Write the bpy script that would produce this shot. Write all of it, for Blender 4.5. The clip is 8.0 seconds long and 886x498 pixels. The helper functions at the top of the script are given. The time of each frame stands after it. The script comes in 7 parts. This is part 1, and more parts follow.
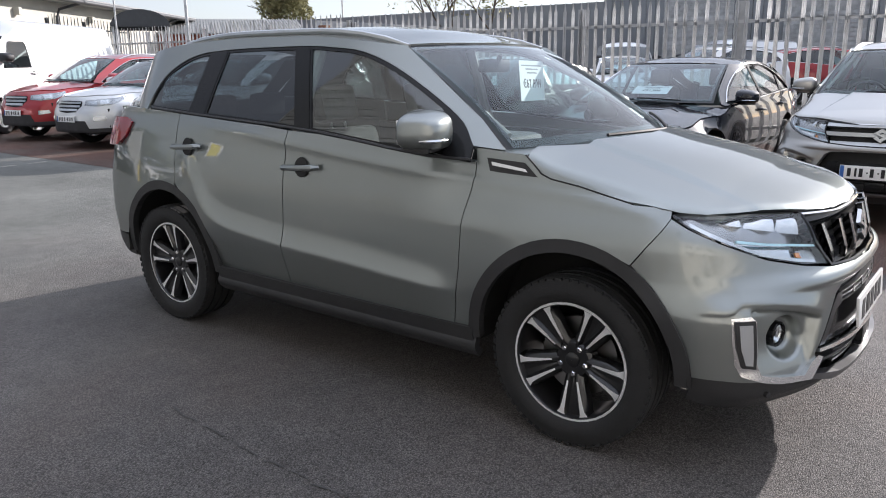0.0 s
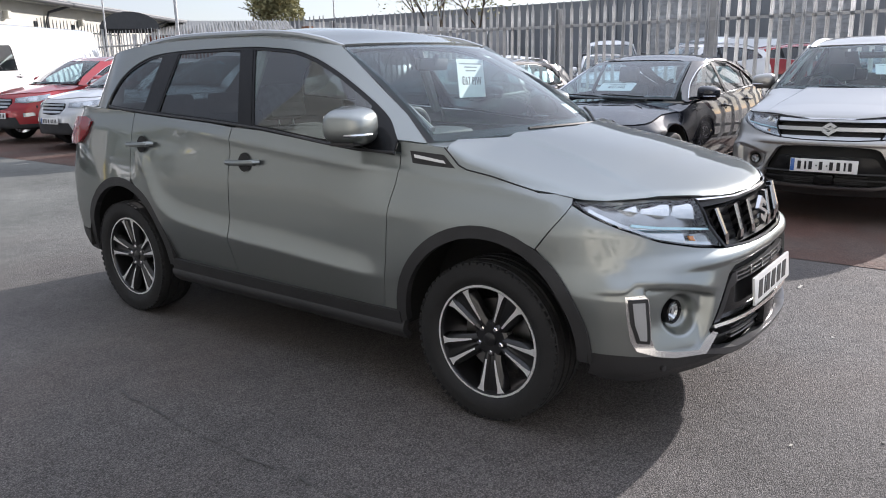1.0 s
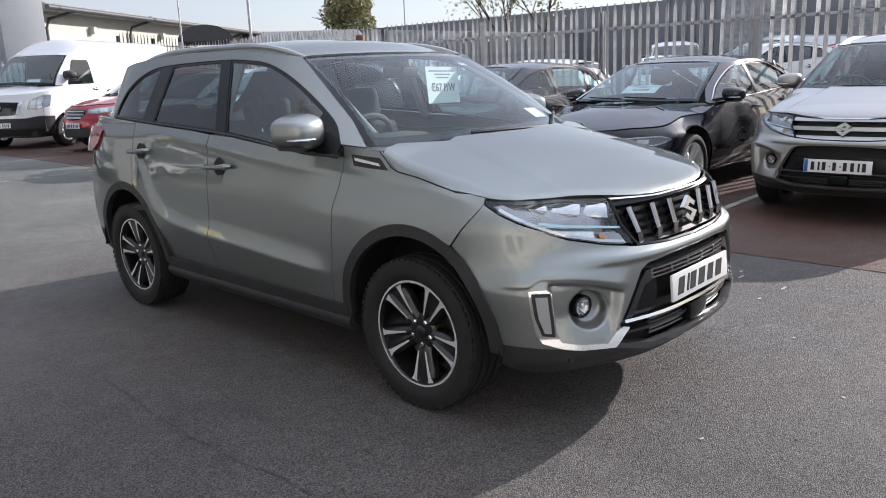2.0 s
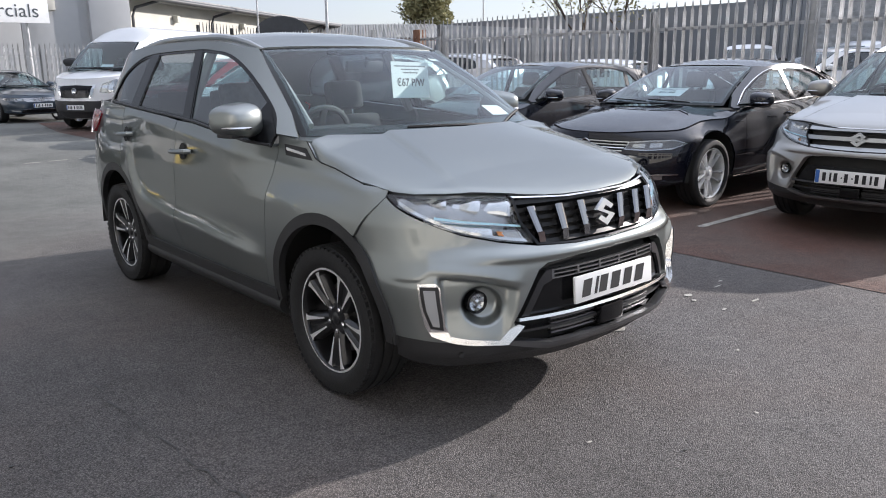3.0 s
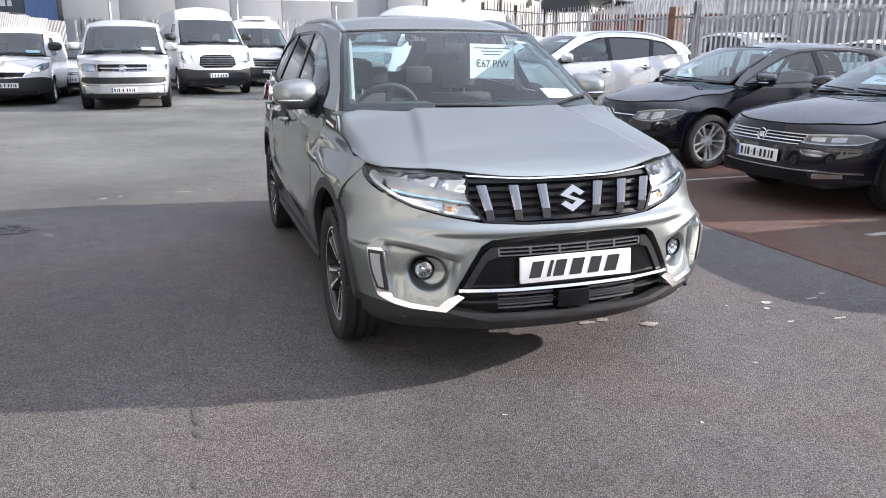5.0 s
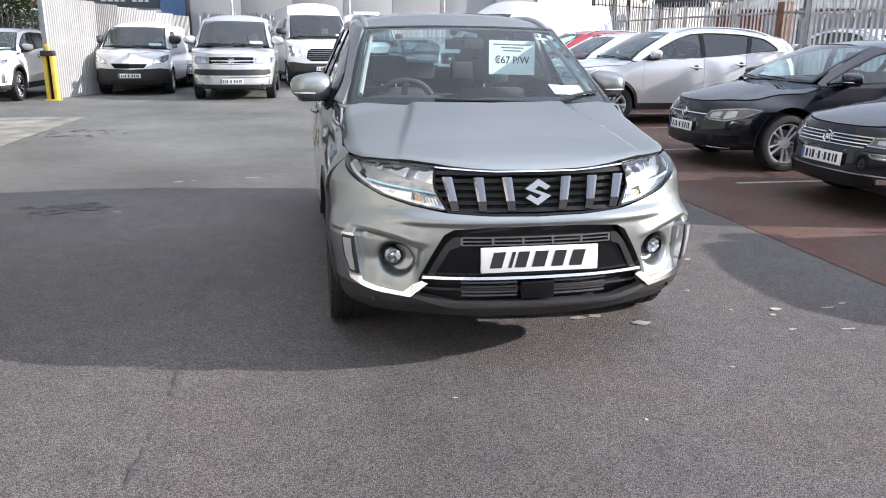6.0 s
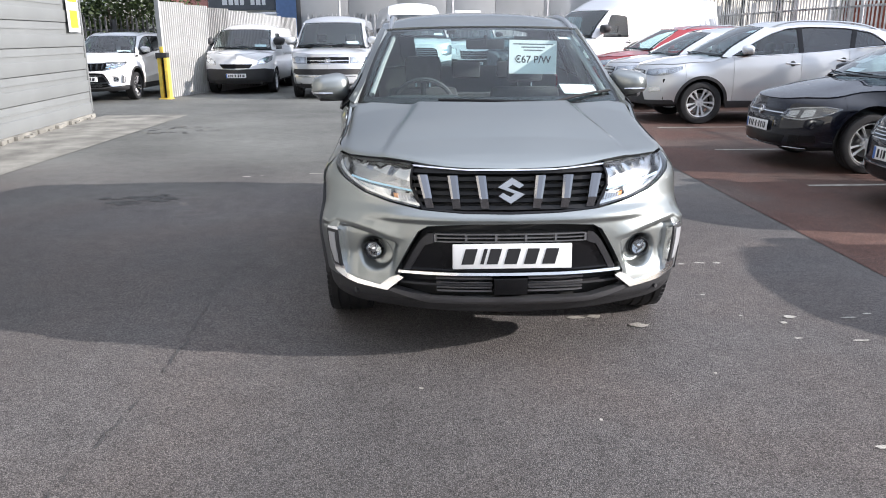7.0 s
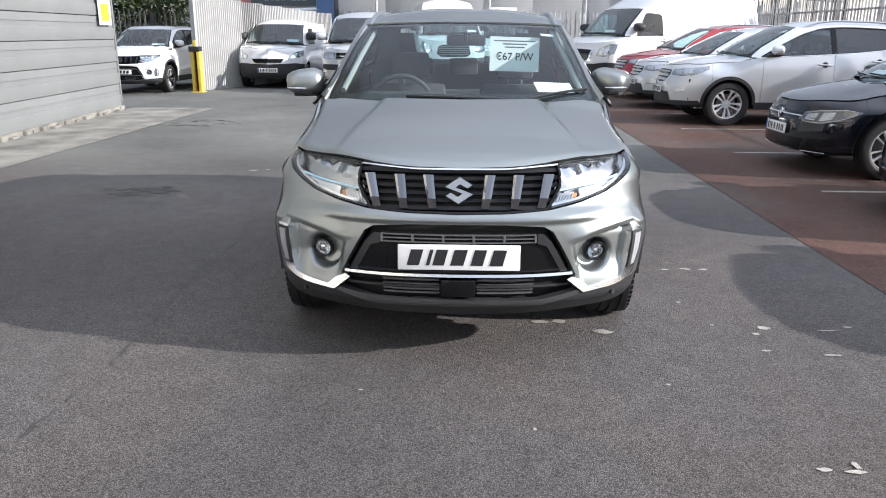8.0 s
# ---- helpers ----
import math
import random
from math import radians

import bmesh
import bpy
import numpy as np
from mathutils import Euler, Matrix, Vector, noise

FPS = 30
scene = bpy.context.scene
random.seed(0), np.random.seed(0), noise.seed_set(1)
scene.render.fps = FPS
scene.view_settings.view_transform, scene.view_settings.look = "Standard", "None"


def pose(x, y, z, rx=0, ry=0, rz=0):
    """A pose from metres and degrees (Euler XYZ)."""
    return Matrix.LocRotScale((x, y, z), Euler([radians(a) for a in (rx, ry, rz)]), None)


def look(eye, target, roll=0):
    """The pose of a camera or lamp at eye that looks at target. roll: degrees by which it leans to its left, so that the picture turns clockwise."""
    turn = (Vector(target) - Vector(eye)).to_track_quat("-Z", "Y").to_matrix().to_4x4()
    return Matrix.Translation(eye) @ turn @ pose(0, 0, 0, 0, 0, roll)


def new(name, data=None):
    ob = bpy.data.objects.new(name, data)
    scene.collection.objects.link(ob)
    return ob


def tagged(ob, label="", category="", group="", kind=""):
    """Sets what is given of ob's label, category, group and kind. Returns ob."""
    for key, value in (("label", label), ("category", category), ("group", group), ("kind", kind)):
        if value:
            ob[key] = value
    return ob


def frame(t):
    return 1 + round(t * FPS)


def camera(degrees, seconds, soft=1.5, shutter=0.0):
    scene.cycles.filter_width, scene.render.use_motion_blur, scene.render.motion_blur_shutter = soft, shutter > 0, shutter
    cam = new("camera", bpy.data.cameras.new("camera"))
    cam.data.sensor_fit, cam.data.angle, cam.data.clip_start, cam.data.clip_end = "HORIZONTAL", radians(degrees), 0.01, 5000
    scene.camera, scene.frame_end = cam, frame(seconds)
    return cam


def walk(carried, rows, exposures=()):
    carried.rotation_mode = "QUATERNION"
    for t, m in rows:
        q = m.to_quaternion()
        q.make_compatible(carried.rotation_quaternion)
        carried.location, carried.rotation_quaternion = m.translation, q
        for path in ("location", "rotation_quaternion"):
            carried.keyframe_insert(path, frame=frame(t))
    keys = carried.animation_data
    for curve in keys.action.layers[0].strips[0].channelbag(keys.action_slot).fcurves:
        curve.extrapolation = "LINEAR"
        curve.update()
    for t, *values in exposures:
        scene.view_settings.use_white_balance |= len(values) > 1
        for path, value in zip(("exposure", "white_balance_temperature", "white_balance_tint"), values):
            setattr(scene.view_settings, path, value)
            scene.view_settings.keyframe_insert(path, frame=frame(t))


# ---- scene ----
cam = camera(60.7, 8.0, 1.0)
PATH = [
    (0, (-3.216, -2.48, 1.412), (-1.675, -1.298, 0.934), -0.6),
    (0.5, (-3.233, -2.636, 1.408), (-1.691, -1.456, 0.928), -0.8),
    (1, (-3.191, -2.824, 1.403), (-1.645, -1.648, 0.924), -1.1),
    (1.2, (-3.139, -2.918, 1.403), (-1.591, -1.745, 0.926), -1.1),
    (2.3, (-2.869, -3.569, 1.395), (-1.503, -2.182, 0.936), -2.6),
    (2.5, (-2.79, -3.672, 1.385), (-1.442, -2.269, 0.923), -2.5),
    (3, (-2.522, -3.906, 1.382), (-1.244, -2.439, 0.916), -0.6),
    (3.5, (-2.293, -4.181, 1.387), (-1.217, -2.561, 0.92), -1.6),
    (4, (-2.069, -4.448, 1.396), (-1.14, -2.742, 0.92), -1.2),
    (4.5, (-1.766, -4.607, 1.388), (-0.954, -2.851, 0.881), 0.7),
    (5, (-1.518, -4.783, 1.412), (-0.888, -2.958, 0.891), 0.2),
    (5.2, (-1.406, -4.87, 1.414), (-0.872, -3.014, 0.895), 0.2),
    (6.3, (-0.787, -5.129, 1.43), (-0.51, -3.223, 0.892), 0.3),
    (6.5, (-0.668, -5.166, 1.435), (-0.458, -3.251, 0.897), 0.0),
    (7, (-0.383, -5.236, 1.442), (-0.331, -3.311, 0.901), -0.3),
    (7.5, (-0.151, -5.182, 1.426), (-0.142, -3.257, 0.884), 0.6),
    (8, (0.025, -5.165, 1.435), (-0.031, -3.242, 0.887), 0.3),
]
walk(cam, [(t, look(eye, target, roll)) for t, eye, target, roll in PATH], [(0.0, 1.50, 6220, 14.5), (1.0, 1.49, 6200, 14.5), (2.5, 1.36, 6180, 14.5), (3.0, 1.42, 6180, 14.5), (3.5, 1.63, 6190, 15.5), (4.0, 1.52, 6190, 15.5), (4.5, 1.81, 6200, 15.5), (5.0, 1.85, 6200, 15.5), (8.0, 1.56, 6140, 13.5)])

# ---- world and sun ----
SUN_EL, SUN_DIR = 21.0, Vector((0.981, -0.196, 0.0))
wd = bpy.data.worlds.new("sky")
scene.world = wd
wd.use_nodes = True
wn, wl = wd.node_tree.nodes, wd.node_tree.links
wn.clear()
w_out = wn.new("ShaderNodeOutputWorld")
w_bg = wn.new("ShaderNodeBackground")
w_sky = wn.new("ShaderNodeTexSky")
w_sky.sky_type = "NISHITA"
w_sky.sun_disc = False
w_sky.sun_elevation = radians(SUN_EL)
w_sky.sun_rotation = math.atan2(SUN_DIR.x, SUN_DIR.y)
w_sky.dust_density, w_sky.air_density, w_sky.ozone_density = 0.7, 1.0, 1.0
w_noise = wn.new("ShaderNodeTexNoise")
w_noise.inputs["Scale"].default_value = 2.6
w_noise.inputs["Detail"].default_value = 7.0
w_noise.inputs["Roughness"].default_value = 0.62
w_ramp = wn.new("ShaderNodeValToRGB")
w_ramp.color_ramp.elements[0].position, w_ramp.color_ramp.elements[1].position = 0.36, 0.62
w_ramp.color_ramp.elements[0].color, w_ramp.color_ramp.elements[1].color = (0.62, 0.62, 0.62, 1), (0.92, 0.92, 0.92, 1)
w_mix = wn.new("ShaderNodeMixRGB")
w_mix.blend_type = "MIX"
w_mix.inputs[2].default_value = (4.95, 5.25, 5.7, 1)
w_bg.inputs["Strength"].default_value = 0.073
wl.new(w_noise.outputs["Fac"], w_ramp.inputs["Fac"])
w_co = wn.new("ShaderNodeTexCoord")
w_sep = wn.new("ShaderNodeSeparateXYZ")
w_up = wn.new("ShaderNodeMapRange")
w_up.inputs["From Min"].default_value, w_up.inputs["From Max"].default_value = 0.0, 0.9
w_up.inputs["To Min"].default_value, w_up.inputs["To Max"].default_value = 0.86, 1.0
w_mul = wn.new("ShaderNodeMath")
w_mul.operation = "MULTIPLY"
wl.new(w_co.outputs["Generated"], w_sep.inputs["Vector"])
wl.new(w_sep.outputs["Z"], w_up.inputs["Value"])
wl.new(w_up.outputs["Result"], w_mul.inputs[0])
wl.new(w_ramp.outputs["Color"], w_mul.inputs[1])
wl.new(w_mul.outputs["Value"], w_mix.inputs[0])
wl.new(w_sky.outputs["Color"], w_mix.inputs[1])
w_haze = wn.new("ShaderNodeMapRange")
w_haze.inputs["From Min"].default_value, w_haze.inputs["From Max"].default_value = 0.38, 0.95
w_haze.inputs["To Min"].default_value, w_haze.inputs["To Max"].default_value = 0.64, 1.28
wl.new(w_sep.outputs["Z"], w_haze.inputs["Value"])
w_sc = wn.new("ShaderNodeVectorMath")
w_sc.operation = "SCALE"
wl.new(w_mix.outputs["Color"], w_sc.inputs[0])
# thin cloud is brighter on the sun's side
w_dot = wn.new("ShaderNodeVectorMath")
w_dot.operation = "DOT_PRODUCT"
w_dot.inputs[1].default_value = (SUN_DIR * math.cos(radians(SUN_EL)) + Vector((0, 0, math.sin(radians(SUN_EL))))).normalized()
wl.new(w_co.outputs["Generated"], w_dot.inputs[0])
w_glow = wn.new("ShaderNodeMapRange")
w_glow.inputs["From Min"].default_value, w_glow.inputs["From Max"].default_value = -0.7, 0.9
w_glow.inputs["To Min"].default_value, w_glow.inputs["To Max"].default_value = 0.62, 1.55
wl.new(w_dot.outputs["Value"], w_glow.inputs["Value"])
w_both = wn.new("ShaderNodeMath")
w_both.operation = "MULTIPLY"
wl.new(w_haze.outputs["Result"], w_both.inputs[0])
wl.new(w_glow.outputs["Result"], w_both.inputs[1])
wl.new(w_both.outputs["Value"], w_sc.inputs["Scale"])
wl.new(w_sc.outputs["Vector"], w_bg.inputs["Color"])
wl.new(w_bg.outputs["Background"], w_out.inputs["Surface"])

sun = new("sun", bpy.data.lights.new("sun", "SUN"))
sun.data.energy, sun.data.angle, sun.data.color = 2.55, radians(0.6), (1.0, 0.93, 0.84)
sun.matrix_world = look(SUN_DIR * 30 + Vector((0, 0, 30 * math.tan(radians(SUN_EL)))), (0, 0, 0))


# ---- materials ----
def mat(name, base, rough=0.5, metal=0.0, coat=0.0, var=0.12, scale=6.0, bump=0.0, bump_scale=60.0, dark=None, spec=0.5, transmission=0.0, emit=0.0, rand=0.0, rough_var=0.0, fine=0.0):
    """A surface with broad and fine mottling, optional relief and piece-to-piece variation."""
    m = bpy.data.materials.new(name)
    m.use_nodes = True
    n, l = m.node_tree.nodes, m.node_tree.links
    b = n["Principled BSDF"]
    b.inputs["Roughness"].default_value = rough
    b.inputs["Metallic"].default_value = metal
    b.inputs["Coat Weight"].default_value = coat
    b.inputs["Coat Roughness"].default_value = 0.025
    b.inputs["Coat IOR"].default_value = 1.52
    b.inputs["Specular IOR Level"].default_value = spec
    b.inputs["Transmission Weight"].default_value = transmission
    tc = n.new("ShaderNodeTexCoord")
    big = n.new("ShaderNodeTexNoise")
    big.inputs["Scale"].default_value, big.inputs["Detail"].default_value = scale, 6.0
    l.new(tc.outputs["Object"], big.inputs["Vector"])
    ramp = n.new("ShaderNodeValToRGB")
    ramp.color_ramp.elements[0].position, ramp.color_ramp.elements[1].position = 0.3, 0.7
    lo = dark or [c * (1 - var) for c in base]
    hi = [min(1.0, c * (1 + var * 0.6)) for c in base]
    ramp.color_ramp.elements[0].color, ramp.color_ramp.elements[1].color = (*lo, 1), (*hi, 1)
    l.new(big.outputs["Fac"], ramp.inputs["Fac"])
    col = ramp.outputs["Color"]
    if fine:
        f = n.new("ShaderNodeTexNoise")
        f.inputs["Scale"].default_value, f.inputs["Detail"].default_value = bump_scale, 3.0
        l.new(tc.outputs["Object"], f.inputs["Vector"])
        fr = n.new("ShaderNodeMapRange")
        fr.inputs["From Min"].default_value, fr.inputs["From Max"].default_value = 0.3, 0.7
        fr.inputs["To Min"].default_value, fr.inputs["To Max"].default_value = 1 - fine, 1 + fine
        l.new(f.outputs["Fac"], fr.inputs["Value"])
        mx = n.new("ShaderNodeVectorMath")
        mx.operation = "SCALE"
        l.new(col, mx.inputs[0])
        l.new(fr.outputs["Result"], mx.inputs["Scale"])
        col = mx.outputs["Vector"]
    if rand:
        oi = n.new("ShaderNodeObjectInfo")
        rr = n.new("ShaderNodeMapRange")
        rr.inputs["To Min"].default_value, rr.inputs["To Max"].default_value = 1 - rand, 1 + rand
        l.new(oi.outputs["Random"], rr.inputs["Value"])
        mx = n.new("ShaderNodeVectorMath")
        mx.operation = "SCALE"
        l.new(col, mx.inputs[0])
        l.new(rr.outputs["Result"], mx.inputs["Scale"])
        col = mx.outputs["Vector"]
    l.new(col, b.inputs["Base Color"])
    if rough_var:
        rr = n.new("ShaderNodeMapRange")
        rr.inputs["To Min"].default_value, rr.inputs["To Max"].default_value = rough - rough_var, rough + rough_var
        l.new(big.outputs["Fac"], rr.inputs["Value"])
        l.new(rr.outputs["Result"], b.inputs["Roughness"])
    if bump:
        f = n.new("ShaderNodeTexNoise")
        f.inputs["Scale"].default_value, f.inputs["Detail"].default_value = bump_scale, 4.0
        l.new(tc.outputs["Object"], f.inputs["Vector"])
        bp = n.new("ShaderNodeBump")
        bp.inputs["Strength"].default_value, bp.inputs["Distance"].default_value = bump, 0.01
        l.new(f.outputs["Fac"], bp.inputs["Height"])
        l.new(bp.outputs["Normal"], b.inputs["Normal"])
    if emit:
        b.inputs["Emission Color"].default_value = (*base, 1)
        b.inputs["Emission Strength"].default_value = emit
    return m


def paint(name, base, metal=0.55, rough=0.32, edge=1.0, coat_ior=1.55):
    """Car paint: a flaked metallic base under a clear coat, with faint dust."""
    m = mat(name, base, rough, metal, 1.0, 0.03, 1.7, 0.0, 900.0, rough_var=0.015)
    m.node_tree.nodes["Principled BSDF"].inputs["Specular Tint"].default_value = (edge, edge, edge, 1)
    m.node_tree.nodes["Principled BSDF"].inputs["Coat IOR"].default_value = coat_ior
    if metal == 0.0:
        m.node_tree.nodes["Principled BSDF"].inputs["Specular IOR Level"].default_value = 0.06 if max(base) < 0.1 else 0.3
    return m


def glass(name, tint, sheen=0.05):
    """Thin pane: clear tinted film with a mirror-like sheen that grows towards grazing views, alike from both sides."""
    m = bpy.data.materials.new(name)
    m.use_nodes = True
    n, l = m.node_tree.nodes, m.node_tree.links
    n.clear()
    out = n.new("ShaderNodeOutputMaterial")
    tr = n.new("ShaderNodeBsdfTransparent")
    tr.inputs["Color"].default_value = (*tint, 1)
    gl = n.new("ShaderNodeBsdfGlossy")
    gl.inputs["Roughness"].default_value = 0.015
    gl.inputs["Color"].default_value = (1, 1, 1, 1)
    lw = n.new("ShaderNodeLayerWeight")
    lw.inputs["Blend"].default_value = 0.5
    pw = n.new("ShaderNodeMath")
    pw.operation = "POWER"
    pw.inputs[1].default_value = 5.0
    l.new(lw.outputs["Facing"], pw.inputs[0])
    fr = n.new("ShaderNodeMapRange")
    fr.inputs["To Min"].default_value, fr.inputs["To Max"].default_value = sheen, 1.0
    l.new(pw.outputs["Value"], fr.inputs["Value"])
    mx = n.new("ShaderNodeMixShader")
    l.new(fr.outputs["Result"], mx.inputs["Fac"])
    l.new(tr.outputs["BSDF"], mx.inputs[1])
    l.new(gl.outputs["BSDF"], mx.inputs[2])
    l.new(mx.outputs["Shader"], out.inputs["Surface"])
    return m


M = {}
M["hero"] = paint("grey_metallic_paint", (0.282, 0.303, 0.297), 0.80, 0.34, edge=0.10, coat_ior=1.64)
M["silver"] = paint("silver_paint", (0.68, 0.69, 0.70), 0.55, 0.32)
M["lightgrey"] = paint("light_grey_paint", (0.36, 0.35, 0.335), 0.6, 0.32)
M["navy"] = paint("dark_navy_paint", (0.005, 0.006, 0.012), 0.0, 0.5, coat_ior=1.6)
M["blue"] = paint("dark_teal_blue_paint", (0.02, 0.035, 0.055), 0.5, 0.3)
M["red"] = paint("red_paint", (0.36, 0.012, 0.018), 0.35, 0.3)
M["white"] = paint("white_paint", (0.80, 0.80, 0.80), 0.0, 0.35)
M["dullblue"] = paint("blue_paint", (0.03, 0.06, 0.16), 0.4, 0.3)
M["plastic"] = mat("black_textured_plastic", (0.028, 0.028, 0.030), 0.55, var=0.2, bump=0.15, bump_scale=500)
M["gloss_black"] = mat("gloss_black_plastic", (0.008, 0.008, 0.009), 0.16, spec=0.28)
M["wiper"] = mat("black_wiper_rubber", (0.010, 0.010, 0.011), 0.6, spec=0.2, var=0.1)
M["shell"] = mat("dark_inner_shell", (0.018, 0.018, 0.018), 0.8)
M["rubber"] = mat("tyre_rubber", (0.013, 0.013, 0.014), 0.72, var=0.25, scale=14, bump=0.25, bump_scale=160, fine=0.15)
M["chrome"] = mat("chrome", (0.78, 0.78, 0.79), 0.07, 1.0, var=0.05)
M["bright_trim"] = mat("bright_trim", (0.86, 0.86, 0.865), 0.20, 1.0, var=0.05)
M["satin"] = mat("satin_silver", (0.55, 0.56, 0.57), 0.28, 1.0, var=0.06)
M["dark_chrome"] = mat("dark_chrome", (0.30, 0.305, 0.32), 0.08, 1.0, var=0.06)
M["white_lens"] = mat("frosted_lamp_lens", (0.38, 0.385, 0.395), 0.24, coat=1.0, var=0.05)
M["grille_grey"] = mat("dark_grille_plastic", (0.014, 0.014, 0.015), 0.35, spec=0.25, var=0.1)
M["slot_grey"] = mat("dark_silver_plastic", (0.20, 0.20, 0.205), 0.32, 0.7, var=0.08)
M["bezel"] = mat("satin_black_bezel", (0.035, 0.035, 0.038), 0.28, 0.3, 0.3, var=0.08)
M["lamp_dark"] = mat("dark_lamp_interior", (0.10, 0.10, 0.105), 0.25, 0.6, 0.6, var=0.15, scale=20)
M["lamp_mid"] = mat("grey_lamp_bowl", (0.52, 0.53, 0.54), 0.16, 0.85, 0.4, var=0.15, scale=25)
M["alloy"] = mat("machined_alloy", (0.86, 0.86, 0.87), 0.30, 0.45, var=0.08, scale=20)
M["alloy_dark"] = mat("dark_alloy", (0.022, 0.022, 0.024), 0.28, 0.4, 0.5)
M["disc"] = mat("brake_steel", (0.33, 0.32, 0.31), 0.35, 1.0, var=0.2)
M["glass"] = glass("clear_car_glass", (0.70, 0.845, 0.845), 0.05)
M["sideglass"] = glass("green_side_glass", (0.58, 0.70, 0.68), 0.14)
M["tint"] = glass("privacy_glass", (0.10, 0.115, 0.12), 0.09)
M["midglass"] = glass("tinted_car_glass", (0.62, 0.77, 0.79), 0.08)
M["lens"] = glass("clear_lens", (0.93, 0.95, 0.96), 0.06)
M["redlens"] = mat("red_lamp_lens", (0.26, 0.012, 0.022), 0.12, coat=1.0)
M["amber"] = mat("amber_lens", (0.75, 0.25, 0.03), 0.15, coat=1.0)
M["reflector"] = mat("lamp_reflector", (0.70, 0.71, 0.72), 0.12, 1.0, var=0.1, scale=30)
M["led_blue"] = mat("pale_blue_light_guide", (0.50, 0.80, 0.94), 0.15, coat=1.0)
M["lamp_back"] = mat("silver_lamp_interior", (0.38, 0.385, 0.395), 0.24, 0.92, var=0.2, scale=20)
M["wheel_silver"] = mat("silver_wheel_lacquer", (0.70, 0.71, 0.72), 0.30, 0.35, 0.6, var=0.06)
M["seat"] = mat("dark_seat_fabric", (0.09, 0.093, 0.096), 0.9, var=0.25, scale=25, bump=0.3, bump_scale=300)
M["dash"] = mat("dashboard_plastic", (0.042, 0.045, 0.047), 0.6, var=0.15, bump=0.2, bump_scale=400)
M["paper"] = mat("paper", (0.82, 0.83, 0.83), 0.7, var=0.05)
M["ink"] = mat("black_ink", (0.012, 0.012, 0.014), 0.6)
M["plate"] = mat("white_plate", (0.82, 0.82, 0.81), 0.3, coat=0.5, var=0.04)
M["plate_blue"] = mat("blue_plate_band", (0.03, 0.12, 0.42), 0.3, coat=0.5)


# ---- mesh tools ----
def part(name, bm, material, parent=None, label="", sharp=38.0):
    me = bpy.data.meshes.new(name)
    bm.to_mesh(me)
    bm.free()
    for mt in material if isinstance(material, (list, tuple)) else [material]:
        me.materials.append(mt)
    me.polygons.foreach_set("use_smooth", [True] * len(me.polygons))
    me.set_sharp_from_angle(angle=radians(sharp))
    ob = new(name, me)
    if parent is not None:
        ob.parent = parent
    if label:
        ob["label"] = label
    return ob


def again(ob, parent, m=None):
    """The same mesh once more under parent."""
    o = new(ob.name, ob.data)
    o.parent = parent
    if m is not None:
        o.matrix_basis = m
    if "label" in ob:
        o["label"] = ob["label"]
    return o


def box(bm, lo, hi, bevel=0.0, m=None, mi=0):
    x0, y0, z0 = lo
    x1, y1, z1 = hi
    r = bmesh.ops.create_cube(bm, size=1.0)
    vs = r["verts"]
    for v in vs:
        v.co = Vector(((x0 + x1) / 2 + v.co.x * (x1 - x0), (y0 + y1) / 2 + v.co.y * (y1 - y0), (z0 + z1) / 2 + v.co.z * (z1 - z0)))
    if bevel:
        es = list({e for v in vs for e in v.link_edges})
        r2 = bmesh.ops.bevel(bm, geom=es, offset=bevel, segments=2, affect="EDGES", profile=0.6)
        vs = list({v for f in r2["faces"] for v in f.verts} | {v for v in vs if v.is_valid})
    if m is not None:
        for v in vs:
            v.co = m @ v.co
    if mi:
        for f in {f for v in vs for f in v.link_faces}:
            f.material_index = mi
    return vs


def boxed(name, lo, hi, material, parent=None, label="", bevel=0.004, m=None):
    bm = bmesh.new()
    box(bm, lo, hi, bevel, m)
    return part(name, bm, material, parent, label)


def tube(bm, pts, r, seg=8, cap=True):
    """A round bar along pts; r a number or one radius a point."""
    pts = [Vector(p) for p in pts]
    rs = r if isinstance(r, (list, tuple)) else [r] * len(pts)
    rings = []
    for i, p in enumerate(pts):
        d = (pts[min(i + 1, len(pts) - 1)] - pts[max(i - 1, 0)]).normalized()
        a = d.cross(Vector((0, 0, 1)))
        if a.length < 0.05:
            a = d.cross(Vector((0, 1, 0)))
        a.normalize()
        b = d.cross(a)
        rings.append([bm.verts.new(p + (a * math.cos(2 * math.pi * k / seg) + b * math.sin(2 * math.pi * k / seg)) * rs[i]) for k in range(seg)])
    for q, w in zip(rings, rings[1:]):
        for k in range(seg):
            bm.faces.new((q[k], q[(k + 1) % seg], w[(k + 1) % seg], w[k]))
    if cap:
        bm.faces.new(rings[0])
        bm.faces.new(list(reversed(rings[-1])))


def lathe(bm, profile, seg, axis="X", mi=0, at=(0, 0, 0)):
    """Turns (along, radius) pairs about an axis."""
    rings = []
    for a, r in profile:
        ring = []
        for k in range(seg):
            c, s = math.cos(2 * math.pi * k / seg) * r, math.sin(2 * math.pi * k / seg) * r
            co = (a, c, s) if axis == "X" else (c, a, s) if axis == "Y" else (c, s, a)
            ring.append(bm.verts.new(Vector(co) + Vector(at)))
        rings.append(ring)
    for q, w in zip(rings, rings[1:]):
        for k in range(seg):
            f = bm.faces.new((q[k], q[(k + 1) % seg], w[(k + 1) % seg], w[k]))
            f.material_index = mi
    return rings


def sm(t):
    t = max(0.0, min(1.0, t))
    return t * t * (3 - 2 * t)


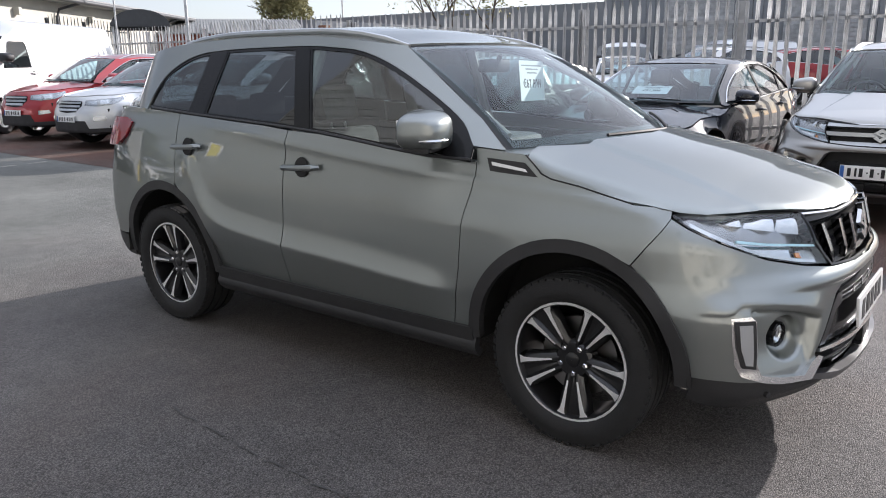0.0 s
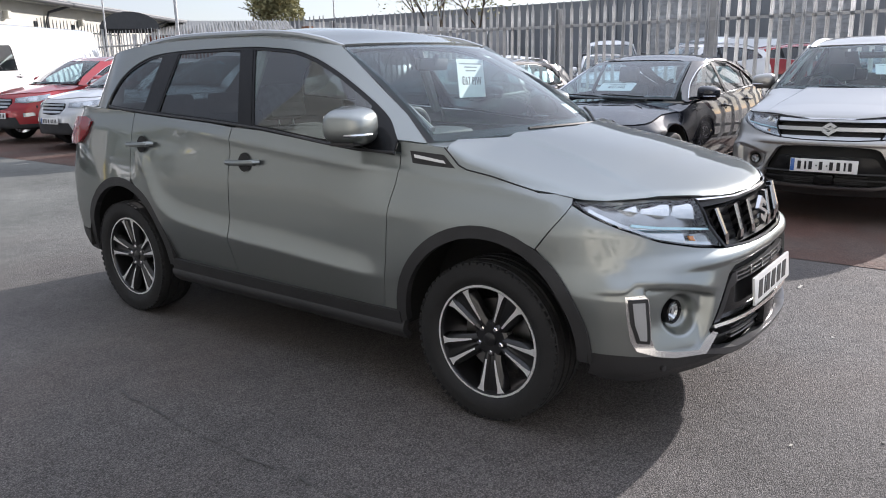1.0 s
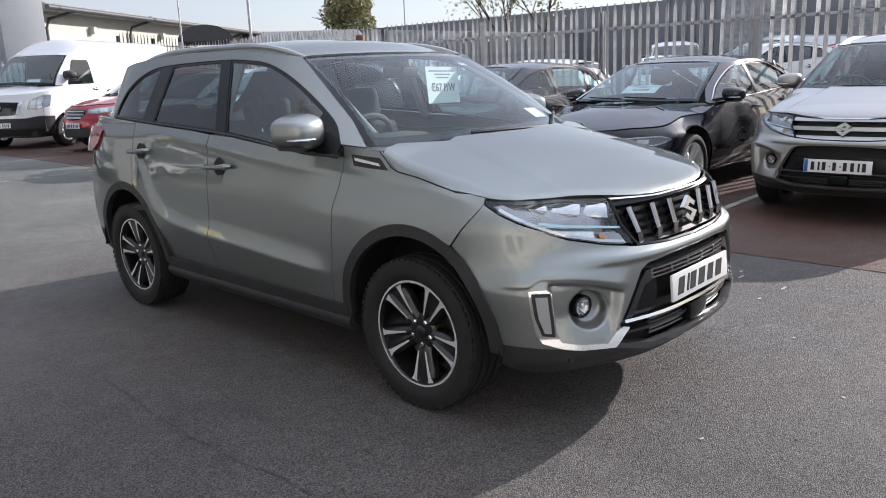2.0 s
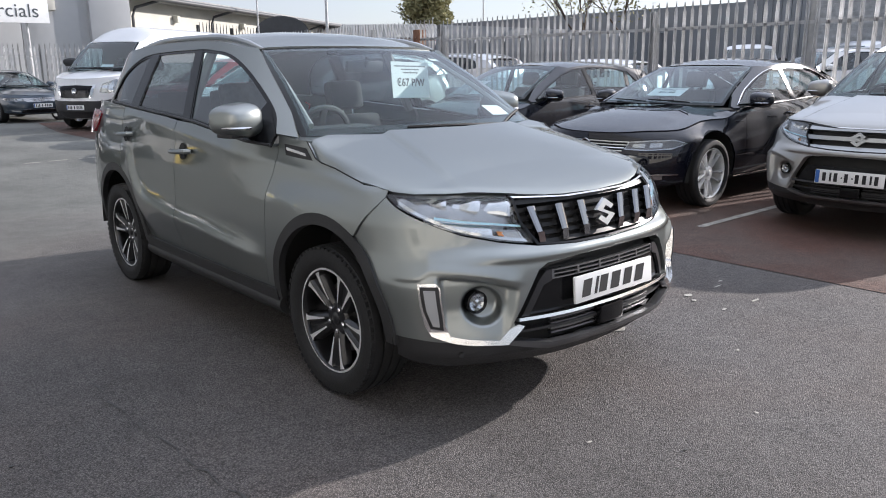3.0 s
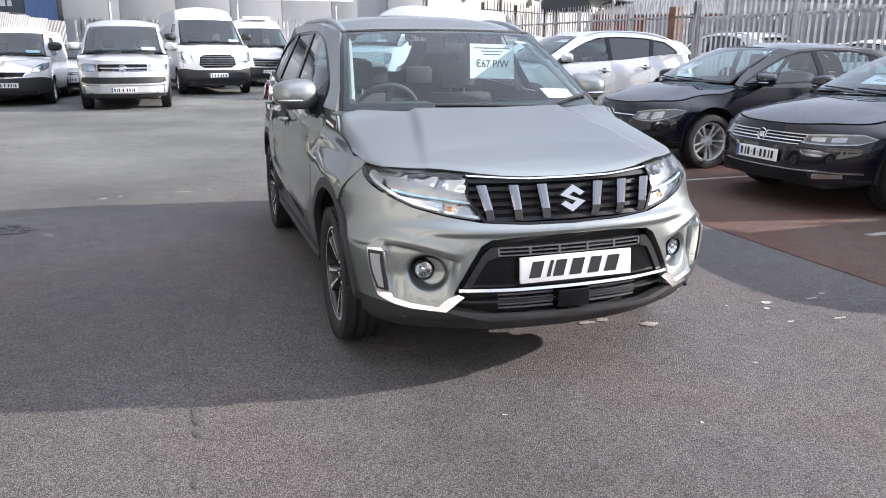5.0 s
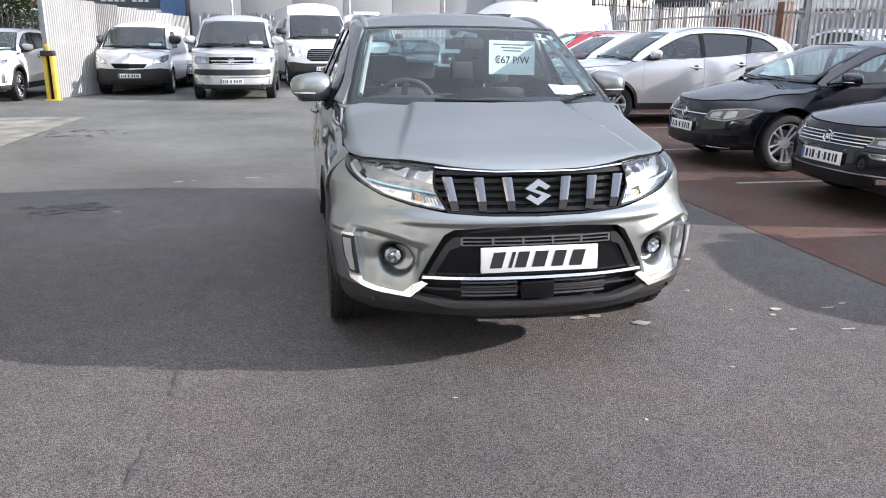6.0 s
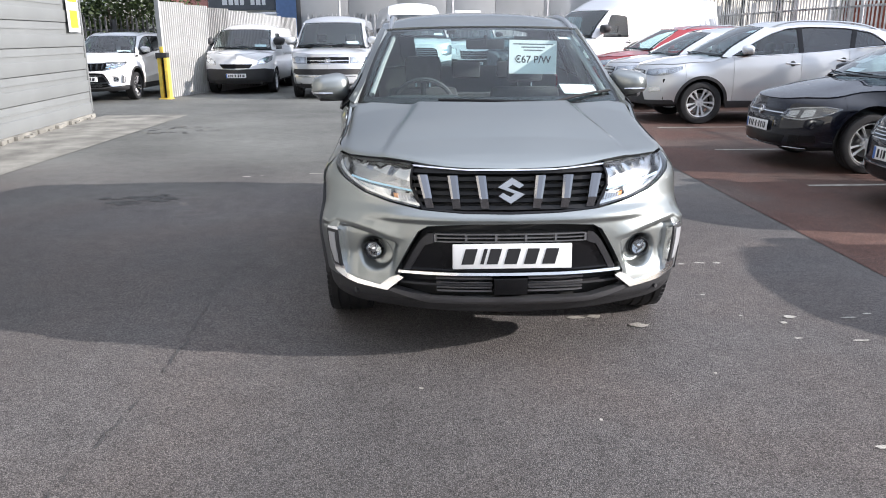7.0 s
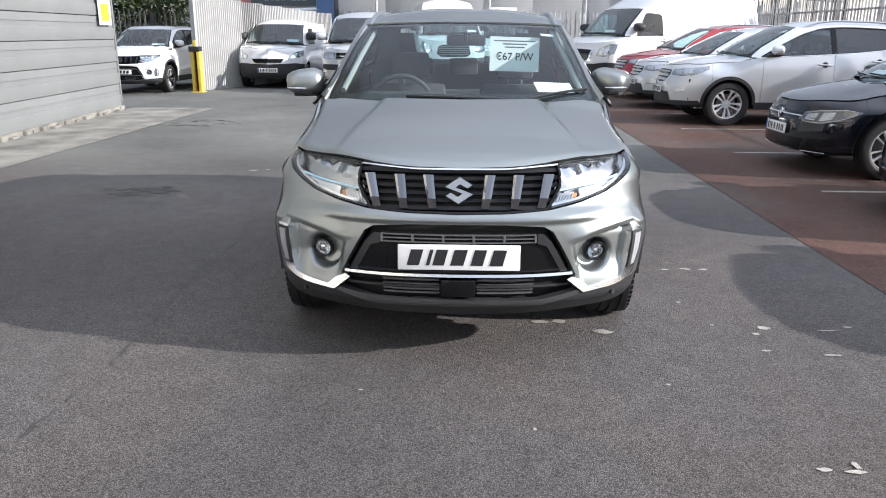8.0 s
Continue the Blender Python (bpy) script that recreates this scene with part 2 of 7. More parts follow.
def lerp(table, v):
    """Smooth, monotone reading of a table of (key, value)."""
    if v <= table[0][0]:
        return table[0][1]
    n = len(table)
    for i in range(n - 1):
        (a, p), (b, q) = table[i], table[i + 1]
        if v <= b:
            h, d = b - a, (q - p) / (b - a)
            d0 = (p - table[i - 1][1]) / (a - table[i - 1][0]) if i else d
            d1 = (table[i + 2][1] - q) / (table[i + 2][0] - b) if i + 2 < n else d
            m0 = 0.0 if d0 * d <= 0 else 2 * d0 * d / (d0 + d)
            m1 = 0.0 if d1 * d <= 0 else 2 * d1 * d / (d1 + d)
            t = (v - a) / h
            return p * (1 + 2 * t) * (1 - t) ** 2 + h * m0 * t * (1 - t) ** 2 + q * t * t * (3 - 2 * t) + h * m1 * t * t * (t - 1)
    return table[-1][1]


def curve2(pts, n=160):
    """A dense Catmull-Rom line through points in the plane."""
    pts = [Vector(p) for p in pts]
    pts = [pts[0] * 2 - pts[1]] + pts + [pts[-1] * 2 - pts[-2]]
    out = []
    for i in range(1, len(pts) - 2):
        p0, p1, p2, p3 = pts[i - 1:i + 3]
        for k in range(n // (len(pts) - 3)):
            t = k / (n // (len(pts) - 3))
            out.append(0.5 * (2 * p1 + (p2 - p0) * t + (2 * p0 - 5 * p1 + 4 * p2 - p3) * t * t + (3 * p1 - p0 - 3 * p2 + p3) * t ** 3))
    out.append(pts[-2])
    return out


def shrink(poly, d):
    """Moves each side of a plane polygon inwards by d."""
    n = len(poly)
    area = sum(poly[i][0] * poly[(i + 1) % n][1] - poly[(i + 1) % n][0] * poly[i][1] for i in range(n))
    sgn = 1 if area > 0 else -1
    out = []
    for i in range(n):
        p, q, r = Vector(poly[i - 1]), Vector(poly[i]), Vector(poly[(i + 1) % n])
        e, f = (q - p), (r - q)
        if e.length < 1e-6 or f.length < 1e-6:
            out.append(tuple(q))
            continue
        e.normalize(), f.normalize()
        n1, n2 = Vector((-e.y, e.x)) * sgn, Vector((-f.y, f.x)) * sgn
        b = n1 + n2
        if b.length < 0.3:
            out.append(tuple(q + n1 * d))
        else:
            b.normalize()
            out.append(tuple(q + b * min(d / max(0.35, b.dot(n1)), 2.5 * d)))
    return out


def band(poly, lo, hi):
    """The piece of a polygon between two values of its first coordinate."""
    for s, lim in ((1, lo), (-1, -hi)):
        out = []
        n = len(poly)
        for i in range(n):
            p, q = poly[i], poly[(i + 1) % n]
            a, b = s * p[0] - lim, s * q[0] - lim
            if a >= 0:
                out.append(p)
            if a * b < 0:
                t = a / (a - b)
                out.append((p[0] + (q[0] - p[0]) * t, p[1] + (q[1] - p[1]) * t))
        poly = out
    return poly


def fill(poly, da, db):
    """A plane polygon cut into a grid of cells."""
    bm = bmesh.new()
    pts = []
    for p in poly:
        if not pts or (Vector(p) - Vector(pts[-1])).length > 1e-4:
            pts.append(tuple(p))
    if (Vector(pts[0]) - Vector(pts[-1])).length < 1e-4:
        pts.pop()
    bm.faces.new([bm.verts.new((p[0], p[1], 0)) for p in pts])
    for ax, d in ((0, da), (1, db)):
        lo, hi = min(p[ax] for p in pts), max(p[ax] for p in pts)
        k = max(1, math.ceil((hi - lo) / d))
        for i in range(1, k):
            co, no = [0, 0, 0], [0, 0, 0]
            co[ax], no[ax] = lo + (hi - lo) * i / k + 1e-5, 1
            bmesh.ops.bisect_plane(bm, geom=bm.verts[:] + bm.edges[:] + bm.faces[:], dist=1e-6, plane_co=co, plane_no=no)
    return bm


def panel(name, poly, fn, material, parent, da=0.06, db=0.05, depth=0.014, label="", mid=(0, 0, 0.6), gap=0.0, bm=None, sharp=32.0):
    """A curved sheet: polygon laid on fn(a, b), with its rim turned inwards by depth."""
    if gap:
        poly = shrink(poly, gap)
    b = fill(poly, da, db)
    for v in b.verts:
        v.co = fn(v.co.x, v.co.y)
    b.normal_update()
    s = sum((f.normal.dot(f.calc_center_median() - Vector(mid)) * f.calc_area() for f in b.faces))
    if s < 0:
        bmesh.ops.reverse_faces(b, faces=b.faces[:])
        b.normal_update()
    if depth:
        nrm = {v: v.normal.copy() for v in b.verts}
        edges = [e for e in b.edges if e.is_boundary]
        src = {}
        for e in edges:
            for v in e.verts:
                if v not in src:
                    src[v] = b.verts.new(v.co - nrm[v] * depth)
        for e in edges:
            lp = e.link_loops[0]
            p, q = lp.vert, lp.link_loop_next.vert
            b.faces.new((q, p, src[p], src[q]))
    if bm is not None:
        me = bpy.data.meshes.new("t")
        b.to_mesh(me)
        b.free()
        bm.from_mesh(me)
        bpy.data.meshes.remove(me)
        return None
    return part(name, b, material, parent, label, sharp)


def arc(cx, cz, r, a0, a1, n=14):
    return [(cx + r * math.cos(radians(a0 + (a1 - a0) * i / n)), cz + r * math.sin(radians(a0 + (a1 - a0) * i / n))) for i in range(n + 1)]


def text_mesh(name, words, size, material, parent, m, label="", shear=0.0, extrude=0.0006, bold=0.0):
    cu = bpy.data.curves.new(name, "FONT")
    cu.body, cu.size, cu.extrude, cu.shear, cu.offset = words, size, extrude, shear, bold
    cu.align_x, cu.align_y = "CENTER", "CENTER"
    tmp = new(name + "_t", cu)
    me = bpy.data.meshes.new_from_object(tmp)
    bpy.data.objects.remove(tmp)
    me.materials.clear()
    me.materials.append(material)
    ob = new(name, me)
    ob.parent = parent
    ob.matrix_basis = m
    if label:
        ob["label"] = label
    return ob


def thing(name, at=None, label="", category="", group="", kind=""):
    e = new(name)
    e.empty_display_size = 0.2
    if at is not None:
        e.matrix_basis = at
    return tagged(e, label, category, group, kind)


# ---- vehicles ----
PLAN = [(0, -2.09), (0.26, -2.075), (0.45, -2.03), (0.60, -1.955), (0.72, -1.86), (0.80, -1.755), (0.843, -1.62), (0.864, -1.4), (0.872, -1.1), (0.874, -0.6), (0.874, 0.0),
        (0.874, 0.6), (0.869, 1.1), (0.86, 1.45), (0.835, 1.75), (0.77, 1.95), (0.6, 2.04), (0.3, 2.075), (0, 2.085)]
SIDE_W = [(0.18, 0.79), (0.28, 0.83), (0.36, 0.85), (0.46, 0.864), (0.56, 0.877), (0.63, 0.879), (0.76, 0.876), (0.86, 0.872), (0.94, 0.865), (1.02, 0.852), (1.08, 0.842), (1.16, 0.82)]
FACE_Y = [(0.18, 0.10), (0.27, 0.045), (0.32, 0.0), (0.46, 0.0), (0.60, 0.01), (0.68, 0.022), (0.73, 0.055), (0.80, 0.08), (0.86, 0.095), (0.92, 0.14), (1.0, 0.22)]


class Shape:
    """The skin of a vehicle whose front looks to -y: lower body by way round the car and height, bonnet, roof, screens and sides."""

    def __init__(self, front, rear, half, ax_f, ax_r, wheel, bonnet, cowl, screen, roof, roof_drop, belt, side_top, rear_edge, scale_z=1.0, bonnet_drop=0.065, shoulder=0.13, tumble=0.46, blunt=1.0, lip=0.02, chin=0.0, tuck=0.16, lift=None, bow=0.10):
        self.bow = bow
        self.chin, self.tuck, self.lift, self.edge = chin, tuck, lift, None
        self.front, self.rear, self.half, self.ax_f, self.ax_r, self.r = front, rear, half, ax_f, ax_r, wheel
        self.bonnet, self.cowl, self.screen, self.roof, self.roof_drop = bonnet, cowl, screen, roof, roof_drop
        self.belt, self.side_top, self.rear_edge, self.kz, self.bonnet_drop = belt, side_top, rear_edge, scale_z, bonnet_drop
        self.shoulder, self.tumble, self.lip = shoulder, tumble, lip
        k = half / 0.874
        pts = []
        for x, y in PLAN:
            if y < -1.25:
                yy = ax_f + (y + 1.25) * (ax_f - front) / (2.09 - 1.25) * (1.0)
                xx = x
                if blunt != 1.0 and x < 0.80:
                    yy = front + (yy - front) * blunt
            elif y > 1.25:
                yy, xx = ax_r + (y - 1.25) * (rear - ax_r) / (2.085 - 1.25), x
            else:
                yy, xx = ax_f + (y + 1.25) * (ax_r - ax_f) / 2.5, x
            pts.append((xx * k, yy))
        self.line = curve2(pts, 380)
        d = [0.0]
        for p, q in zip(self.line, self.line[1:]):
            d.append(d[-1] + (q - p).length)
        self.s = np.array(d)
        self.lx, self.ly = np.array([p.x for p in self.line]), np.array([p.y for p in self.line])
        self.total = d[-1]
        if lift:
            c = [self.P(s, self.top(s)) for s in np.linspace(0.9, self.sy(cowl + 0.1), 24)]
            self.edge = [(p.y, p.x) for p in c]

    def P(self, s, z, off=0.0):
        side = -1.0 if s < 0 else 1.0
        a = abs(s)
        x, y = float(np.interp(a, self.s, self.lx)), float(np.interp(a, self.s, self.ly))
        h = 0.01
        dx = float(np.interp(a + h, self.s, self.lx) - np.interp(a - h, self.s, self.lx))
        dy = float(np.interp(a + h, self.s, self.ly) - np.interp(a - h, self.s, self.ly))
        d = math.hypot(dx, dy) or 1.0
        nx, ny = dy / d, -dx / d
        if a < h:
            nx, ny = 0.0, -1.0
        if a > self.total - h:
            nx, ny = 0.0, 1.0
        zz = z / self.kz
        x = x * lerp(SIDE_W, zz) / 0.868 + nx * off
        wf = sm((self.ax_f - 0.12 - y) / max(0.2, (self.ax_f - self.front) * 0.72))
        wr = sm((y - self.ax_r - 0.1) / max(0.2, (self.rear - self.ax_r) * 0.8))
        y += lerp(FACE_Y, zz) * wf * self.kz ** 0.5 - 0.6 * lerp(FACE_Y, zz * 0.86) * wr
        sh = sm((zz - 0.79) / 0.2) * (lerp(self.shoulder, y) if isinstance(self.shoulder, list) else self.shoulder * sm((self.cowl - 0.08 - y) / 0.45))
        x -= sh * min(1.0, x / 0.4)
        y += ny * off
        if self.chin:
            w = self.chin * math.exp(-((a - 0.86) / 0.24) ** 2) * sm((0.70 - zz) / 0.12)
            x, y = x + nx * w, y + ny * w
        return Vector((side * max(0.0, x) if a > 1e-6 else 0.0, y, z))

    def at(self, x, y, z):
        """The way round at which the skin passes (x, y) at height z."""
        best = None
        lo, hi = 0.0, self.total
        for k in range(3):
            c = [lo + (hi - lo) * i / 40 for i in range(41)]
            best = min(c, key=lambda a: (self.P(a, z).xy - Vector((abs(x), y))).length)
            w = (hi - lo) / 40
            lo, hi = max(0, best - w), min(self.total, best + w)
        return -best if x < 0 else best

    def fx(self, x, z):
        """The way round at which the nose reaches x at height z."""
        lo, hi = 0.0, self.sy(self.ax_f - 0.35)
        for k in range(24):
            m = (lo + hi) / 2
            if self.P(m, z).x < x:
                lo = m
            else:
                hi = m
        return lo

    def sy(self, y):
        """The way round on the flank at length y."""
        i0 = int(np.argmax(self.lx > self.half * 0.93))
        i1 = len(self.lx) - int(np.argmax(self.lx[::-1] > self.half * 0.93))
        return float(np.interp(y, self.ly[i0:i1], self.s[i0:i1]))

    def hood(self, x, y, full=True):
        z = lerp(self.bonnet, y)
        w = self.half * 0.86
        z -= self.bonnet_drop * (min(1.2, abs(x) / w)) ** 2.4 * (1 - 0.5 * sm((y - self.cowl + 0.22) / 0.2))
        fl = 0.56 + 0.26 * sm((self.cowl - y) / (self.cowl - self.front))
        z += 0.017 * sm((fl * w - abs(x)) / (0.055 * w)) * sm((y - self.front - 0.12) / 0.6)
        if full and self.lift:
            u = (abs(x) / lerp(self.edge, y) - 0.922) / 0.068
            z += lerp(self.lift, y) * max(0.0, 1 - max(0.0, u) ** 2)
        return z

    def top(self, s):
        """Height of the bonnet line at a way round the front."""
        z = lerp(self.bonnet, self.front)
        for k in range(4):
            p = self.P(s, z)
            z = 0.4 * z + 0.6 * self.hood(p.x, p.y, False)
        return z

    def rise(self, s):
        """How far the wing climbs up the side of the bonnet."""
        return 0.040 * sm((float(np.interp(s, self.s, self.ly)) + 1.5) / 0.42)

    def ws(self, u, v):
        (yb, zb, xb), (yt, zt, xt) = self.screen
        bow = 0.23 + (0.08 - 0.23) * v
        bulge = 0.035 * math.sin(math.pi * v)
        return Vector((u * (xb + (xt - xb) * v), yb + (yt - yb) * v - bow + bow * u * u - bulge * 0.6, zb + (zt - zb) * v - 0.012 * u * u + bulge * 0.5))

    def G(self, y, z, side=-1, off=0.0):
        """The flank above the belt."""
        zb = lerp(self.belt, 0.0)
        x = self.half * 0.963 - 0.004 - self.tumble * (z - zb) - self.bow * max(0.0, z - zb) ** 2
        (yb, zb2, xb), (yt, zt, xt) = self.screen
        v = (z - zb2) / (zt - zb2)
        ye, xe = yb + (yt - yb) * v, xb + (xt - xb) * v
        w = max(0.0, 1 - max(0.0, y - ye) / 0.33) ** 2
        x = x + (xe + 0.012 - x) * w
        yr = self.rear_edge[0][0]
        x -= self.tuck * max(0.0, (y - (yr - 0.8)) / 0.8) ** 3
        return Vector((side * (x + off), y, z))

    def roof_z(self, x, y):
        e = abs(self.G(y, lerp(self.roof, y) - self.roof_drop).x)
        return lerp(self.roof, y) - self.roof_drop * (min(1.05, abs(x) / e)) ** 2.6


def rim_mesh(bm, r, face=0, dark=1):
    """Rim lip and barrel; outward is +x."""
    lathe(bm, [(-0.19, r * 0.97), (-0.05, r * 0.93), (-0.02, r * 0.945), (0.0, r * 0.955), (0.006, r * 0.975), (0.006, r * 1.012), (-0.012, r * 1.02)], 40, mi=dark)
    for f in bm.faces:
        if f.calc_center_median().yz.length > r * 0.985 and f.calc_center_median().x > -0.011:
            f.material_index = face
    bmesh.ops.recalc_face_normals(bm, faces=bm.faces[:])


def spoke_mesh(bm, r, depth, width, split, face=0, dark=1):
    """One bevelled spoke standing up from the hub, leaning by split."""
    hub = r * 0.27
    w0, w1 = width * r * 0.42, width * r * 1.15
    c0, c1 = split * r * 0.34, split * r
    rings = []
    for t in (0.0, 0.45, 0.78, 0.9, 1.0):
        rad = hub * 0.8 + (r * 0.975 - hub * 0.8) * t
        c, w = c0 + (c1 - c0) * t, (w0 + (w1 - w0) * t ** 1.3) / 2 * (1.0 if t < 0.85 else 1.0 + 4.2 * (t - 0.78))
        xx = -depth * (1 - t) ** 1.5 - 0.002
        rings.append([bm.verts.new(q) for q in ((xx - 0.034, rad, c - w - 0.004), (xx, rad, c - w + 0.002), (xx, rad, c + w - 0.002), (xx - 0.034, rad, c + w + 0.004))])
    for q, e in zip(rings, rings[1:]):
        for k, mi in ((0, dark), (1, face), (2, dark)):
            f = bm.faces.new((q[k], q[k + 1], e[k + 1], e[k]))
            f.material_index = mi
    bmesh.ops.recalc_face_normals(bm, faces=bm.faces[:])
    if sum(f.normal.x for f in bm.faces if f.material_index == face) < 0:
        bmesh.ops.reverse_faces(bm, faces=bm.faces[:])


def twin_spoke_mesh(bm, r, depth, side, face=0, dark=1):
    """One of a pair: a narrow machined face that flares into the lip, a broad dark outer flank and half of the dark pocket between the pair."""
    rings = []
    for t, c, w in ((0.20, 0.070, 0.030), (0.36, 0.088, 0.040), (0.55, 0.122, 0.056), (0.74, 0.160, 0.076), (0.84, 0.184, 0.092), (0.91, 0.215, 0.150), (0.955, 0.232, 0.215)):
        rad, c, w = r * t, c * r, w * r
        xx = -depth * (1 - t) ** 1.4 - 0.003 - (0.006 if t < 0.3 else 0.0)
        out = w * 0.5 + r * 0.075 * min(1.0, (1.0 - t) / 0.25)
        row = ((xx - 0.040, rad, c + out + 0.004), (xx - 0.016, rad, c + out - 0.002), (xx - 0.001, rad, c + w * 0.5 + 0.001), (xx, rad, c + w * 0.5 - 0.001), (xx, rad, c - w * 0.5 + 0.001), (xx - 0.001, rad, c - w * 0.5), (xx - 0.015, rad, max(0.0, c - w * 0.5 - 0.010 * min(1.0, (1.0 - t) * 8))), (xx - 0.017, rad, 0.0))
        rings.append([bm.verts.new((p[0], p[1], side * p[2])) for p in row])
    for i, (q, e) in enumerate(zip(rings, rings[1:])):
        for k in range(7):
            f = bm.faces.new((q[k], q[k + 1], e[k + 1], e[k]))
            f.material_index = face if k == 3 and i else dark
    bmesh.ops.recalc_face_normals(bm, faces=bm.faces[:])
    if sum(f.normal.x for f in bm.faces if f.material_index == face) < 0:
        bmesh.ops.reverse_faces(bm, faces=bm.faces[:])


def wheels(car, sh, track, tyre_w, rim_r, spokes, width, split, dark, depth=0.03, grooves=True, nuts=True):
    """Four wheels, each rim with its tyre, brake disc, centre cap and nuts."""
    R, hw = sh.r, tyre_w / 2
    o_face = M["alloy"] if dark is M["alloy_dark"] else M["wheel_silver"]
    bt = bmesh.new()
    prof = [(-hw * 0.82, rim_r * 1.0), (-hw * 0.98, rim_r * 1.12), (-hw, R * 0.86), (-hw * 0.94, R * 0.955), (-hw * 0.80, R * 0.99)]
    for g in (-0.45, 0.0, 0.45):
        prof += [(hw * (g - 0.07), R), (hw * (g - 0.06), R - 0.008), (hw * (g + 0.06), R - 0.008), (hw * (g + 0.07), R)]
    prof += [(hw * 0.80, R * 0.99), (hw * 0.94, R * 0.955), (hw, R * 0.86), (hw * 0.98, rim_r * 1.12), (hw * 0.86, rim_r * 1.03), (hw * 0.7, rim_r * 0.98)]
    seg = 60 if grooves else 36
    lathe(bt, prof, seg)
    if grooves:
        for k in range(seg):
            a = 2 * math.pi * (k + 0.5) / seg
            for s in (-1, 1):
                box(bt, (s * hw * 0.86 - 0.012, -0.011, R * 0.955), (s * hw * 0.86 + 0.012, 0.011, R * 0.9815), 0, Matrix.Rotation(a, 4, "X"))
    bmesh.ops.recalc_face_normals(bt, faces=bt.faces[:])
    br = bmesh.new()
    rim_mesh(br, rim_r)
    bh = bmesh.new()
    hub = rim_r * (0.31 if dark is M["alloy_dark"] else 0.27)
    lathe(bh, [(-0.16, hub * 1.1), (-depth - 0.012, hub * 1.1), (-depth, hub * 0.95), (-depth + 0.004, hub * 0.5), (-depth - 0.004, 0.012)], 20)
    bmesh.ops.recalc_face_normals(bh, faces=bh.faces[:])
    arms = []
    for j in ((-1, 1) if split else (0,)):
        bs = bmesh.new()
        if dark is M["alloy_dark"]:
            twin_spoke_mesh(bs, rim_r, depth, j)
        else:
            spoke_mesh(bs, rim_r, depth, width, j * split)
        arms.append(bs)
    made = []
    bd = bmesh.new()
    lathe(bd, [(-0.11, 0.03), (-0.085, rim_r * 0.30), (-0.085, rim_r * 0.68), (-0.105, rim_r * 0.68)], 28)
    bc = bmesh.new()
    lathe(bc, [(-depth - 0.01, 0.030), (-depth + 0.006, 0.029), (-depth + 0.009, 0.024), (-depth + 0.010, 0.001)], 16)
    bn = bmesh.new()
    lathe(bn, [(-0.02, 0.011), (0.006, 0.011), (0.010, 0.007), (0.010, 0.001)], 6)
    first = None
    for sx, y in ((-1, sh.ax_f), (1, sh.ax_f), (-1, sh.ax_r), (1, sh.ax_r)):
        m = Matrix.Translation((sx * track, y, R)) @ (Matrix.Identity(4) if sx > 0 else Matrix.Rotation(math.pi, 4, "Z")) @ Matrix.Rotation(-0.23 if y < 0 else 0.35 * y, 4, "X")
        ax = Matrix.Translation((hw * 0.78, 0, 0))
        if first is None:
            rim = part("wheel", br, [o_face, dark], car, "alloy wheel")
            tyre = part("tyre", bt, M["rubber"], rim, "black rubber tyre", 28)
            hubp = part("hub", bh, dark, rim)
            for bs in arms:
                made.append(part("spoke", bs, [o_face, dark], rim, "", 25))
            disc = part("brake_disc", bd, M["disc"], rim, "steel brake disc")
            centre = part("centre_cap", bc, dark, rim)
            first = [rim, tyre, disc, centre]
            if nuts:
                nut = part("wheel_nut", bn, M["chrome"], rim)
                first.append(nut)
            rim.matrix_basis = m @ ax
            tyre.matrix_basis = ax.inverted()
            o = rim
        else:
            o = again(rim, car, m @ ax)
            again(tyre, o, ax.inverted())
            again(disc, o), again(centre, o), again(hubp, o)
        for i in range(spokes):
            q = Matrix.Rotation(2 * math.pi * i / spokes, 4, "X")
            for sp in made:
                if o is rim and i == 0:
                    sp.matrix_basis = q
                else:
                    again(sp, o, q)
        if nuts:
            for k in range(5):
                q = Matrix.Rotation(2 * math.pi * k / 5, 4, "X") @ Matrix.Translation((-depth + 0.001, rim_r * 0.235, 0))
                if o is rim and k == 0:
                    nut.matrix_basis = q
                else:
                    again(nut, o, q)


def number_plate(car, y, z, x=0.0, w=0.52, h=0.11, tilt=-4.0, blue=True):
    """A white plate with a coloured band and bars in place of its marks."""
    bm = bmesh.new()
    box(bm, (-w / 2, -0.006, -h / 2), (w / 2, 0.006, h / 2), 0.004)
    p = part("number_plate", bm, M["plate"], car, "white number plate with black marks")
    p.matrix_basis = pose(x, y, z, tilt, 0, 0)
    if blue:
        boxed("plate_band", (-w / 2 + 0.004, -0.0075, -h / 2 + 0.004), (-w / 2 + 0.034, -0.003, h / 2 - 0.004), M["plate_blue"], p, "blue band", 0)
    widths, xx = (0.05, 0.028, 0.05, 0.02, 0.05, 0.02, 0.05, 0.05, 0.028, 0.05), -w / 2 + 0.058
    k = (w - 0.075) / sum(a + 0.007 for a in widths)
    for a in widths:
        tall = 0.31 if a > 0.021 else 0.05
        boxed("plate_mark", (xx, -0.0078, -h * tall), (xx + a * k * 0.58, -0.003, h * tall), M["ink"], p, "", 0)
        xx += (a + 0.007) * k
    return p


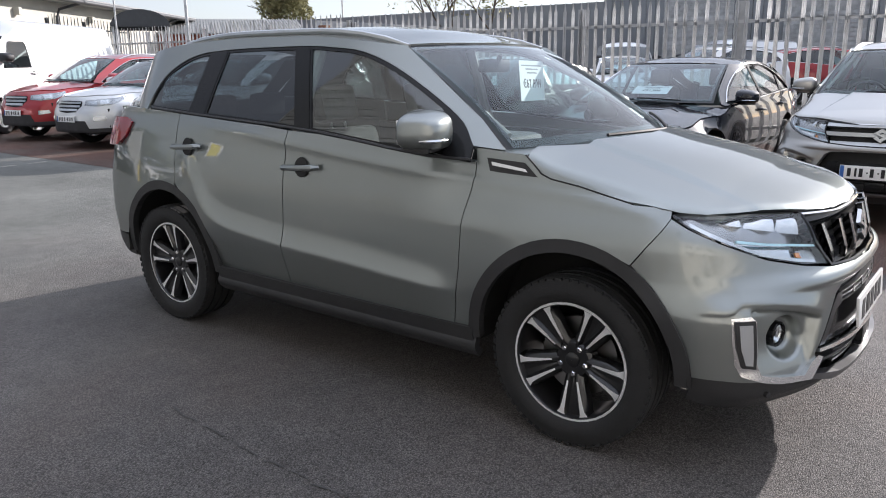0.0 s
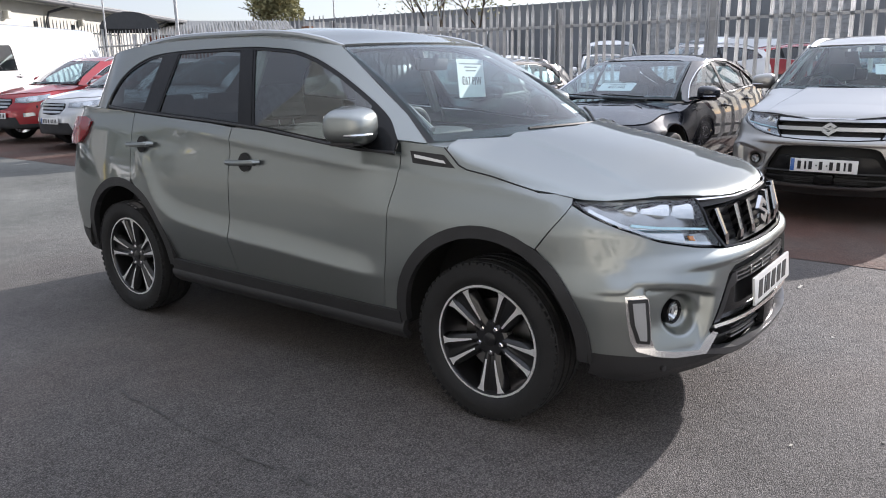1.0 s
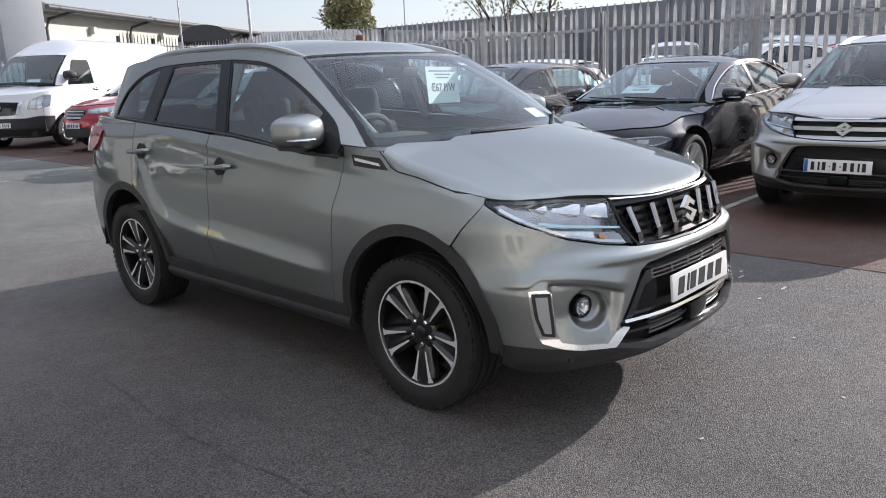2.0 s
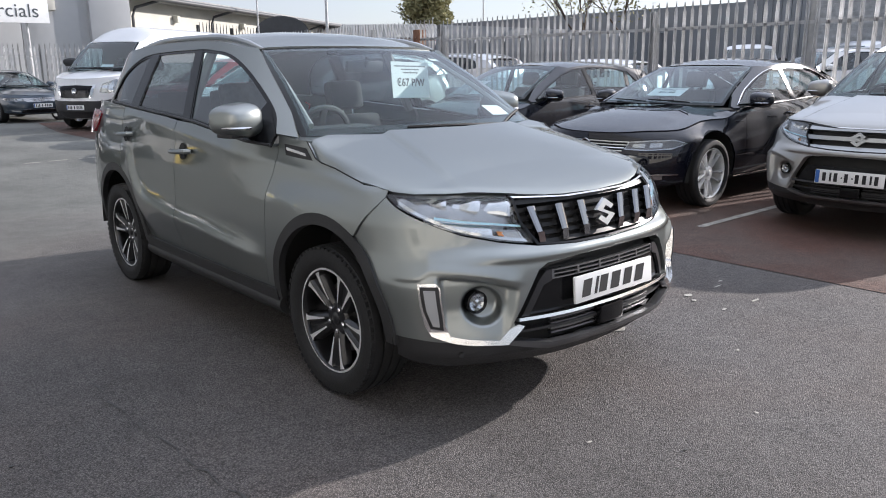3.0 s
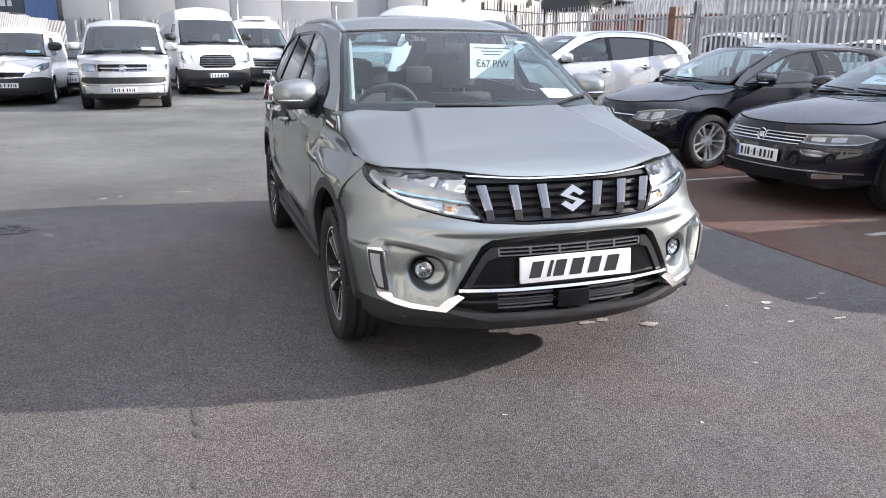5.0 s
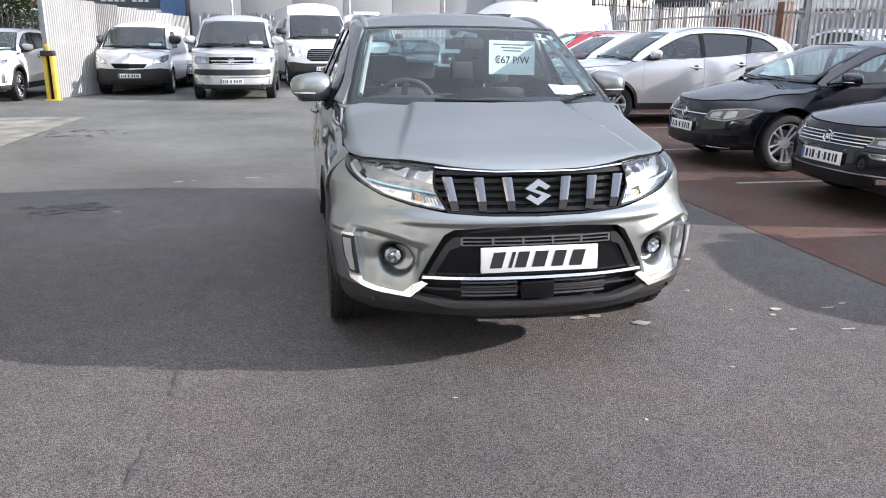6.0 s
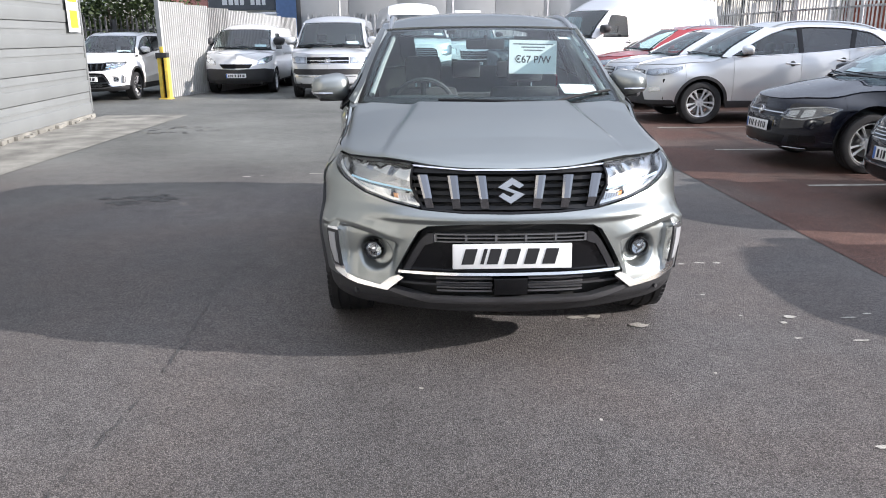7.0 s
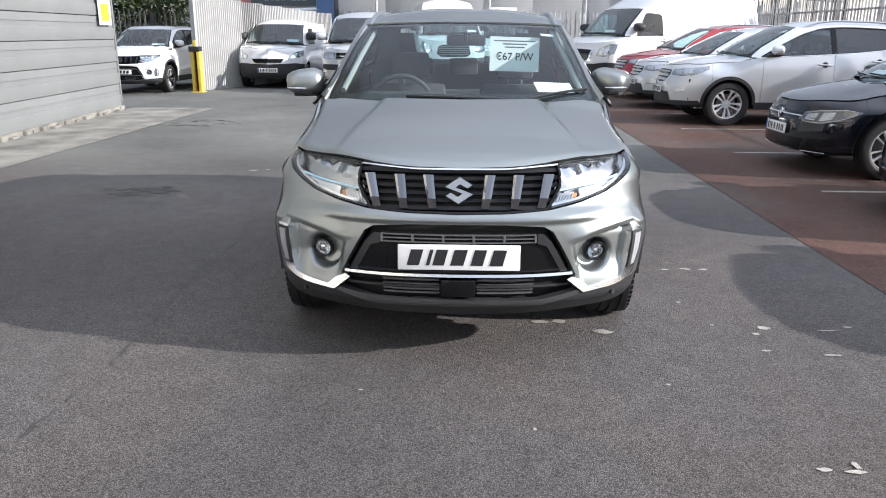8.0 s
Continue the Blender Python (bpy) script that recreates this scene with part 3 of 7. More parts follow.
def mirror_pair(car, sh, y, z, paint_mat, reach=0.16, size=1.0, lamp=True):
    for sx in (-1, 1):
        x0 = abs(sh.G(y, z - 0.02).x)
        bm = bmesh.new()
        bmesh.ops.create_uvsphere(bm, u_segments=20, v_segments=14, radius=1.0)
        for v in bm.verts:
            p = v.co.copy()
            p = Vector([math.copysign(abs(c) ** 0.6, c) for c in p])
            if p.y > 0:
                p.y *= 0.36
            p.z *= 1.0 - 0.20 * max(-0.4, p.x * sx)
            v.co = Vector((p.x * 0.112 * size, p.y * 0.135 * size, p.z * 0.076 * size))
        cap = part("wing_mirror", bm, paint_mat, car, "painted door mirror")
        cap.matrix_basis = pose(sx * (x0 + reach - 0.04), y, z, 0, 0, -sx * 12)
        if sh.lift:
            # the far mirror is folded back a little
            cap.matrix_basis = pose(0.888, y + 0.045, z + 0.01, 0, 0, -24) if sx > 0 else pose(-0.928, y - 0.03, z, 0, 0, 12)
        boxed("mirror_glass", (-0.072 * size, 0.036 * size, -0.046 * size), (0.072 * size, 0.0495 * size, 0.046 * size), M["chrome"], cap, "mirror glass", 0.003)
        bm = bmesh.new()
        box(bm, (-0.070 * size, -0.085 * size, -0.078 * size), (0.070 * size, 0.030 * size, -0.056 * size), 0.009)
        part("mirror_base", bm, M["plastic"], cap, "black lower cover")
        if lamp:
            bm = bmesh.new()
            tube(bm, [(sx * q * size, -0.136 * max(0.05, 1 - (q / 0.112) ** 3.33 - 0.05) ** 0.3 * size, -0.030 * size) for q in (0.0, 0.03, 0.055, 0.075, 0.09, 0.10, 0.107)], [0.004, 0.006, 0.007, 0.007, 0.007, 0.006, 0.004], 6)
            part("indicator", bm, M["reflector"], cap, "clear indicator strip")
        bm = bmesh.new()
        tube(bm, [(sx * (-reach * 0.75), 0.01, -0.055 * size), (sx * (-0.05), 0.0, -0.05 * size)], [0.032, 0.026], 8)
        part("mirror_arm", bm, M["plastic"], cap)


def front_seats(car, z0=0.55, y0=-0.05, h=1.30):
    for sx in (-1, 1):
        bm = bmesh.new()
        box(bm, (-0.25, -0.42, -0.14), (0.25, 0.10, 0.06), 0.05)
        s = part("seat", bm, M["seat"], car, "dark fabric seat")
        s.matrix_basis = pose(sx * 0.37, y0, z0)
        hb = h - z0 - 0.22
        bm = bmesh.new()
        box(bm, (-0.25, -0.07, 0.0), (0.25, 0.07, hb), 0.05, pose(0, 0.12, 0.02, -14, 0, 0))
        part("backrest", bm, M["seat"], s)
        bm = bmesh.new()
        box(bm, (-0.13, -0.05, hb + 0.03), (0.13, 0.05, hb + 0.22), 0.04, pose(0, 0.12, 0.02, -12, 0, 0))
        part("headrest", bm, M["seat"], s)
        for q in (-0.05, 0.05):
            bm = bmesh.new()
            tube(bm, [pose(0, 0.12, 0.02, -12, 0, 0) @ Vector((q, 0, hb - 0.03)), pose(0, 0.12, 0.02, -12, 0, 0) @ Vector((q, 0, hb + 0.08))], 0.007, 6)
            part("headrest_post", bm, M["chrome"], s)


def steering_wheel(car, x, y, z):
    bm = bmesh.new()
    n, R, r = 36, 0.185, 0.015
    rings = [[bm.verts.new(((R + r * math.cos(2 * math.pi * j / 8)) * math.cos(2 * math.pi * i / n), r * math.sin(2 * math.pi * j / 8), (R + r * math.cos(2 * math.pi * j / 8)) * math.sin(2 * math.pi * i / n))) for j in range(8)] for i in range(n)]
    for i in range(n):
        for j in range(8):
            bm.faces.new((rings[i][j], rings[i][(j + 1) % 8], rings[(i + 1) % n][(j + 1) % 8], rings[(i + 1) % n][j]))
    box(bm, (-0.07, -0.03, -0.06), (0.07, 0.015, 0.06), 0.02)
    for a in (0, 180, 270):
        box(bm, (0.05, -0.012, -0.018), (0.178, 0.008, 0.018), 0.005, pose(0, 0, 0, 0, a, 0))
    o = part("steering_wheel", bm, M["dash"], car, "black steering wheel with silver spokes")
    o.matrix_basis = pose(x, y, z, 24, 0, 0)
    return o


def vehicle(name, sh, paint_mat, at, label, category, o):
    """A whole car or van: o holds its openings, lamps and trim."""
    car = thing(name, at, label, category, "parked vehicles")
    low = o.get("low", 0.24)
    R = o.get("arch", sh.r * 1.24)
    cz = o.get("arch_z", sh.r * 1.02)
    P = sh.P
    fine = o.get("fine", 0.07)
    # flank outline, front centre to rear centre
    sf, sr = sh.sy(sh.ax_f), sh.sy(sh.ax_r)
    a0 = math.degrees(math.asin(max(-0.95, min(0.2, (low + 0.04 - cz) / R))))
    outline = [(0.0, low), (sf - R * math.cos(radians(a0)), low + 0.04)] + arc(sf, cz, R, 180 - a0, a0)[1:-1] + [(sf + R * math.cos(radians(a0)), low + 0.04)]
    outline += [(sr - R * math.cos(radians(a0)), low + 0.04)] + arc(sr, cz, R, 180 - a0, a0)[1:-1] + [(sr + R * math.cos(radians(a0)), low + 0.04), (sh.total, low + 0.02)]
    back_z = o.get("back_z", lerp(sh.belt, sh.rear) - 0.02)
    outline += [(sh.total, back_z)]
    ys = [sh.rear_edge[0][0] - 0.02, *[q for q in np.linspace(sh.ax_r, sh.cowl + 0.16, 9)]]
    sb = sh.sy(sh.rear_edge[0][0])
    outline += [(sb + (sh.total - sb) * q, back_z) for q in (0.8, 0.5, 0.25)]
    for y in ys:
        outline.append((sh.sy(y), lerp(sh.belt, y)))
    s_cowl = sh.sy(sh.cowl)
    outline.append((s_cowl, sh.top(s_cowl)))
    n = 16
    for k in range(1, n + 1):
        s = s_cowl * (1 - k / n)
        outline.append((s, sh.top(s)))
    cuts = [0.0] + [sh.sy(y) for y in o["gaps"]] + [sh.total]
    names = o.get("panels", ["front_bumper", "front_wing", "front_door", "rear_door", "rear_quarter"])
    for sx in (-1, 1):
        if "flank" in o:
            o["flank"](car, sh, sx, outline, paint_mat, R, cz)
            continue
        for nm, lo, hi in zip(names, cuts, cuts[1:]):
            pl = band(outline, lo, hi)
            if len(pl) > 2:
                panel(nm, pl, lambda a, b: P(sx * a, b, o["skin"](a, b) if "skin" in o else 0.0), paint_mat, car, fine, fine * 0.8, 0.016, "", gap=0.0025)
    # bonnet
    edge = []
    for k in range(0, n + 1):
        s = s_cowl * k / n
        p = P(s, sh.top(s))
        edge.append((p.x, p.y))
    edge[0] = (0.0, edge[0][1])
    back = [(edge[-1][0] * q, sh.cowl - 0.13 * (1 - q * q)) for q in (0.8, 0.55, 0.3, 0.0)]
    if sh.lift:
        edge = [q for q in edge if q[1] < -1.10]
        xe = lerp(sh.edge, -1.08)
        edge += [(xe, -1.08), (xe * 0.985, -1.05), (xe * 0.962, -1.005)]
        back = [(0.66, -0.985)] + [(0.715 * q, -0.945 - 0.23 * (1 - q * q)) for q in (0.8, 0.65, 0.5, 0.3, 0.0)]
    half = edge + back
    pl = half + [(-x, y) for x, y in reversed(half[1:-1])]
    lip = sorted((x, y) for x, y in edge)
    lx_, ly_ = [q[0] for q in lip], [q[1] for q in lip]

    def skin_at(a, b):
        t = max(0.0, min(1.0, 1 - (b - float(np.interp(abs(a), lx_, ly_))) / 0.034)) if sh.lift else 0.0
        flare = math.copysign(0.005 * sm((abs(a) / lerp(sh.edge, b) - 0.9) / 0.1), a) if sh.lift else 0.0
        return Vector((a + flare, b, sh.hood(a, b) + 0.003 - 0.011 * t * t * sm((-1.5 - b) / 0.15)))
    panel("bonnet", pl, skin_at, paint_mat, car, 0.014 if sh.lift else 0.08, 0.016 if sh.lift else 0.05, 0.03 if sh.lift else 0.02, gap=0.0012 if sh.lift else 0.004)
    if sh.lift:
        for sx in (-1, 1):
            bm = bmesh.new()
            rows_ = []
            for sv in np.linspace(sh.sy(-1.60), sh.sy(-1.0), 14):
                zt_ = sh.top(sv) + sh.rise(sv)
                rows_.append([bm.verts.new(P(sx * sv, zt_ - dz, -dd)) for dd, dz in ((0.0005, 0.010), (0.010, 0.005), (0.045, 0.003))])
            for q, e in zip(rows_, rows_[1:]):
                for k in range(2):
                    bm.faces.new((q[k], q[k + 1], e[k + 1], e[k]))
            bmesh.ops.recalc_face_normals(bm, faces=bm.faces[:])
            part("wing_gutter", bm, paint_mat, car)
    # cowl
    zc = lerp(sh.bonnet, sh.cowl)
    wb = sh.ws(0.0, 0.0)
    ex = 0.70 if sh.lift else edge[-1][0] * 0.97
    pl = [(-ex, sh.cowl - 0.02), (0, sh.cowl - 0.16), (ex, sh.cowl - 0.02), (ex, sh.cowl + 0.2), (0, wb.y + 0.1), (-ex, sh.cowl + 0.2)]
    panel("scuttle", pl, lambda a, b: Vector((a, b, min(zc, sh.screen[0][1]) - 0.03)), M["plastic"], car, 0.3, 0.3, 0.01)
    # screen, its dark border and wipers
    panel("windscreen", [(-0.99, 0.02), (0.99, 0.02), (0.99, 0.97), (-0.99, 0.97)], lambda u, v: sh.ws(u, v), M[o.get("glass", "midglass")], car, 0.2, 0.2, 0.0, "clear windscreen").visible_shadow = False
    k_ = 0.042 if sh.lift else 0.05
    rimp = [(-1.02, -0.02), (1.02, -0.02), (1.02, 1.0), (-1.02, 1.0)]
    v_ = 0.085 if sh.lift else 0.06
    inner = [(-1 + k_, v_), (1 - k_, v_), (0.995 - k_, 0.955), (k_ - 0.995, 0.955)]
    bmr = bmesh.new()
    for i in range(4):
        j = (i + 1) % 4
        panel("", [rimp[i], rimp[j], inner[j], inner[i]], lambda u, v: sh.ws(u, v) + Vector((0, 0.006, -0.004)), None, None, 0.25, 0.25, 0.0, bm=bmr)
    part("windscreen_seal", bmr, M["gloss_black"], car, "black windscreen border")
    if o.get("wipers", True):
        for u0, u1, v1 in ((0.40, -0.40, 0.030), (0.46, 0.96, 0.115)) if sh.lift else ((-0.05, -0.75, 0.034), (0.62, -0.02, 0.034)):
            bm = bmesh.new()
            q = [sh.ws(u0 + (u1 - u0) * t, 0.004 + v1 * 1.5 * t * (1 - 0.33 * t)) + Vector((0, -0.010, 0.010)) for t in (0, 0.25, 0.5, 0.75, 1)]
            tube(bm, q, 0.0075, 6)
            part("wiper", bm, M["wiper"], car, "black wiper")
    # flank above the belt
    (yb, zb, xb), (yt, zt, xt) = sh.screen
    for sx in (-1, 1):
        G = lambda y, z: sh.G(y, z, sx)
        outer = [(yb + 0.02, zb - (0.005 if sh.lift else 0.03))] + [(yb + (yt - yb) * t + (0.0 if sh.lift else 0.012), zb + (zt - zb) * t) for t in (0.25, 0.5, 0.75, 0.97)]
        y_end = sh.rear_edge[-1][0]
        for y in np.linspace(yt + 0.12, y_end, 10):
            outer.append((float(y), lerp(sh.roof, y) - sh.roof_drop))
        outer += [(y, z) for y, z in reversed(sh.rear_edge[:-1])]
        dlo = o["dlo"]
        bl = [(float(y), lerp(sh.belt, y) - 0.004) for y in np.linspace(sh.rear_edge[0][0], yb + 0.12, 8)]
        if dlo:
            loop = outer + bl[:1] + [(dlo[0][0], lerp(sh.belt, dlo[0][0]) - 0.004)] + dlo + [(dlo[-1][0], lerp(sh.belt, dlo[-1][0]) - 0.004)] + [(yb + 0.03, lerp(sh.belt, yb) - 0.004)]
            if sh.lift:
                loop = loop[:-3]
        else:
            loop = outer + bl + [(yb + 0.03, lerp(sh.belt, yb) - 0.004)]
        panel("body_side_frame", loop, G, paint_mat, car, 0.03 if sh.lift else 0.1, 0.025 if sh.lift else 0.08, 0.02, sharp=50.0)
        if dlo:
            full = dlo + [(float(y), lerp(sh.belt, y)) for y in np.linspace(dlo[-1][0], dlo[0][0], 6)][1:-1]
            posts = o["posts"]
            bm = bmesh.new()
            lims = [min(p[0] for p in dlo) - 0.1] + posts + [max(p[0] for p in dlo) + 0.1]
            slants = o.get("slants", [0.0] * len(posts))
            pw = o.get("post_w", [0.028] * len(posts))
            # panes
            for k in range(len(lims) - 1):
                lo_, hi_ = lims[k] + (pw[k - 1] if k else 0), lims[k + 1] - (pw[k] if k < len(lims) - 2 else 0)
                if hi_ - lo_ < 0.03:
                    continue
                sl0 = slants[k - 1] if k else 0.0
                sl1 = slants[k] if k < len(slants) else 0.0
                shear_poly = full
                pl = band([(y + sl0 * (z - lerp(sh.belt, y)), z) for y, z in shear_poly], lo_, 99)
                pl = [(y - sl0 * (z - lerp(sh.belt, y)), z) for y, z in pl]
                pl = band([(y + sl1 * (z - lerp(sh.belt, y)), z) for y, z in pl], -99, hi_)
                pl = [(y - sl1 * (z - lerp(sh.belt, y)), z) for y, z in pl]
                if len(pl) > 2:
                    pl2 = shrink(pl, 0.016)
                    gl = o.get("panes", ["midglass", "tint", "tint", "tint"])[k]
                    panel("side_window", pl2, lambda y, z: sh.G(y, z, sx, -0.012), M[gl], car, 0.08 if sh.lift else 0.15, 0.04 if sh.lift else 0.15, 0.0, "side window pane").visible_shadow = False
                    for i in range(len(pl)):
                        j = (i + 1) % len(pl)
                        quad = [pl[i], pl[j], pl2[j], pl2[i]]
                        if (Vector(pl[i]) - Vector(pl[j])).length > 0.004:
                            try:
                                panel("", quad, lambda y, z: sh.G(y, z, sx, -0.006), None, None, 0.3, 0.3, 0.006, bm=bm)
                            except ValueError:
                                pass
            for p_, sl, w_ in zip(posts, slants, pw):
                zb_ = lerp(sh.belt, p_)
                zt_ = max((z for y, z in dlo if abs(y - p_) < 0.6), default=zb_ + 0.3) + 0.01
                pl = [(p_ - w_ - 0.002, zb_), (p_ + w_ + 0.002, zb_), (p_ + w_ + 0.002 - sl * (zt_ - zb_), zt_), (p_ - w_ - 0.002 - sl * (zt_ - zb_), zt_)]
                panel("", pl, lambda y, z: sh.G(y, z, sx, -0.004), None, None, 0.3, 0.12, 0.01, bm=bm)
            part("window_trim", bm, M[o.get("trim", "gloss_black")], car, "black window surround")
            if o.get("brightwork"):
                bm = bmesh.new()
                tube(bm, [sh.G(y, z + 0.004, sx, 0.004) for y, z in [(float(y), lerp(sh.belt, y)) for y in np.linspace(dlo[-1][0], dlo[0][0], 8)]], 0.007, 6)
                part("belt_trim", bm, M["chrome"], car, "chrome strip along the window line")
                bm = bmesh.new()
                tube(bm, [sh.G(q.x, q.y, sx, 0.003) for q in curve2(dlo, 32)], 0.006, 6)
                part("window_brightwork", bm, M["chrome"], car, "chrome strip over the windows")
    # roof
    ef = [(sh.G(float(y), lerp(sh.roof, y) - sh.roof_drop, 1).x, float(y)) for y in np.linspace(yt + 0.10, sh.rear_edge[-1][0], 9)]
    lead = [(xt * q * 1.03, sh.ws(q, 1.0).y + 0.01) for q in (0.0, 0.35, 0.7, 1.0)]
    half = lead + ef + [(ef[-1][0] * 0.6, ef[-1][1] + 0.04), (0, ef[-1][1] + 0.06)]
    pl = half + [(-x, y) for x, y in reversed(half[1:-1])]
    front_y = sh.ws(0, 1).y

    def roof_fn(a, b):
        z = sh.roof_z(a, max(b, yt))
        w = sm((b - front_y) / 0.28)
        return Vector((a, b, z * w + (1 - w) * min(z, sh.ws(max(-1, min(1, a / xt)), 1.0).z + 0.004)))
    panel("roof", pl, roof_fn, M[o["roof_paint"]] if "roof_paint" in o else paint_mat, car, 0.1, 0.1, 0.02)
    # back
    re = sh.rear_edge
    bm = bmesh.new()
    nn = 8
    rows_ = []
    for y, z in [(sh.rear - 0.03, back_z - 0.25)] + list(re):
        w = abs(sh.G(y, max(z, lerp(sh.belt, y)), 1).x) * (1.0 if z >= back_z else 1.0)
        rows_.append([bm.verts.new((w * (2 * k / nn - 1), y + 0.05 * (1 - (2 * k / nn - 1) ** 2), z)) for k in range(nn + 1)])
    for q, e in zip(rows_, rows_[1:]):
        for k in range(nn):
            if not o.get("back_window", True) or q is rows_[0] or k in (0, nn - 1):
                bm.faces.new((q[k], e[k], e[k + 1], q[k + 1]))
    bmesh.ops.recalc_face_normals(bm, faces=bm.faces[:])
    gate = part("tailgate", bm, [paint_mat], car)
    if o.get("back_window", True):
        bm = bmesh.new()
        rw = [[bm.verts.new(v) for v in row] for row in [[(abs(sh.G(y, z, 1).x) * (2 * k / nn - 1), y + 0.05 * (1 - (2 * k / nn - 1) ** 2) - 0.004, z) for k in range(1, nn)] for y, z in re]]
        for q, e in zip(rw, rw[1:]):
            for k in range(nn - 2):
                bm.faces.new((q[k], e[k], e[k + 1], q[k + 1]))
        part("rear_window", bm, M["midglass"], gate, "rear window pane").visible_shadow = False
    if o.get("boot"):
        w0 = sh.half * 0.86
        pl = [(-w0, re[0][0] - 0.1), (w0, re[0][0] - 0.1), (w0 * 0.95, sh.rear - 0.14), (0, sh.rear - 0.04), (-w0 * 0.95, sh.rear - 0.14)]
        panel("boot_lid", pl, lambda a, b: Vector((a, b, back_z + 0.02 - 0.03 * (abs(a) / w0) ** 2)), paint_mat, car, 0.2, 0.15, 0.02)
    # dark inner shell: floor, arches and sills
    zf = lerp(sh.bonnet, sh.front)
    under = [("floor_pan", (-sh.half + 0.26, sh.front + 0.18, low - 0.02), (sh.half - 0.26, sh.rear - 0.15, low + 0.12)),
             ("sill_core", (-sh.half + 0.05, sh.ax_f + R, low), (sh.half - 0.05, sh.ax_r - R, low + 0.2)),
             ("bumper_core", (-sh.half + 0.12, sh.front + 0.3, low + 0.1), (sh.half - 0.12, sh.ax_f - R * 0.9, zf - 0.12)),
             ("engine_bay", (-sh.half + 0.28, sh.ax_f - R, low + 0.1), (sh.half - 0.28, sh.cowl + 0.15, zf - 0.10)),
             ("cabin_floor", (-sh.half + 0.14, sh.cowl + 0.12, low + 0.1), (sh.half - 0.14, sh.ax_r - R, 0.5 * sh.kz)),
             ("boot_floor", (-sh.half + 0.28, sh.ax_r - R - 0.02, low + 0.1), (sh.half - 0.28, sh.rear - 0.2, 0.72 * sh.kz))]
    if sh.lift:
        under += [("radiator", (-0.46, -1.90, 0.28), (0.46, -1.45, 0.78)), ("undertray", (-0.30, -1.995, 0.247), (0.30, -1.946, 0.275)),
                  ("undertray", (-0.46, -1.945, 0.247), (0.46, -1.905, 0.275)), ("bumper_beam", (-0.66, -1.72, 0.30), (0.66, -1.62, 0.70))]
    for nm, p, q in under:
        boxed(nm, p, q, M["shell"], car, "", 0.012)
    for sx in (-1, 1):
        for c in (sh.ax_f, sh.ax_r):
            bm = bmesh.new()
            rings = []
            for x in (sh.half - 0.015, sh.half - 0.29):
                rings.append([bm.verts.new((sx * x, c + (R + 0.004) * math.cos(t), cz + (R + 0.004) * math.sin(t))) for t in np.linspace(radians(a0), math.pi - radians(a0), 16)])
            for k in range(15):
                bm.faces.new((rings[0][k], rings[0][k + 1], rings[1][k + 1], rings[1][k]))
            part("wheel_arch_liner", bm, M["shell"], car)
    # dashboard
    bm = bmesh.new()
    zd = lerp(sh.belt, sh.cowl) - 0.03
    box(bm, (-sh.half + 0.18, sh.cowl + 0.02, zd - 0.3), (sh.half - 0.18, sh.cowl + 0.52, zd), 0.05)
    part("dashboard", bm, M["dash"], car, "dark dashboard")
    # lower trim
    if o.get("cladding", 0):
        c = o["cladding"]
        for sx in (-1, 1):
            for cy in (sh.ax_f, sh.ax_r):
                s0 = sh.sy(cy)
                ring = arc(s0, cz, R + 0.004, 180 - a0, a0, 28) + list(reversed(arc(s0, cz, R - c, 180 - a0, a0, 28)))
                panel("arch_moulding", ring, lambda a, b: P(sx * a, b, 0.012), M["plastic"], car, 0.05, 0.05, 0.035, "black plastic arch moulding")
            pl = [(sh.sy(sh.ax_f + R * 0.97), low - 0.03), (sh.sy(sh.ax_r - R * 0.97), low - 0.03), (sh.sy(sh.ax_r - R * 0.97), low + 0.08), (sh.sy(sh.ax_f + R * 0.97), low + 0.08)]
            panel("sill_moulding", pl, lambda a, b: P(sx * a, b, 0.016), M["plastic"], car, 0.2, 0.04, 0.03, "black plastic sill")
    # handles
    for y, z in o.get("handles", []):
        for sx in (-1, 1):
            bm = bmesh.new()
            s0 = sh.sy(y)
            pts = [P(sx * (s0 + q), z - 0.06 * q, e + (0.008 if sh.lift else 0.0)) for q, e in ((-0.11, 0.004), (-0.095, 0.03), (-0.04, 0.04), (0.04, 0.04), (0.095, 0.03), (0.11, 0.004))]
            tube(bm, pts, [0.012, 0.015, 0.013, 0.013, 0.015, 0.012], 8)
            h = part("door_handle", bm, M["chrome"] if o.get("chrome_handles") else paint_mat, car, "pull handle")
            # flat dark disc on the skin, standing in for shade in the hand recess
            bm = bmesh.new()
            panel("", arc(s0, z, 0.046, 0, 345, 14), lambda a, b: P(sx * a, b, 0.0125 if sh.lift else 0.0035), None, None, 0.03, 0.03, 0.0, bm=bm)
            part("handle_recess", bm, M["shell"], h)
    # lamps, grilles and other face parts given as outlines in (way round, height)
    for nm, pts, off, depth, mt, lb, both in o.get("face", []):
        poly = [tuple(q) if len(q) == 2 else (sh.at(*q), q[2]) for q in pts]
        for sx in ((1, -1) if both else (1,)):
            ob_ = panel(nm, poly, lambda a, b: P(sx * a, b, off), M[mt] if isinstance(mt, str) else mt, car, 0.05, 0.04, depth, lb)
            ob_.visible_shadow = mt != "lens"
    wheels(car, sh, o["track"], o.get("tyre_w", 0.215), o["rim"], *o["spokes"], M["alloy_dark"] if o.get("dark_rim") else M["wheel_silver"], o.get("dish", 0.03), o.get("grooves", False), o.get("nuts", False))
    if o.get("mirror"):
        mirror_pair(car, sh, *o["mirror"])
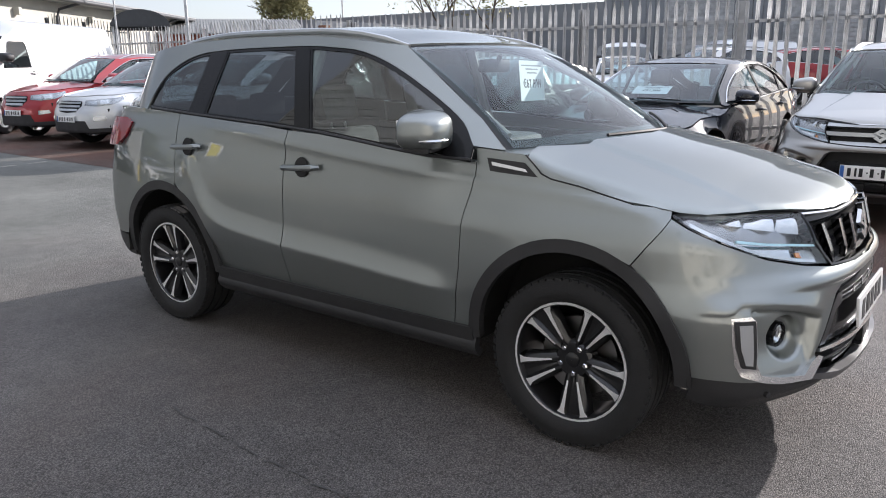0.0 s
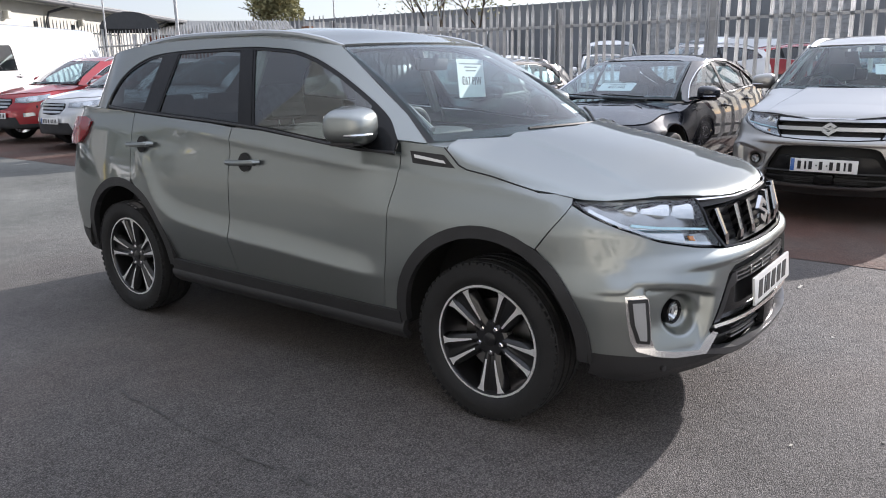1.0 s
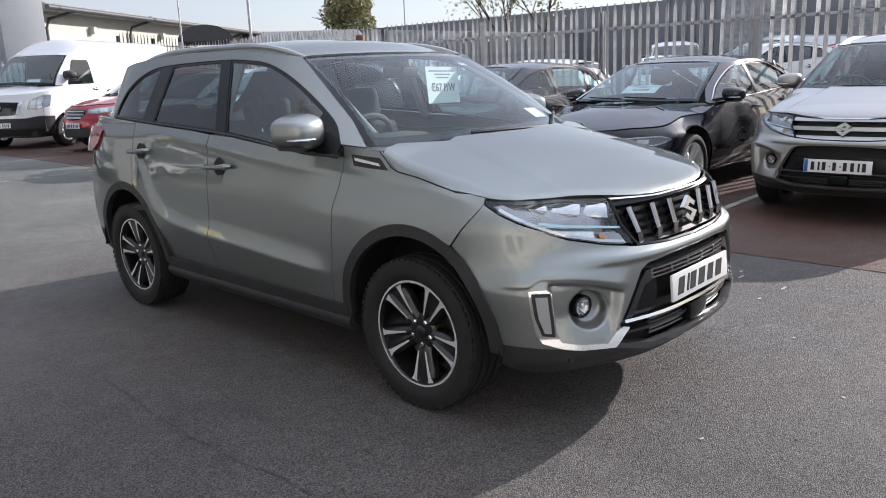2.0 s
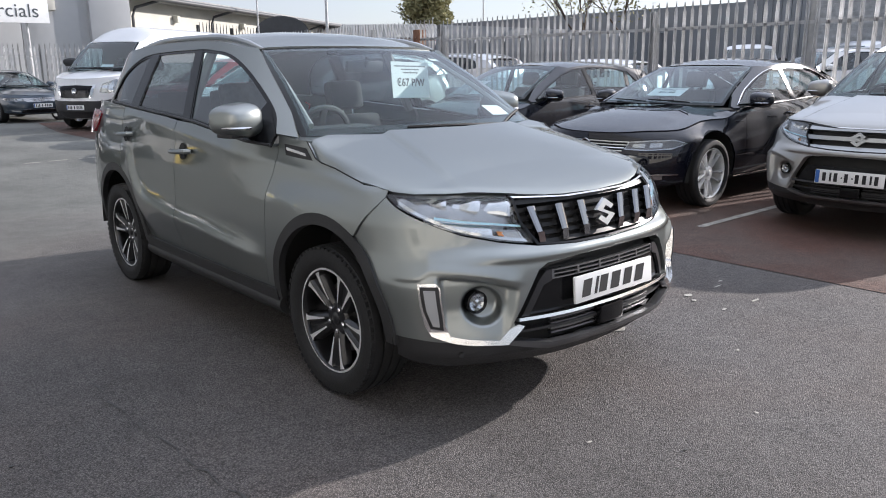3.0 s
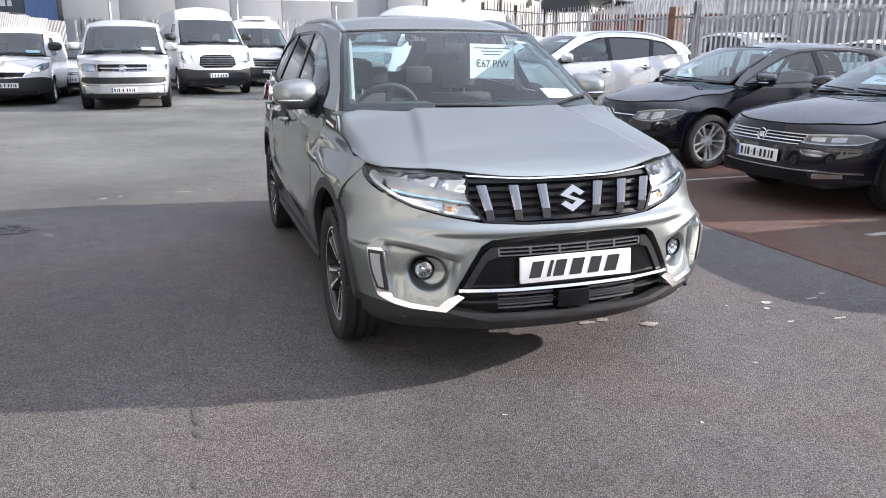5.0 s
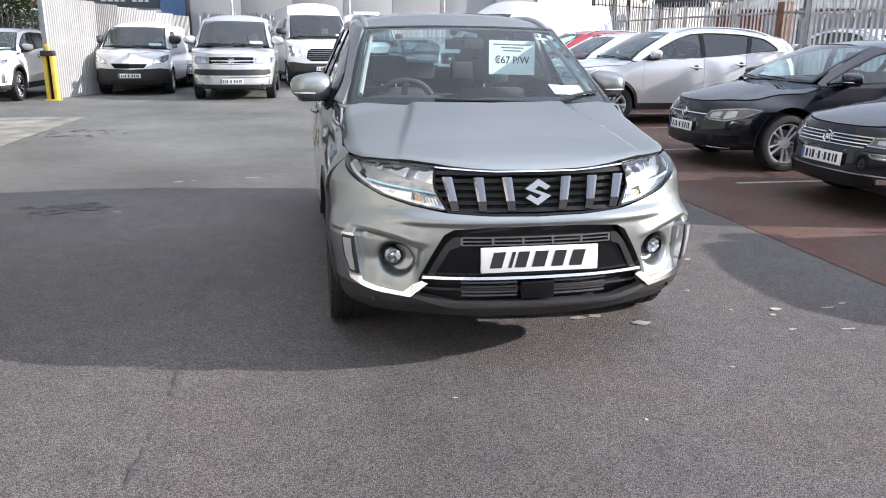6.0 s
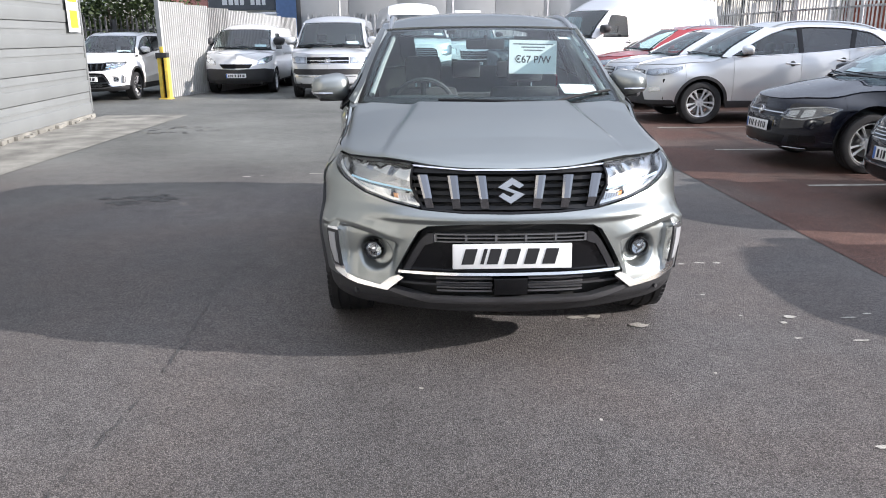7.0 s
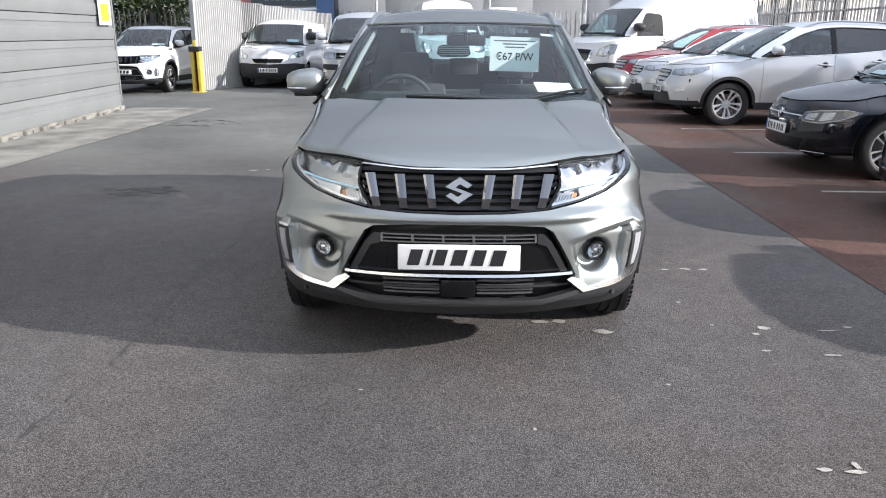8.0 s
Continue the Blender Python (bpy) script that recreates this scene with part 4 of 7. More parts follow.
    if o.get("plate"):
        number_plate(car, *o["plate"])
    if o.get("seats", True):
        front_seats(car, o.get("seat_z", 0.55), sh.cowl + 1.05, o.get("seat_h", 1.30))
    if o.get("rails"):
        y0, y1, xr, lift, mt = o["rails"]
        for sx in (-1, 1):
            bm = bmesh.new()
            pts = []
            for k in range(13):
                t = k / 12
                y = y0 + (y1 - y0) * t
                z = sh.roof_z(xr, y) + lift * min(1, 5 * min(t, 1 - t)) ** 0.8 - 0.004
                pts.append((sx * xr, y, z))
            tube(bm, pts, [0.008] + [0.015] * 11 + [0.008], 8)
            for v in bm.verts:
                v.co.z += 0.35 * (v.co.z - sh.roof_z(xr, v.co.y) - lift * 0.5) * 0.3
            part("roof_rail", bm, M[mt], car, "silver roof rail")
    if "detail" in o:
        o["detail"](car, sh, paint_mat)
    return car


# ---- ground ----
def asphalt(name, base, patch, stain, far=None):
    """Chipped stone in dark binder: stones of a few millimetres, worn tracks and broad patches."""
    m = bpy.data.materials.new(name)
    m.use_nodes = True
    n, l = m.node_tree.nodes, m.node_tree.links
    b = n["Principled BSDF"]
    b.inputs["Roughness"].default_value = 0.82
    b.inputs["Specular IOR Level"].default_value = 0.35
    tc = n.new("ShaderNodeTexCoord")

    def tex(kind, scale, detail=4.0):
        t = n.new("ShaderNodeTexNoise" if kind == "n" else "ShaderNodeTexVoronoi")
        t.inputs["Scale"].default_value = scale
        if kind == "n":
            t.inputs["Detail"].default_value = detail
        l.new(tc.outputs["Object"], t.inputs["Vector"])
        return t

    def rng(src, a0, a1, b0, b1):
        r = n.new("ShaderNodeMapRange")
        r.inputs["From Min"].default_value, r.inputs["From Max"].default_value = a0, a1
        r.inputs["To Min"].default_value, r.inputs["To Max"].default_value = b0, b1
        l.new(src, r.inputs["Value"])
        return r.outputs["Result"]

    def mul(p, q):
        k = n.new("ShaderNodeMath")
        k.operation = "MULTIPLY"
        l.new(p, k.inputs[0])
        l.new(q, k.inputs[1])
        return k.outputs["Value"]
    stones = tex("v", 185.0)
    sep = n.new("ShaderNodeSeparateColor")
    l.new(stones.outputs["Color"], sep.inputs["Color"])
    tone = rng(sep.outputs["Red"], 0.0, 1.0, 0.50, 1.55)
    rim = rng(stones.outputs["Distance"], 0.25, 0.75, 1.12, 0.52)
    grain = rng(tex("n", 420.0, 2.0).outputs["Fac"], 0.3, 0.7, 0.8, 1.2)
    mid = rng(tex("n", 7.0, 7.0).outputs["Fac"], 0.3, 0.7, 0.88, 1.10)
    wide = rng(tex("n", 0.45, 5.0).outputs["Fac"], 0.34, 0.66, 0.68, 1.20)
    fac = mul(mul(mul(tone, rim), grain), mul(mid, wide))
    mixc = n.new("ShaderNodeMixRGB")
    mixc.inputs[1].default_value, mixc.inputs[2].default_value = (*base, 1), (*patch, 1)
    l.new(rng(tex("n", 0.9, 6.0).outputs["Fac"], 0.42, 0.60, 0.0, stain), mixc.inputs[0])
    tint = mixc.outputs["Color"]
    if far:
        # an older, greyer surface farther into the yard
        sep_p, warp = n.new("ShaderNodeSeparateXYZ"), n.new("ShaderNodeMath")
        l.new(tc.outputs["Object"], sep_p.inputs["Vector"])
        warp.operation = "ADD"
        l.new(sep_p.outputs["Y"], warp.inputs[0])
        l.new(rng(tex("n", 0.8, 5.0).outputs["Fac"], 0.3, 0.7, -1.2, 1.2), warp.inputs[1])
        old = n.new("ShaderNodeMixRGB")
        old.inputs[2].default_value = (*far, 1)
        l.new(rng(warp.outputs["Value"], 1.0, 5.0, 0.0, 1.0), old.inputs[0])
        l.new(tint, old.inputs[1])
        tint = old.outputs["Color"]
        # its stones are filled with dust and stand out less
        flat = n.new("ShaderNodeMixRGB")
        l.new(rng(warp.outputs["Value"], -0.5, 4.5, 0.0, 0.75), flat.inputs[0])
        l.new(fac, flat.inputs[1])
        l.new(mul(mid, wide), flat.inputs[2])
        fac = flat.outputs["Color"]
    sc = n.new("ShaderNodeVectorMath")
    sc.operation = "SCALE"
    l.new(tint, sc.inputs[0])
    l.new(fac, sc.inputs["Scale"])
    l.new(sc.outputs["Vector"], b.inputs["Base Color"])
    bp = n.new("ShaderNodeBump")
    bp.inputs["Strength"].default_value, bp.inputs["Distance"].default_value = 0.8, 0.004
    hgt = n.new("ShaderNodeMath")
    hgt.operation = "ADD"
    l.new(rng(stones.outputs["Distance"], 0.0, 0.8, 1.0, 0.0), hgt.inputs[0])
    l.new(rng(tex("n", 30.0, 3.0).outputs["Fac"], 0.3, 0.7, 0.0, 0.7), hgt.inputs[1])
    l.new(hgt.outputs["Value"], bp.inputs["Height"])
    l.new(bp.outputs["Normal"], b.inputs["Normal"])
    return m


M["asphalt"] = asphalt("worn_asphalt", (0.143, 0.132, 0.127), (0.122, 0.106, 0.098), 0.85, (0.161, 0.163, 0.150))
M["red_asphalt"] = asphalt("faded_red_asphalt", (0.138, 0.072, 0.054), (0.108, 0.083, 0.070), 0.75)
M["concrete"] = mat("weathered_concrete", (0.245, 0.235, 0.205), 0.9, var=0.5, scale=2.2, bump=0.5, bump_scale=90, fine=0.15)
M["line"] = mat("worn_line_paint", (0.36, 0.34, 0.30), 0.8, var=0.4, scale=9.0, bump=0.3, bump_scale=150, fine=0.3)


def sheet(name, pts, z, material, parent=None, cell=2.0):
    b = fill(pts, cell, cell)
    for v in b.verts:
        v.co.z = z
    bmesh.ops.recalc_face_normals(b, faces=b.faces[:])
    if b.faces and sum(f.normal.z for f in b.faces) < 0:
        bmesh.ops.reverse_faces(b, faces=b.faces[:])
    return part(name, b, material, parent)


g = sheet("ground", [(-300, -300), (300, -300), (300, 300), (-300, 300)], 0.0, M["asphalt"], None, 60.0)
tagged(g, "worn dark grey asphalt yard surface with stains", "ground", kind="structure")
r = sheet("pavement", [(2.46, -8.0), (2.46, 15.5), (3.0, 19.5), (8.7, 19.5), (8.7, -8.0)], 0.004, M["red_asphalt"])
tagged(r, "faded red asphalt strip under the parked row", "pavement", kind="structure")
c = sheet("apron", [(-6.4, -8), (-5.0, -8), (-5.0, 2.8), (-4.9, 9.75), (-6.5, 9.75)], 0.006, M["concrete"])
tagged(c, "weathered concrete strip along the shed wall", "pavement", kind="structure")

# ---- fences ----
M["galv"] = mat("galvanised_steel", (0.54, 0.545, 0.55), 0.55, 0.25, var=0.25, scale=4.0, bump=0.1, bump_scale=80, rand=0.12)
M["rust"] = mat("rusty_steel", (0.20, 0.10, 0.06), 0.85, 0.1, var=0.45, scale=8.0, bump=0.5, bump_scale=60, rand=0.1)


M["gutter_dark"] = mat("dark_fence_steel", (0.085, 0.088, 0.092), 0.6, 0.3, var=0.2, rand=0.1)


def picket_mesh(h, w=0.063):
    """One steel pale with a rolled back and a split, pointed head."""
    bm = bmesh.new()
    prof = [(-w / 2, 0.012), (-w / 4, -0.004), (0, 0.010), (w / 4, -0.004), (w / 2, 0.012)]
    rows_ = []
    for z, k in ((0.06, 1.0), (h - 0.16, 1.0), (h - 0.10, 0.55), (h, 0.12)):
        rows_.append([bm.verts.new((x * k, y, z)) for x, y in prof])
    for q, e in zip(rows_, rows_[1:]):
        for i in range(4):
            bm.faces.new((q[i], q[i + 1], e[i + 1], e[i]))
    bmesh.ops.solidify(bm, geom=bm.faces[:], thickness=0.003)
    me = bpy.data.meshes.new("pale")
    bm.to_mesh(me)
    bm.free()
    return me


def palisade(a, b, h, label, material, posts=2.75, pitch=0.155, name="fence"):
    a, b = Vector(a), Vector(b)
    d = (b - a)
    L = d.length
    ang = math.degrees(math.atan2(d.y, d.x))
    f = thing(name, pose(a.x, a.y, a.z, 0, 0, ang), label, "fence", kind="structure")
    me = picket_mesh(h)
    me.materials.append(material)
    n = int(L / pitch)
    for i in range(n):
        o = new("pale", me)
        o.parent = f
        o.matrix_basis = pose(i * pitch, -0.03, random.uniform(-0.012, 0.012), 0, random.uniform(-0.6, 0.6), random.uniform(-3, 3))
    for z in (0.45, h - 0.42):
        bm = bmesh.new()
        box(bm, (-0.05, 0.0, z - 0.025), (L + 0.05, 0.006, z + 0.025), 0)
        box(bm, (-0.05, 0.0, z + 0.019), (L + 0.05, 0.045, z + 0.025), 0)
        part("rail", bm, material, f)
    k = int(L / posts) + 1
    for i in range(k + 1):
        x = min(i * posts, L)
        bm = bmesh.new()
        box(bm, (x - 0.05, 0.006, 0.0), (x + 0.05, 0.014, h - 0.12), 0)
        box(bm, (x - 0.05, 0.082, 0.0), (x + 0.05, 0.09, h - 0.12), 0)
        box(bm, (x - 0.004, 0.01, 0.0), (x + 0.004, 0.085, h - 0.12), 0)
        part("post", bm, material, f)
    return f


palisade((9.1, 9.33, 0), (9.1, -7.8, 0), 2.4, "grey galvanised palisade fence with pointed pales", M["galv"], 2.71)
palisade((9.15, 19.9, 0), (9.1, 9.5, 0), 2.45, "weathered palisade gate fence with rusty rails", M["galv"], 2.6)
palisade((-4.6, 24.6, 0), (9.15, 24.6, 0), 2.3, "grey palisade fence before the workshop wall", M["galv"])
palisade((-15.0, 18.5, 0), (-7.2, 18.5, 0), 2.1, "dark palisade fence before the hedge", M["gutter_dark"])
bm = bmesh.new()
box(bm, (-0.11, -0.11, 0), (0.11, 0.11, 2.25), 0.012)
tagged(part("gate_post", bm, M["rust"]), "thick rusty steel gate post", "post", kind="structure").matrix_basis = pose(9.18, 10.28, 0)

# ---- shed with horizontal cladding ----
M["clad"] = mat("pale_cladding", (0.215, 0.225, 0.222), 0.55, 0.1, var=0.1, scale=1.3, bump=0.05, bump_scale=40, rand=0.05)
shed = thing("shed", pose(-6.62, 9.45, 0, 0, 0, 4.4), "pale grey shed clad in horizontal metal boards", "building", kind="structure")
bm = bmesh.new()
box(bm, (-5.0, -12.6, 0.0), (-0.05, -0.06, 12.4), 0)
part("wall_core", bm, M["clad"], shed)
bm = bmesh.new()
box(bm, (0, -12.6, 0), (0.035, 0, 0.400), 0.007)
box(bm, (0.0, -12.6, 0.002), (0.058, 0, 0.205), 0.006)
box(bm, (0.03, -12.6, 0.285), (0.047, 0, 0.302), 0)
bd = part("board", bm, M["clad"], shed)
bd.matrix_basis = pose(-0.05, 0, 0.075, 0, 2.0, 0)
for i in range(1, 30):
    again(bd, shed, pose(-0.05, 0, 0.075 + i * 0.41, 0, 2.0, 0))
bm = bmesh.new()
box(bm, (-0.07, -0.03, 0.12), (0.02, 0.03, 12.5), 0.004)
part("corner_trim", bm, M["clad"], shed, "metal corner flashing")
bm = bmesh.new()
box(bm, (-0.10, -12.6, 0.0), (0.05, 0.02, 0.075), 0.01)
rp = random.Random(9)
for k in range(40):
    y_ = -0.3 * k - rp.uniform(0, 0.15)
    box(bm, (0.0, y_ - rp.uniform(0.12, 0.28), 0.0), (rp.uniform(0.07, 0.14), y_, rp.uniform(0.03, 0.075)), 0.012)
part("plinth", bm, M["concrete"], shed, "rough concrete plinth")

# ---- workshop building behind the yard ----
M["render_grey"] = mat("grey_wall_panel", (0.42, 0.43, 0.44), 0.6, var=0.1, scale=0.7, bump=0.05)
M["render_cream"] = mat("cream_wall", (0.58, 0.56, 0.50), 0.8, var=0.12, scale=0.8, bump=0.1)
M["gutter"] = mat("dark_gutter", (0.06, 0.062, 0.066), 0.5)
M["roofing"] = mat("fibre_roof", (0.30, 0.30, 0.29), 0.8, var=0.2)
M["brick"] = mat("red_brick", (0.28, 0.09, 0.06), 0.85, var=0.25, scale=9)
M["signink"] = mat("grey_sign_ink", (0.10, 0.11, 0.12), 0.5)
# pale office front that goes on from the shed, behind the walk
office = thing("office", pose(-5.75, -3.2, 0, 0, 0, 4.4), "pale rendered office building with white framed windows", "building", kind="structure")
bm = bmesh.new()
box(bm, (-5.0, -22.0, 0.0), (0.0, 0.0, 6.4), 0)
part("wall", bm, M["render_cream"], office, "pale rendered wall")
boxed("coping", (-5.1, -22.1, 6.4), (0.08, 0.08, 6.55), M["render_grey"], office, "grey coping", 0.01)
for i in range(11):
    for z0 in (1.0, 3.9):
        y0 = -21.4 + 1.95 * i
        bm = bmesh.new()
        for p, q in (((0.0, y0, z0), (0.05, y0 + 1.3, z0 + 0.07)), ((0.0, y0, z0 + 1.28), (0.05, y0 + 1.3, z0 + 1.35)), ((0.0, y0, z0 + 0.07), (0.05, y0 + 0.07, z0 + 1.28)), ((0.0, y0 + 1.23, z0 + 0.07), (0.05, y0 + 1.3, z0 + 1.28)), ((0.0, y0 + 0.62, z0 + 0.07), (0.05, y0 + 0.68, z0 + 1.28))):
            box(bm, p, q, 0)
        wf = part("window", bm, M["paper"], office, "white framed window")
        for y1, y2 in ((y0 + 0.07, y0 + 0.62), (y0 + 0.68, y0 + 1.23)):
            boxed("pane", (0.0, y1, z0 + 0.07), (0.02, y2, z0 + 1.28), M["gloss_black"], wf, "dark glass", 0)
shop = thing("workshop", pose(0, 27.2, 0), "long grey workshop building with a sign", "building", kind="structure")
bm = bmesh.new()
box(bm, (-5.3, 0.05, 0), (8.4, 8, 6.0), 0)
part("wall_core", bm, M["render_grey"], shop)
bm = bmesh.new()
box(bm, (0, 0, 0), (1.98, 0.05, 6.0), 0.006)
wp = part("wall_panel", bm, M["render_grey"], shop, "grey wall panel")
wp.matrix_basis = pose(-5.3, 0, 0)
for i in range(1, 6):
    again(wp, shop, pose(-5.3 + 2.0 * i, 0, 0))
boxed("corner_strip", (-5.42, -0.06, 0), (-5.24, 0.1, 6.05), M["gutter"], shop, "dark corner strip", 0.01)
bm = bmesh.new()
box(bm, (7.0, -0.25, 0), (8.5, 0.6, 6.0), 0.02)
part("corner_pier", bm, M["render_grey"], shop, "grey corner pier")
bm = bmesh.new()
box(bm, (-5.3, -0.18, 4.62), (7.0, 0.0, 4.82), 0.01)
part("parapet_trim", bm, M["gutter"], shop, "dark trim along the wall")
boxed("wall_lamp", (5.5, -0.22, 3.55), (5.85, 0.0, 3.95), M["render_cream"], shop, "small pale wall lamp", 0.03)
sign = tagged(boxed("sign_board", (-4.2, -0.9, 3.05), (5.42, -0.82, 3.88), M["paper"], None, "", 0.01), "white sign board with dark lettering on posts", "sign")
sign.matrix_basis = pose(0, 27.2, 0)


def letters(words, size, material, parent, m):
    """Each letter of a line of writing as a piece of its own."""
    whole = text_mesh("letter", words, size, material, parent, m)
    bm = bmesh.new()
    bm.from_mesh(whole.data)
    left, groups = set(bm.verts), []
    while left:
        todo, isle = [left.pop()], set()
        while todo:
            v = todo.pop()
            isle.add(v)
            for e_ in v.link_edges:
                w_ = e_.other_vert(v)
                if w_ in left:
                    left.remove(w_)
                    todo.append(w_)
        lo_, hi_ = min(v.co.x for v in isle), max(v.co.x for v in isle)
        for g_ in groups:
            if min(hi_, g_[1]) - max(lo_, g_[0]) > 0.5 * min(hi_ - lo_, g_[1] - g_[0]):
                g_[2] |= isle
                break
        else:
            groups.append([lo_, hi_, isle])
    for lo_, hi_, isle in sorted(groups, key=lambda g_: g_[0]):
        b2, made = bmesh.new(), {}
        for v in isle:
            made[v] = b2.verts.new(v.co)
        for f in bm.faces:
            if f.verts[0] in isle:
                b2.faces.new([made[v] for v in f.verts])
        part("letter", b2, material, parent, "dark grey sign letter").matrix_basis = m
    bm.free()
    bpy.data.objects.remove(whole)


letters("Cars & Commercials", 0.64, M["signink"], sign, pose(2.4, -0.905, 3.44, 90, 0, 0))
for w0, n_l in ((-2.72, 5), (-1.55, 5)):
    for k in range(n_l):
        boxed("name_bar", (w0 + 0.19 * k, -0.912, 3.26 + 0.02 * (k % 2)), (w0 + 0.19 * k + 0.13, -0.90, 3.60 - 0.05 * (k % 3 == 1)), M["signink"], sign, "dark letter bar", 0)
for x in (-3.6, 0.9, 4.7):
    bm = bmesh.new()
    tube(bm, [(x, -0.78, 0), (x, -0.78, 3.8)], 0.045, 8)
    part("sign_post", bm, M["galv"], sign, "grey steel post")
# long low cream building that runs away from the yard
long_b = thing("cream_building", pose(9.0, 29.0, 0, 0, 0, 36.9), "long cream building with a dark gutter and eaves", "building", kind="structure")
bm = bmesh.new()
box(bm, (0, 0, 0), (32, 9, 4.25), 0)
part("wall", bm, M["render_cream"], long_b, "cream wall")
bm = bmesh.new()
box(bm, (-0.5, -0.75, 4.25), (32.5, 9.5, 4.5), 0.02)
part("eaves", bm, M["roofing"], long_b, "grey eaves")
bm = bmesh.new()
tube(bm, [(-0.5, -0.8, 4.32), (32.5, -0.8, 4.32)], 0.11, 10)
part("gutter", bm, M["gutter"], long_b, "dark gutter")
for x in (0.4, 7.0, 13.5, 20.0, 26.5):
    bm = bmesh.new()
    tube(bm, [(x + 0.9, -0.78, 4.25), (x + 0.15, -0.15, 3.95), (x, -0.1, 3.6), (x, -0.1, 0)], 0.06, 8)
    part("downpipe", bm, M["gutter"], long_b, "grey downpipe")
    boxed("flood_lamp", (x + 3.2, -0.25, 3.5), (x + 3.45, 0.0, 3.8), M["render_cream"], long_b, "", 0.02)
palisade((11.5, 27.6, 0), (17.5, 32.1, 0), 3.35, "dark railing along the cream building", M["gutter_dark"], 3.0, 0.3)
# shelter with a barrel roof
sh_ = thing("shelter", pose(17.5, 31.2, 0, 0, 0, 60), "dark barrel roofed shelter", "shelter", kind="structure")
bm = bmesh.new()
rings = []
for x in (-2.2, 2.2):
    rings.append([bm.verts.new((x, 1.25 * math.cos(t), 3.1 + 0.75 * math.sin(t))) for t in np.linspace(0, math.pi, 14)])
for k in range(13):
    bm.faces.new((rings[0][k], rings[0][k + 1], rings[1][k + 1], rings[1][k]))
bm.faces.new(rings[0])
bm.faces.new(rings[1])
part("barrel_roof", bm, M["gutter"], sh_, "dark curved roof")
for x in (-2.1, 2.1):
    for y in (-1.15, 1.15):
        bm = bmesh.new()
        tube(bm, [(x, y, 0), (x, y, 3.15)], 0.06, 8)
        part("post", bm, M["galv"], sh_)
# low building with a ribbed roof
low_b = thing("low_building", pose(27.5, 38.5, 0, 0, 0, -35), "low building with a ribbed grey roof", "building", kind="structure")
boxed("wall", (-5, 0, 0), (5, 6, 3.4), M["brick"], low_b, "red brick wall", 0)
bm = bmesh.new()
n = 60
for i in range(n):
    x = -5.4 + 10.8 * i / n
    box(bm, (x, -0.4, 0), (x + 0.10, 5.0, 0.05), 0, Matrix.Translation((0, 0, 3.4)) @ Matrix.Rotation(radians(12), 4, "X"))
box(bm, (-5.4, -0.4, -0.04), (5.4, 5.0, 0.01), 0, Matrix.Translation((0, 0, 3.4)) @ Matrix.Rotation(radians(12), 4, "X"))
tagged(part("roof", bm, M["roofing"], low_b, "ribbed grey roof"), kind="stuff")
# poles
for x, y, h, r, lb in ((20.8, 32.2, 9.0, 0.09, "pale steel lamp post"), (14.2, 27.5, 8.0, 0.04, "thin steel flag pole"), (44.0, 44.0, 11.0, 0.07, "far brown timber pole"), (38.5, 47.0, 11.0, 0.05, "far brown timber pole")):
    bm = bmesh.new()
    tube(bm, [(0, 0, 0), (0, 0, h * 0.5), (0, 0, h)], [r, r * 0.85, r * 0.6], 10)
    tagged(part("pole", bm, M["galv"]), lb, "pole", "poles").matrix_basis = pose(x, y, 0)

# ---- neighbouring yard beyond the fence ----
M["dark_clad"] = mat("dull_blue_cladding", (0.30, 0.315, 0.335), 0.5, 0.3, var=0.1, scale=0.6, rand=0.08)
nb = thing("warehouse", pose(37.0, 17.0, 0), "grey clad warehouse with roller shutters", "building", kind="structure")
bm = bmesh.new()
box(bm, (0.1, -18.0, 0), (14, 0, 9.0), 0)
part("wall_core", bm, M["dark_clad"], nb)
bm = bmesh.new()
box(bm, (0, -0.48, 0), (0.1, 0, 9.0), 0.01)
cl = part("cladding_sheet", bm, M["dark_clad"], nb)
for i in range(1, 36):
    again(cl, nb, pose(0, -0.5 * i, 0))
for y in (-3.5, -9.5):
    boxed("roller_shutter", (-0.06, y - 3.6, 0), (0.0, y, 4.6), M["galv"], nb, "grey roller shutter", 0.01)
    for k in range(22):
        boxed("shutter_slat", (-0.085, y - 3.6, 0.2 * k + 0.02), (-0.06, y, 0.2 * k + 0.17), M["galv"], nb, "", 0)
wall_b = sheet("kerb_bank", [(10.2, -30), (36, -30), (36, 40), (10.2, 22)], 0.10, M["asphalt"], None, 8.0)
tagged(wall_b, "slightly raised asphalt of the neighbouring yard", "pavement", kind="structure")
bm = bmesh.new()
box(bm, (10.0, -30, 0.0), (10.22, 22, 0.14), 0.01)
tagged(part("kerb", bm, M["concrete"]), "low concrete kerb behind the fence", "kerb", kind="structure")
back_wall = boxed("boundary_wall", (20.0, 21.9, 0), (37, 22.2, 3.2), M["dark_clad"], None, "", 0)
end_wall = boxed("boundary_wall", (37.0, 17.0, 0), (37.3, 48.0, 4.6), M["dark_clad"], None, "", 0)
tagged(end_wall, "grey boundary wall beside the warehouse", "wall", kind="structure")
M["grey_sheet"] = mat("weathered_grey_sheet", (0.32, 0.33, 0.345), 0.6, 0.2, var=0.25, scale=1.5, rand=0.08)
side_wall = thing("boundary_wall", pose(16.0, 9.3, 0), "grey ribbed sheet wall in the neighbouring yard", "wall", kind="structure")
bm = bmesh.new()
box(bm, (0, 0, 0), (0.05, 0.30, 2.35), 0.01)
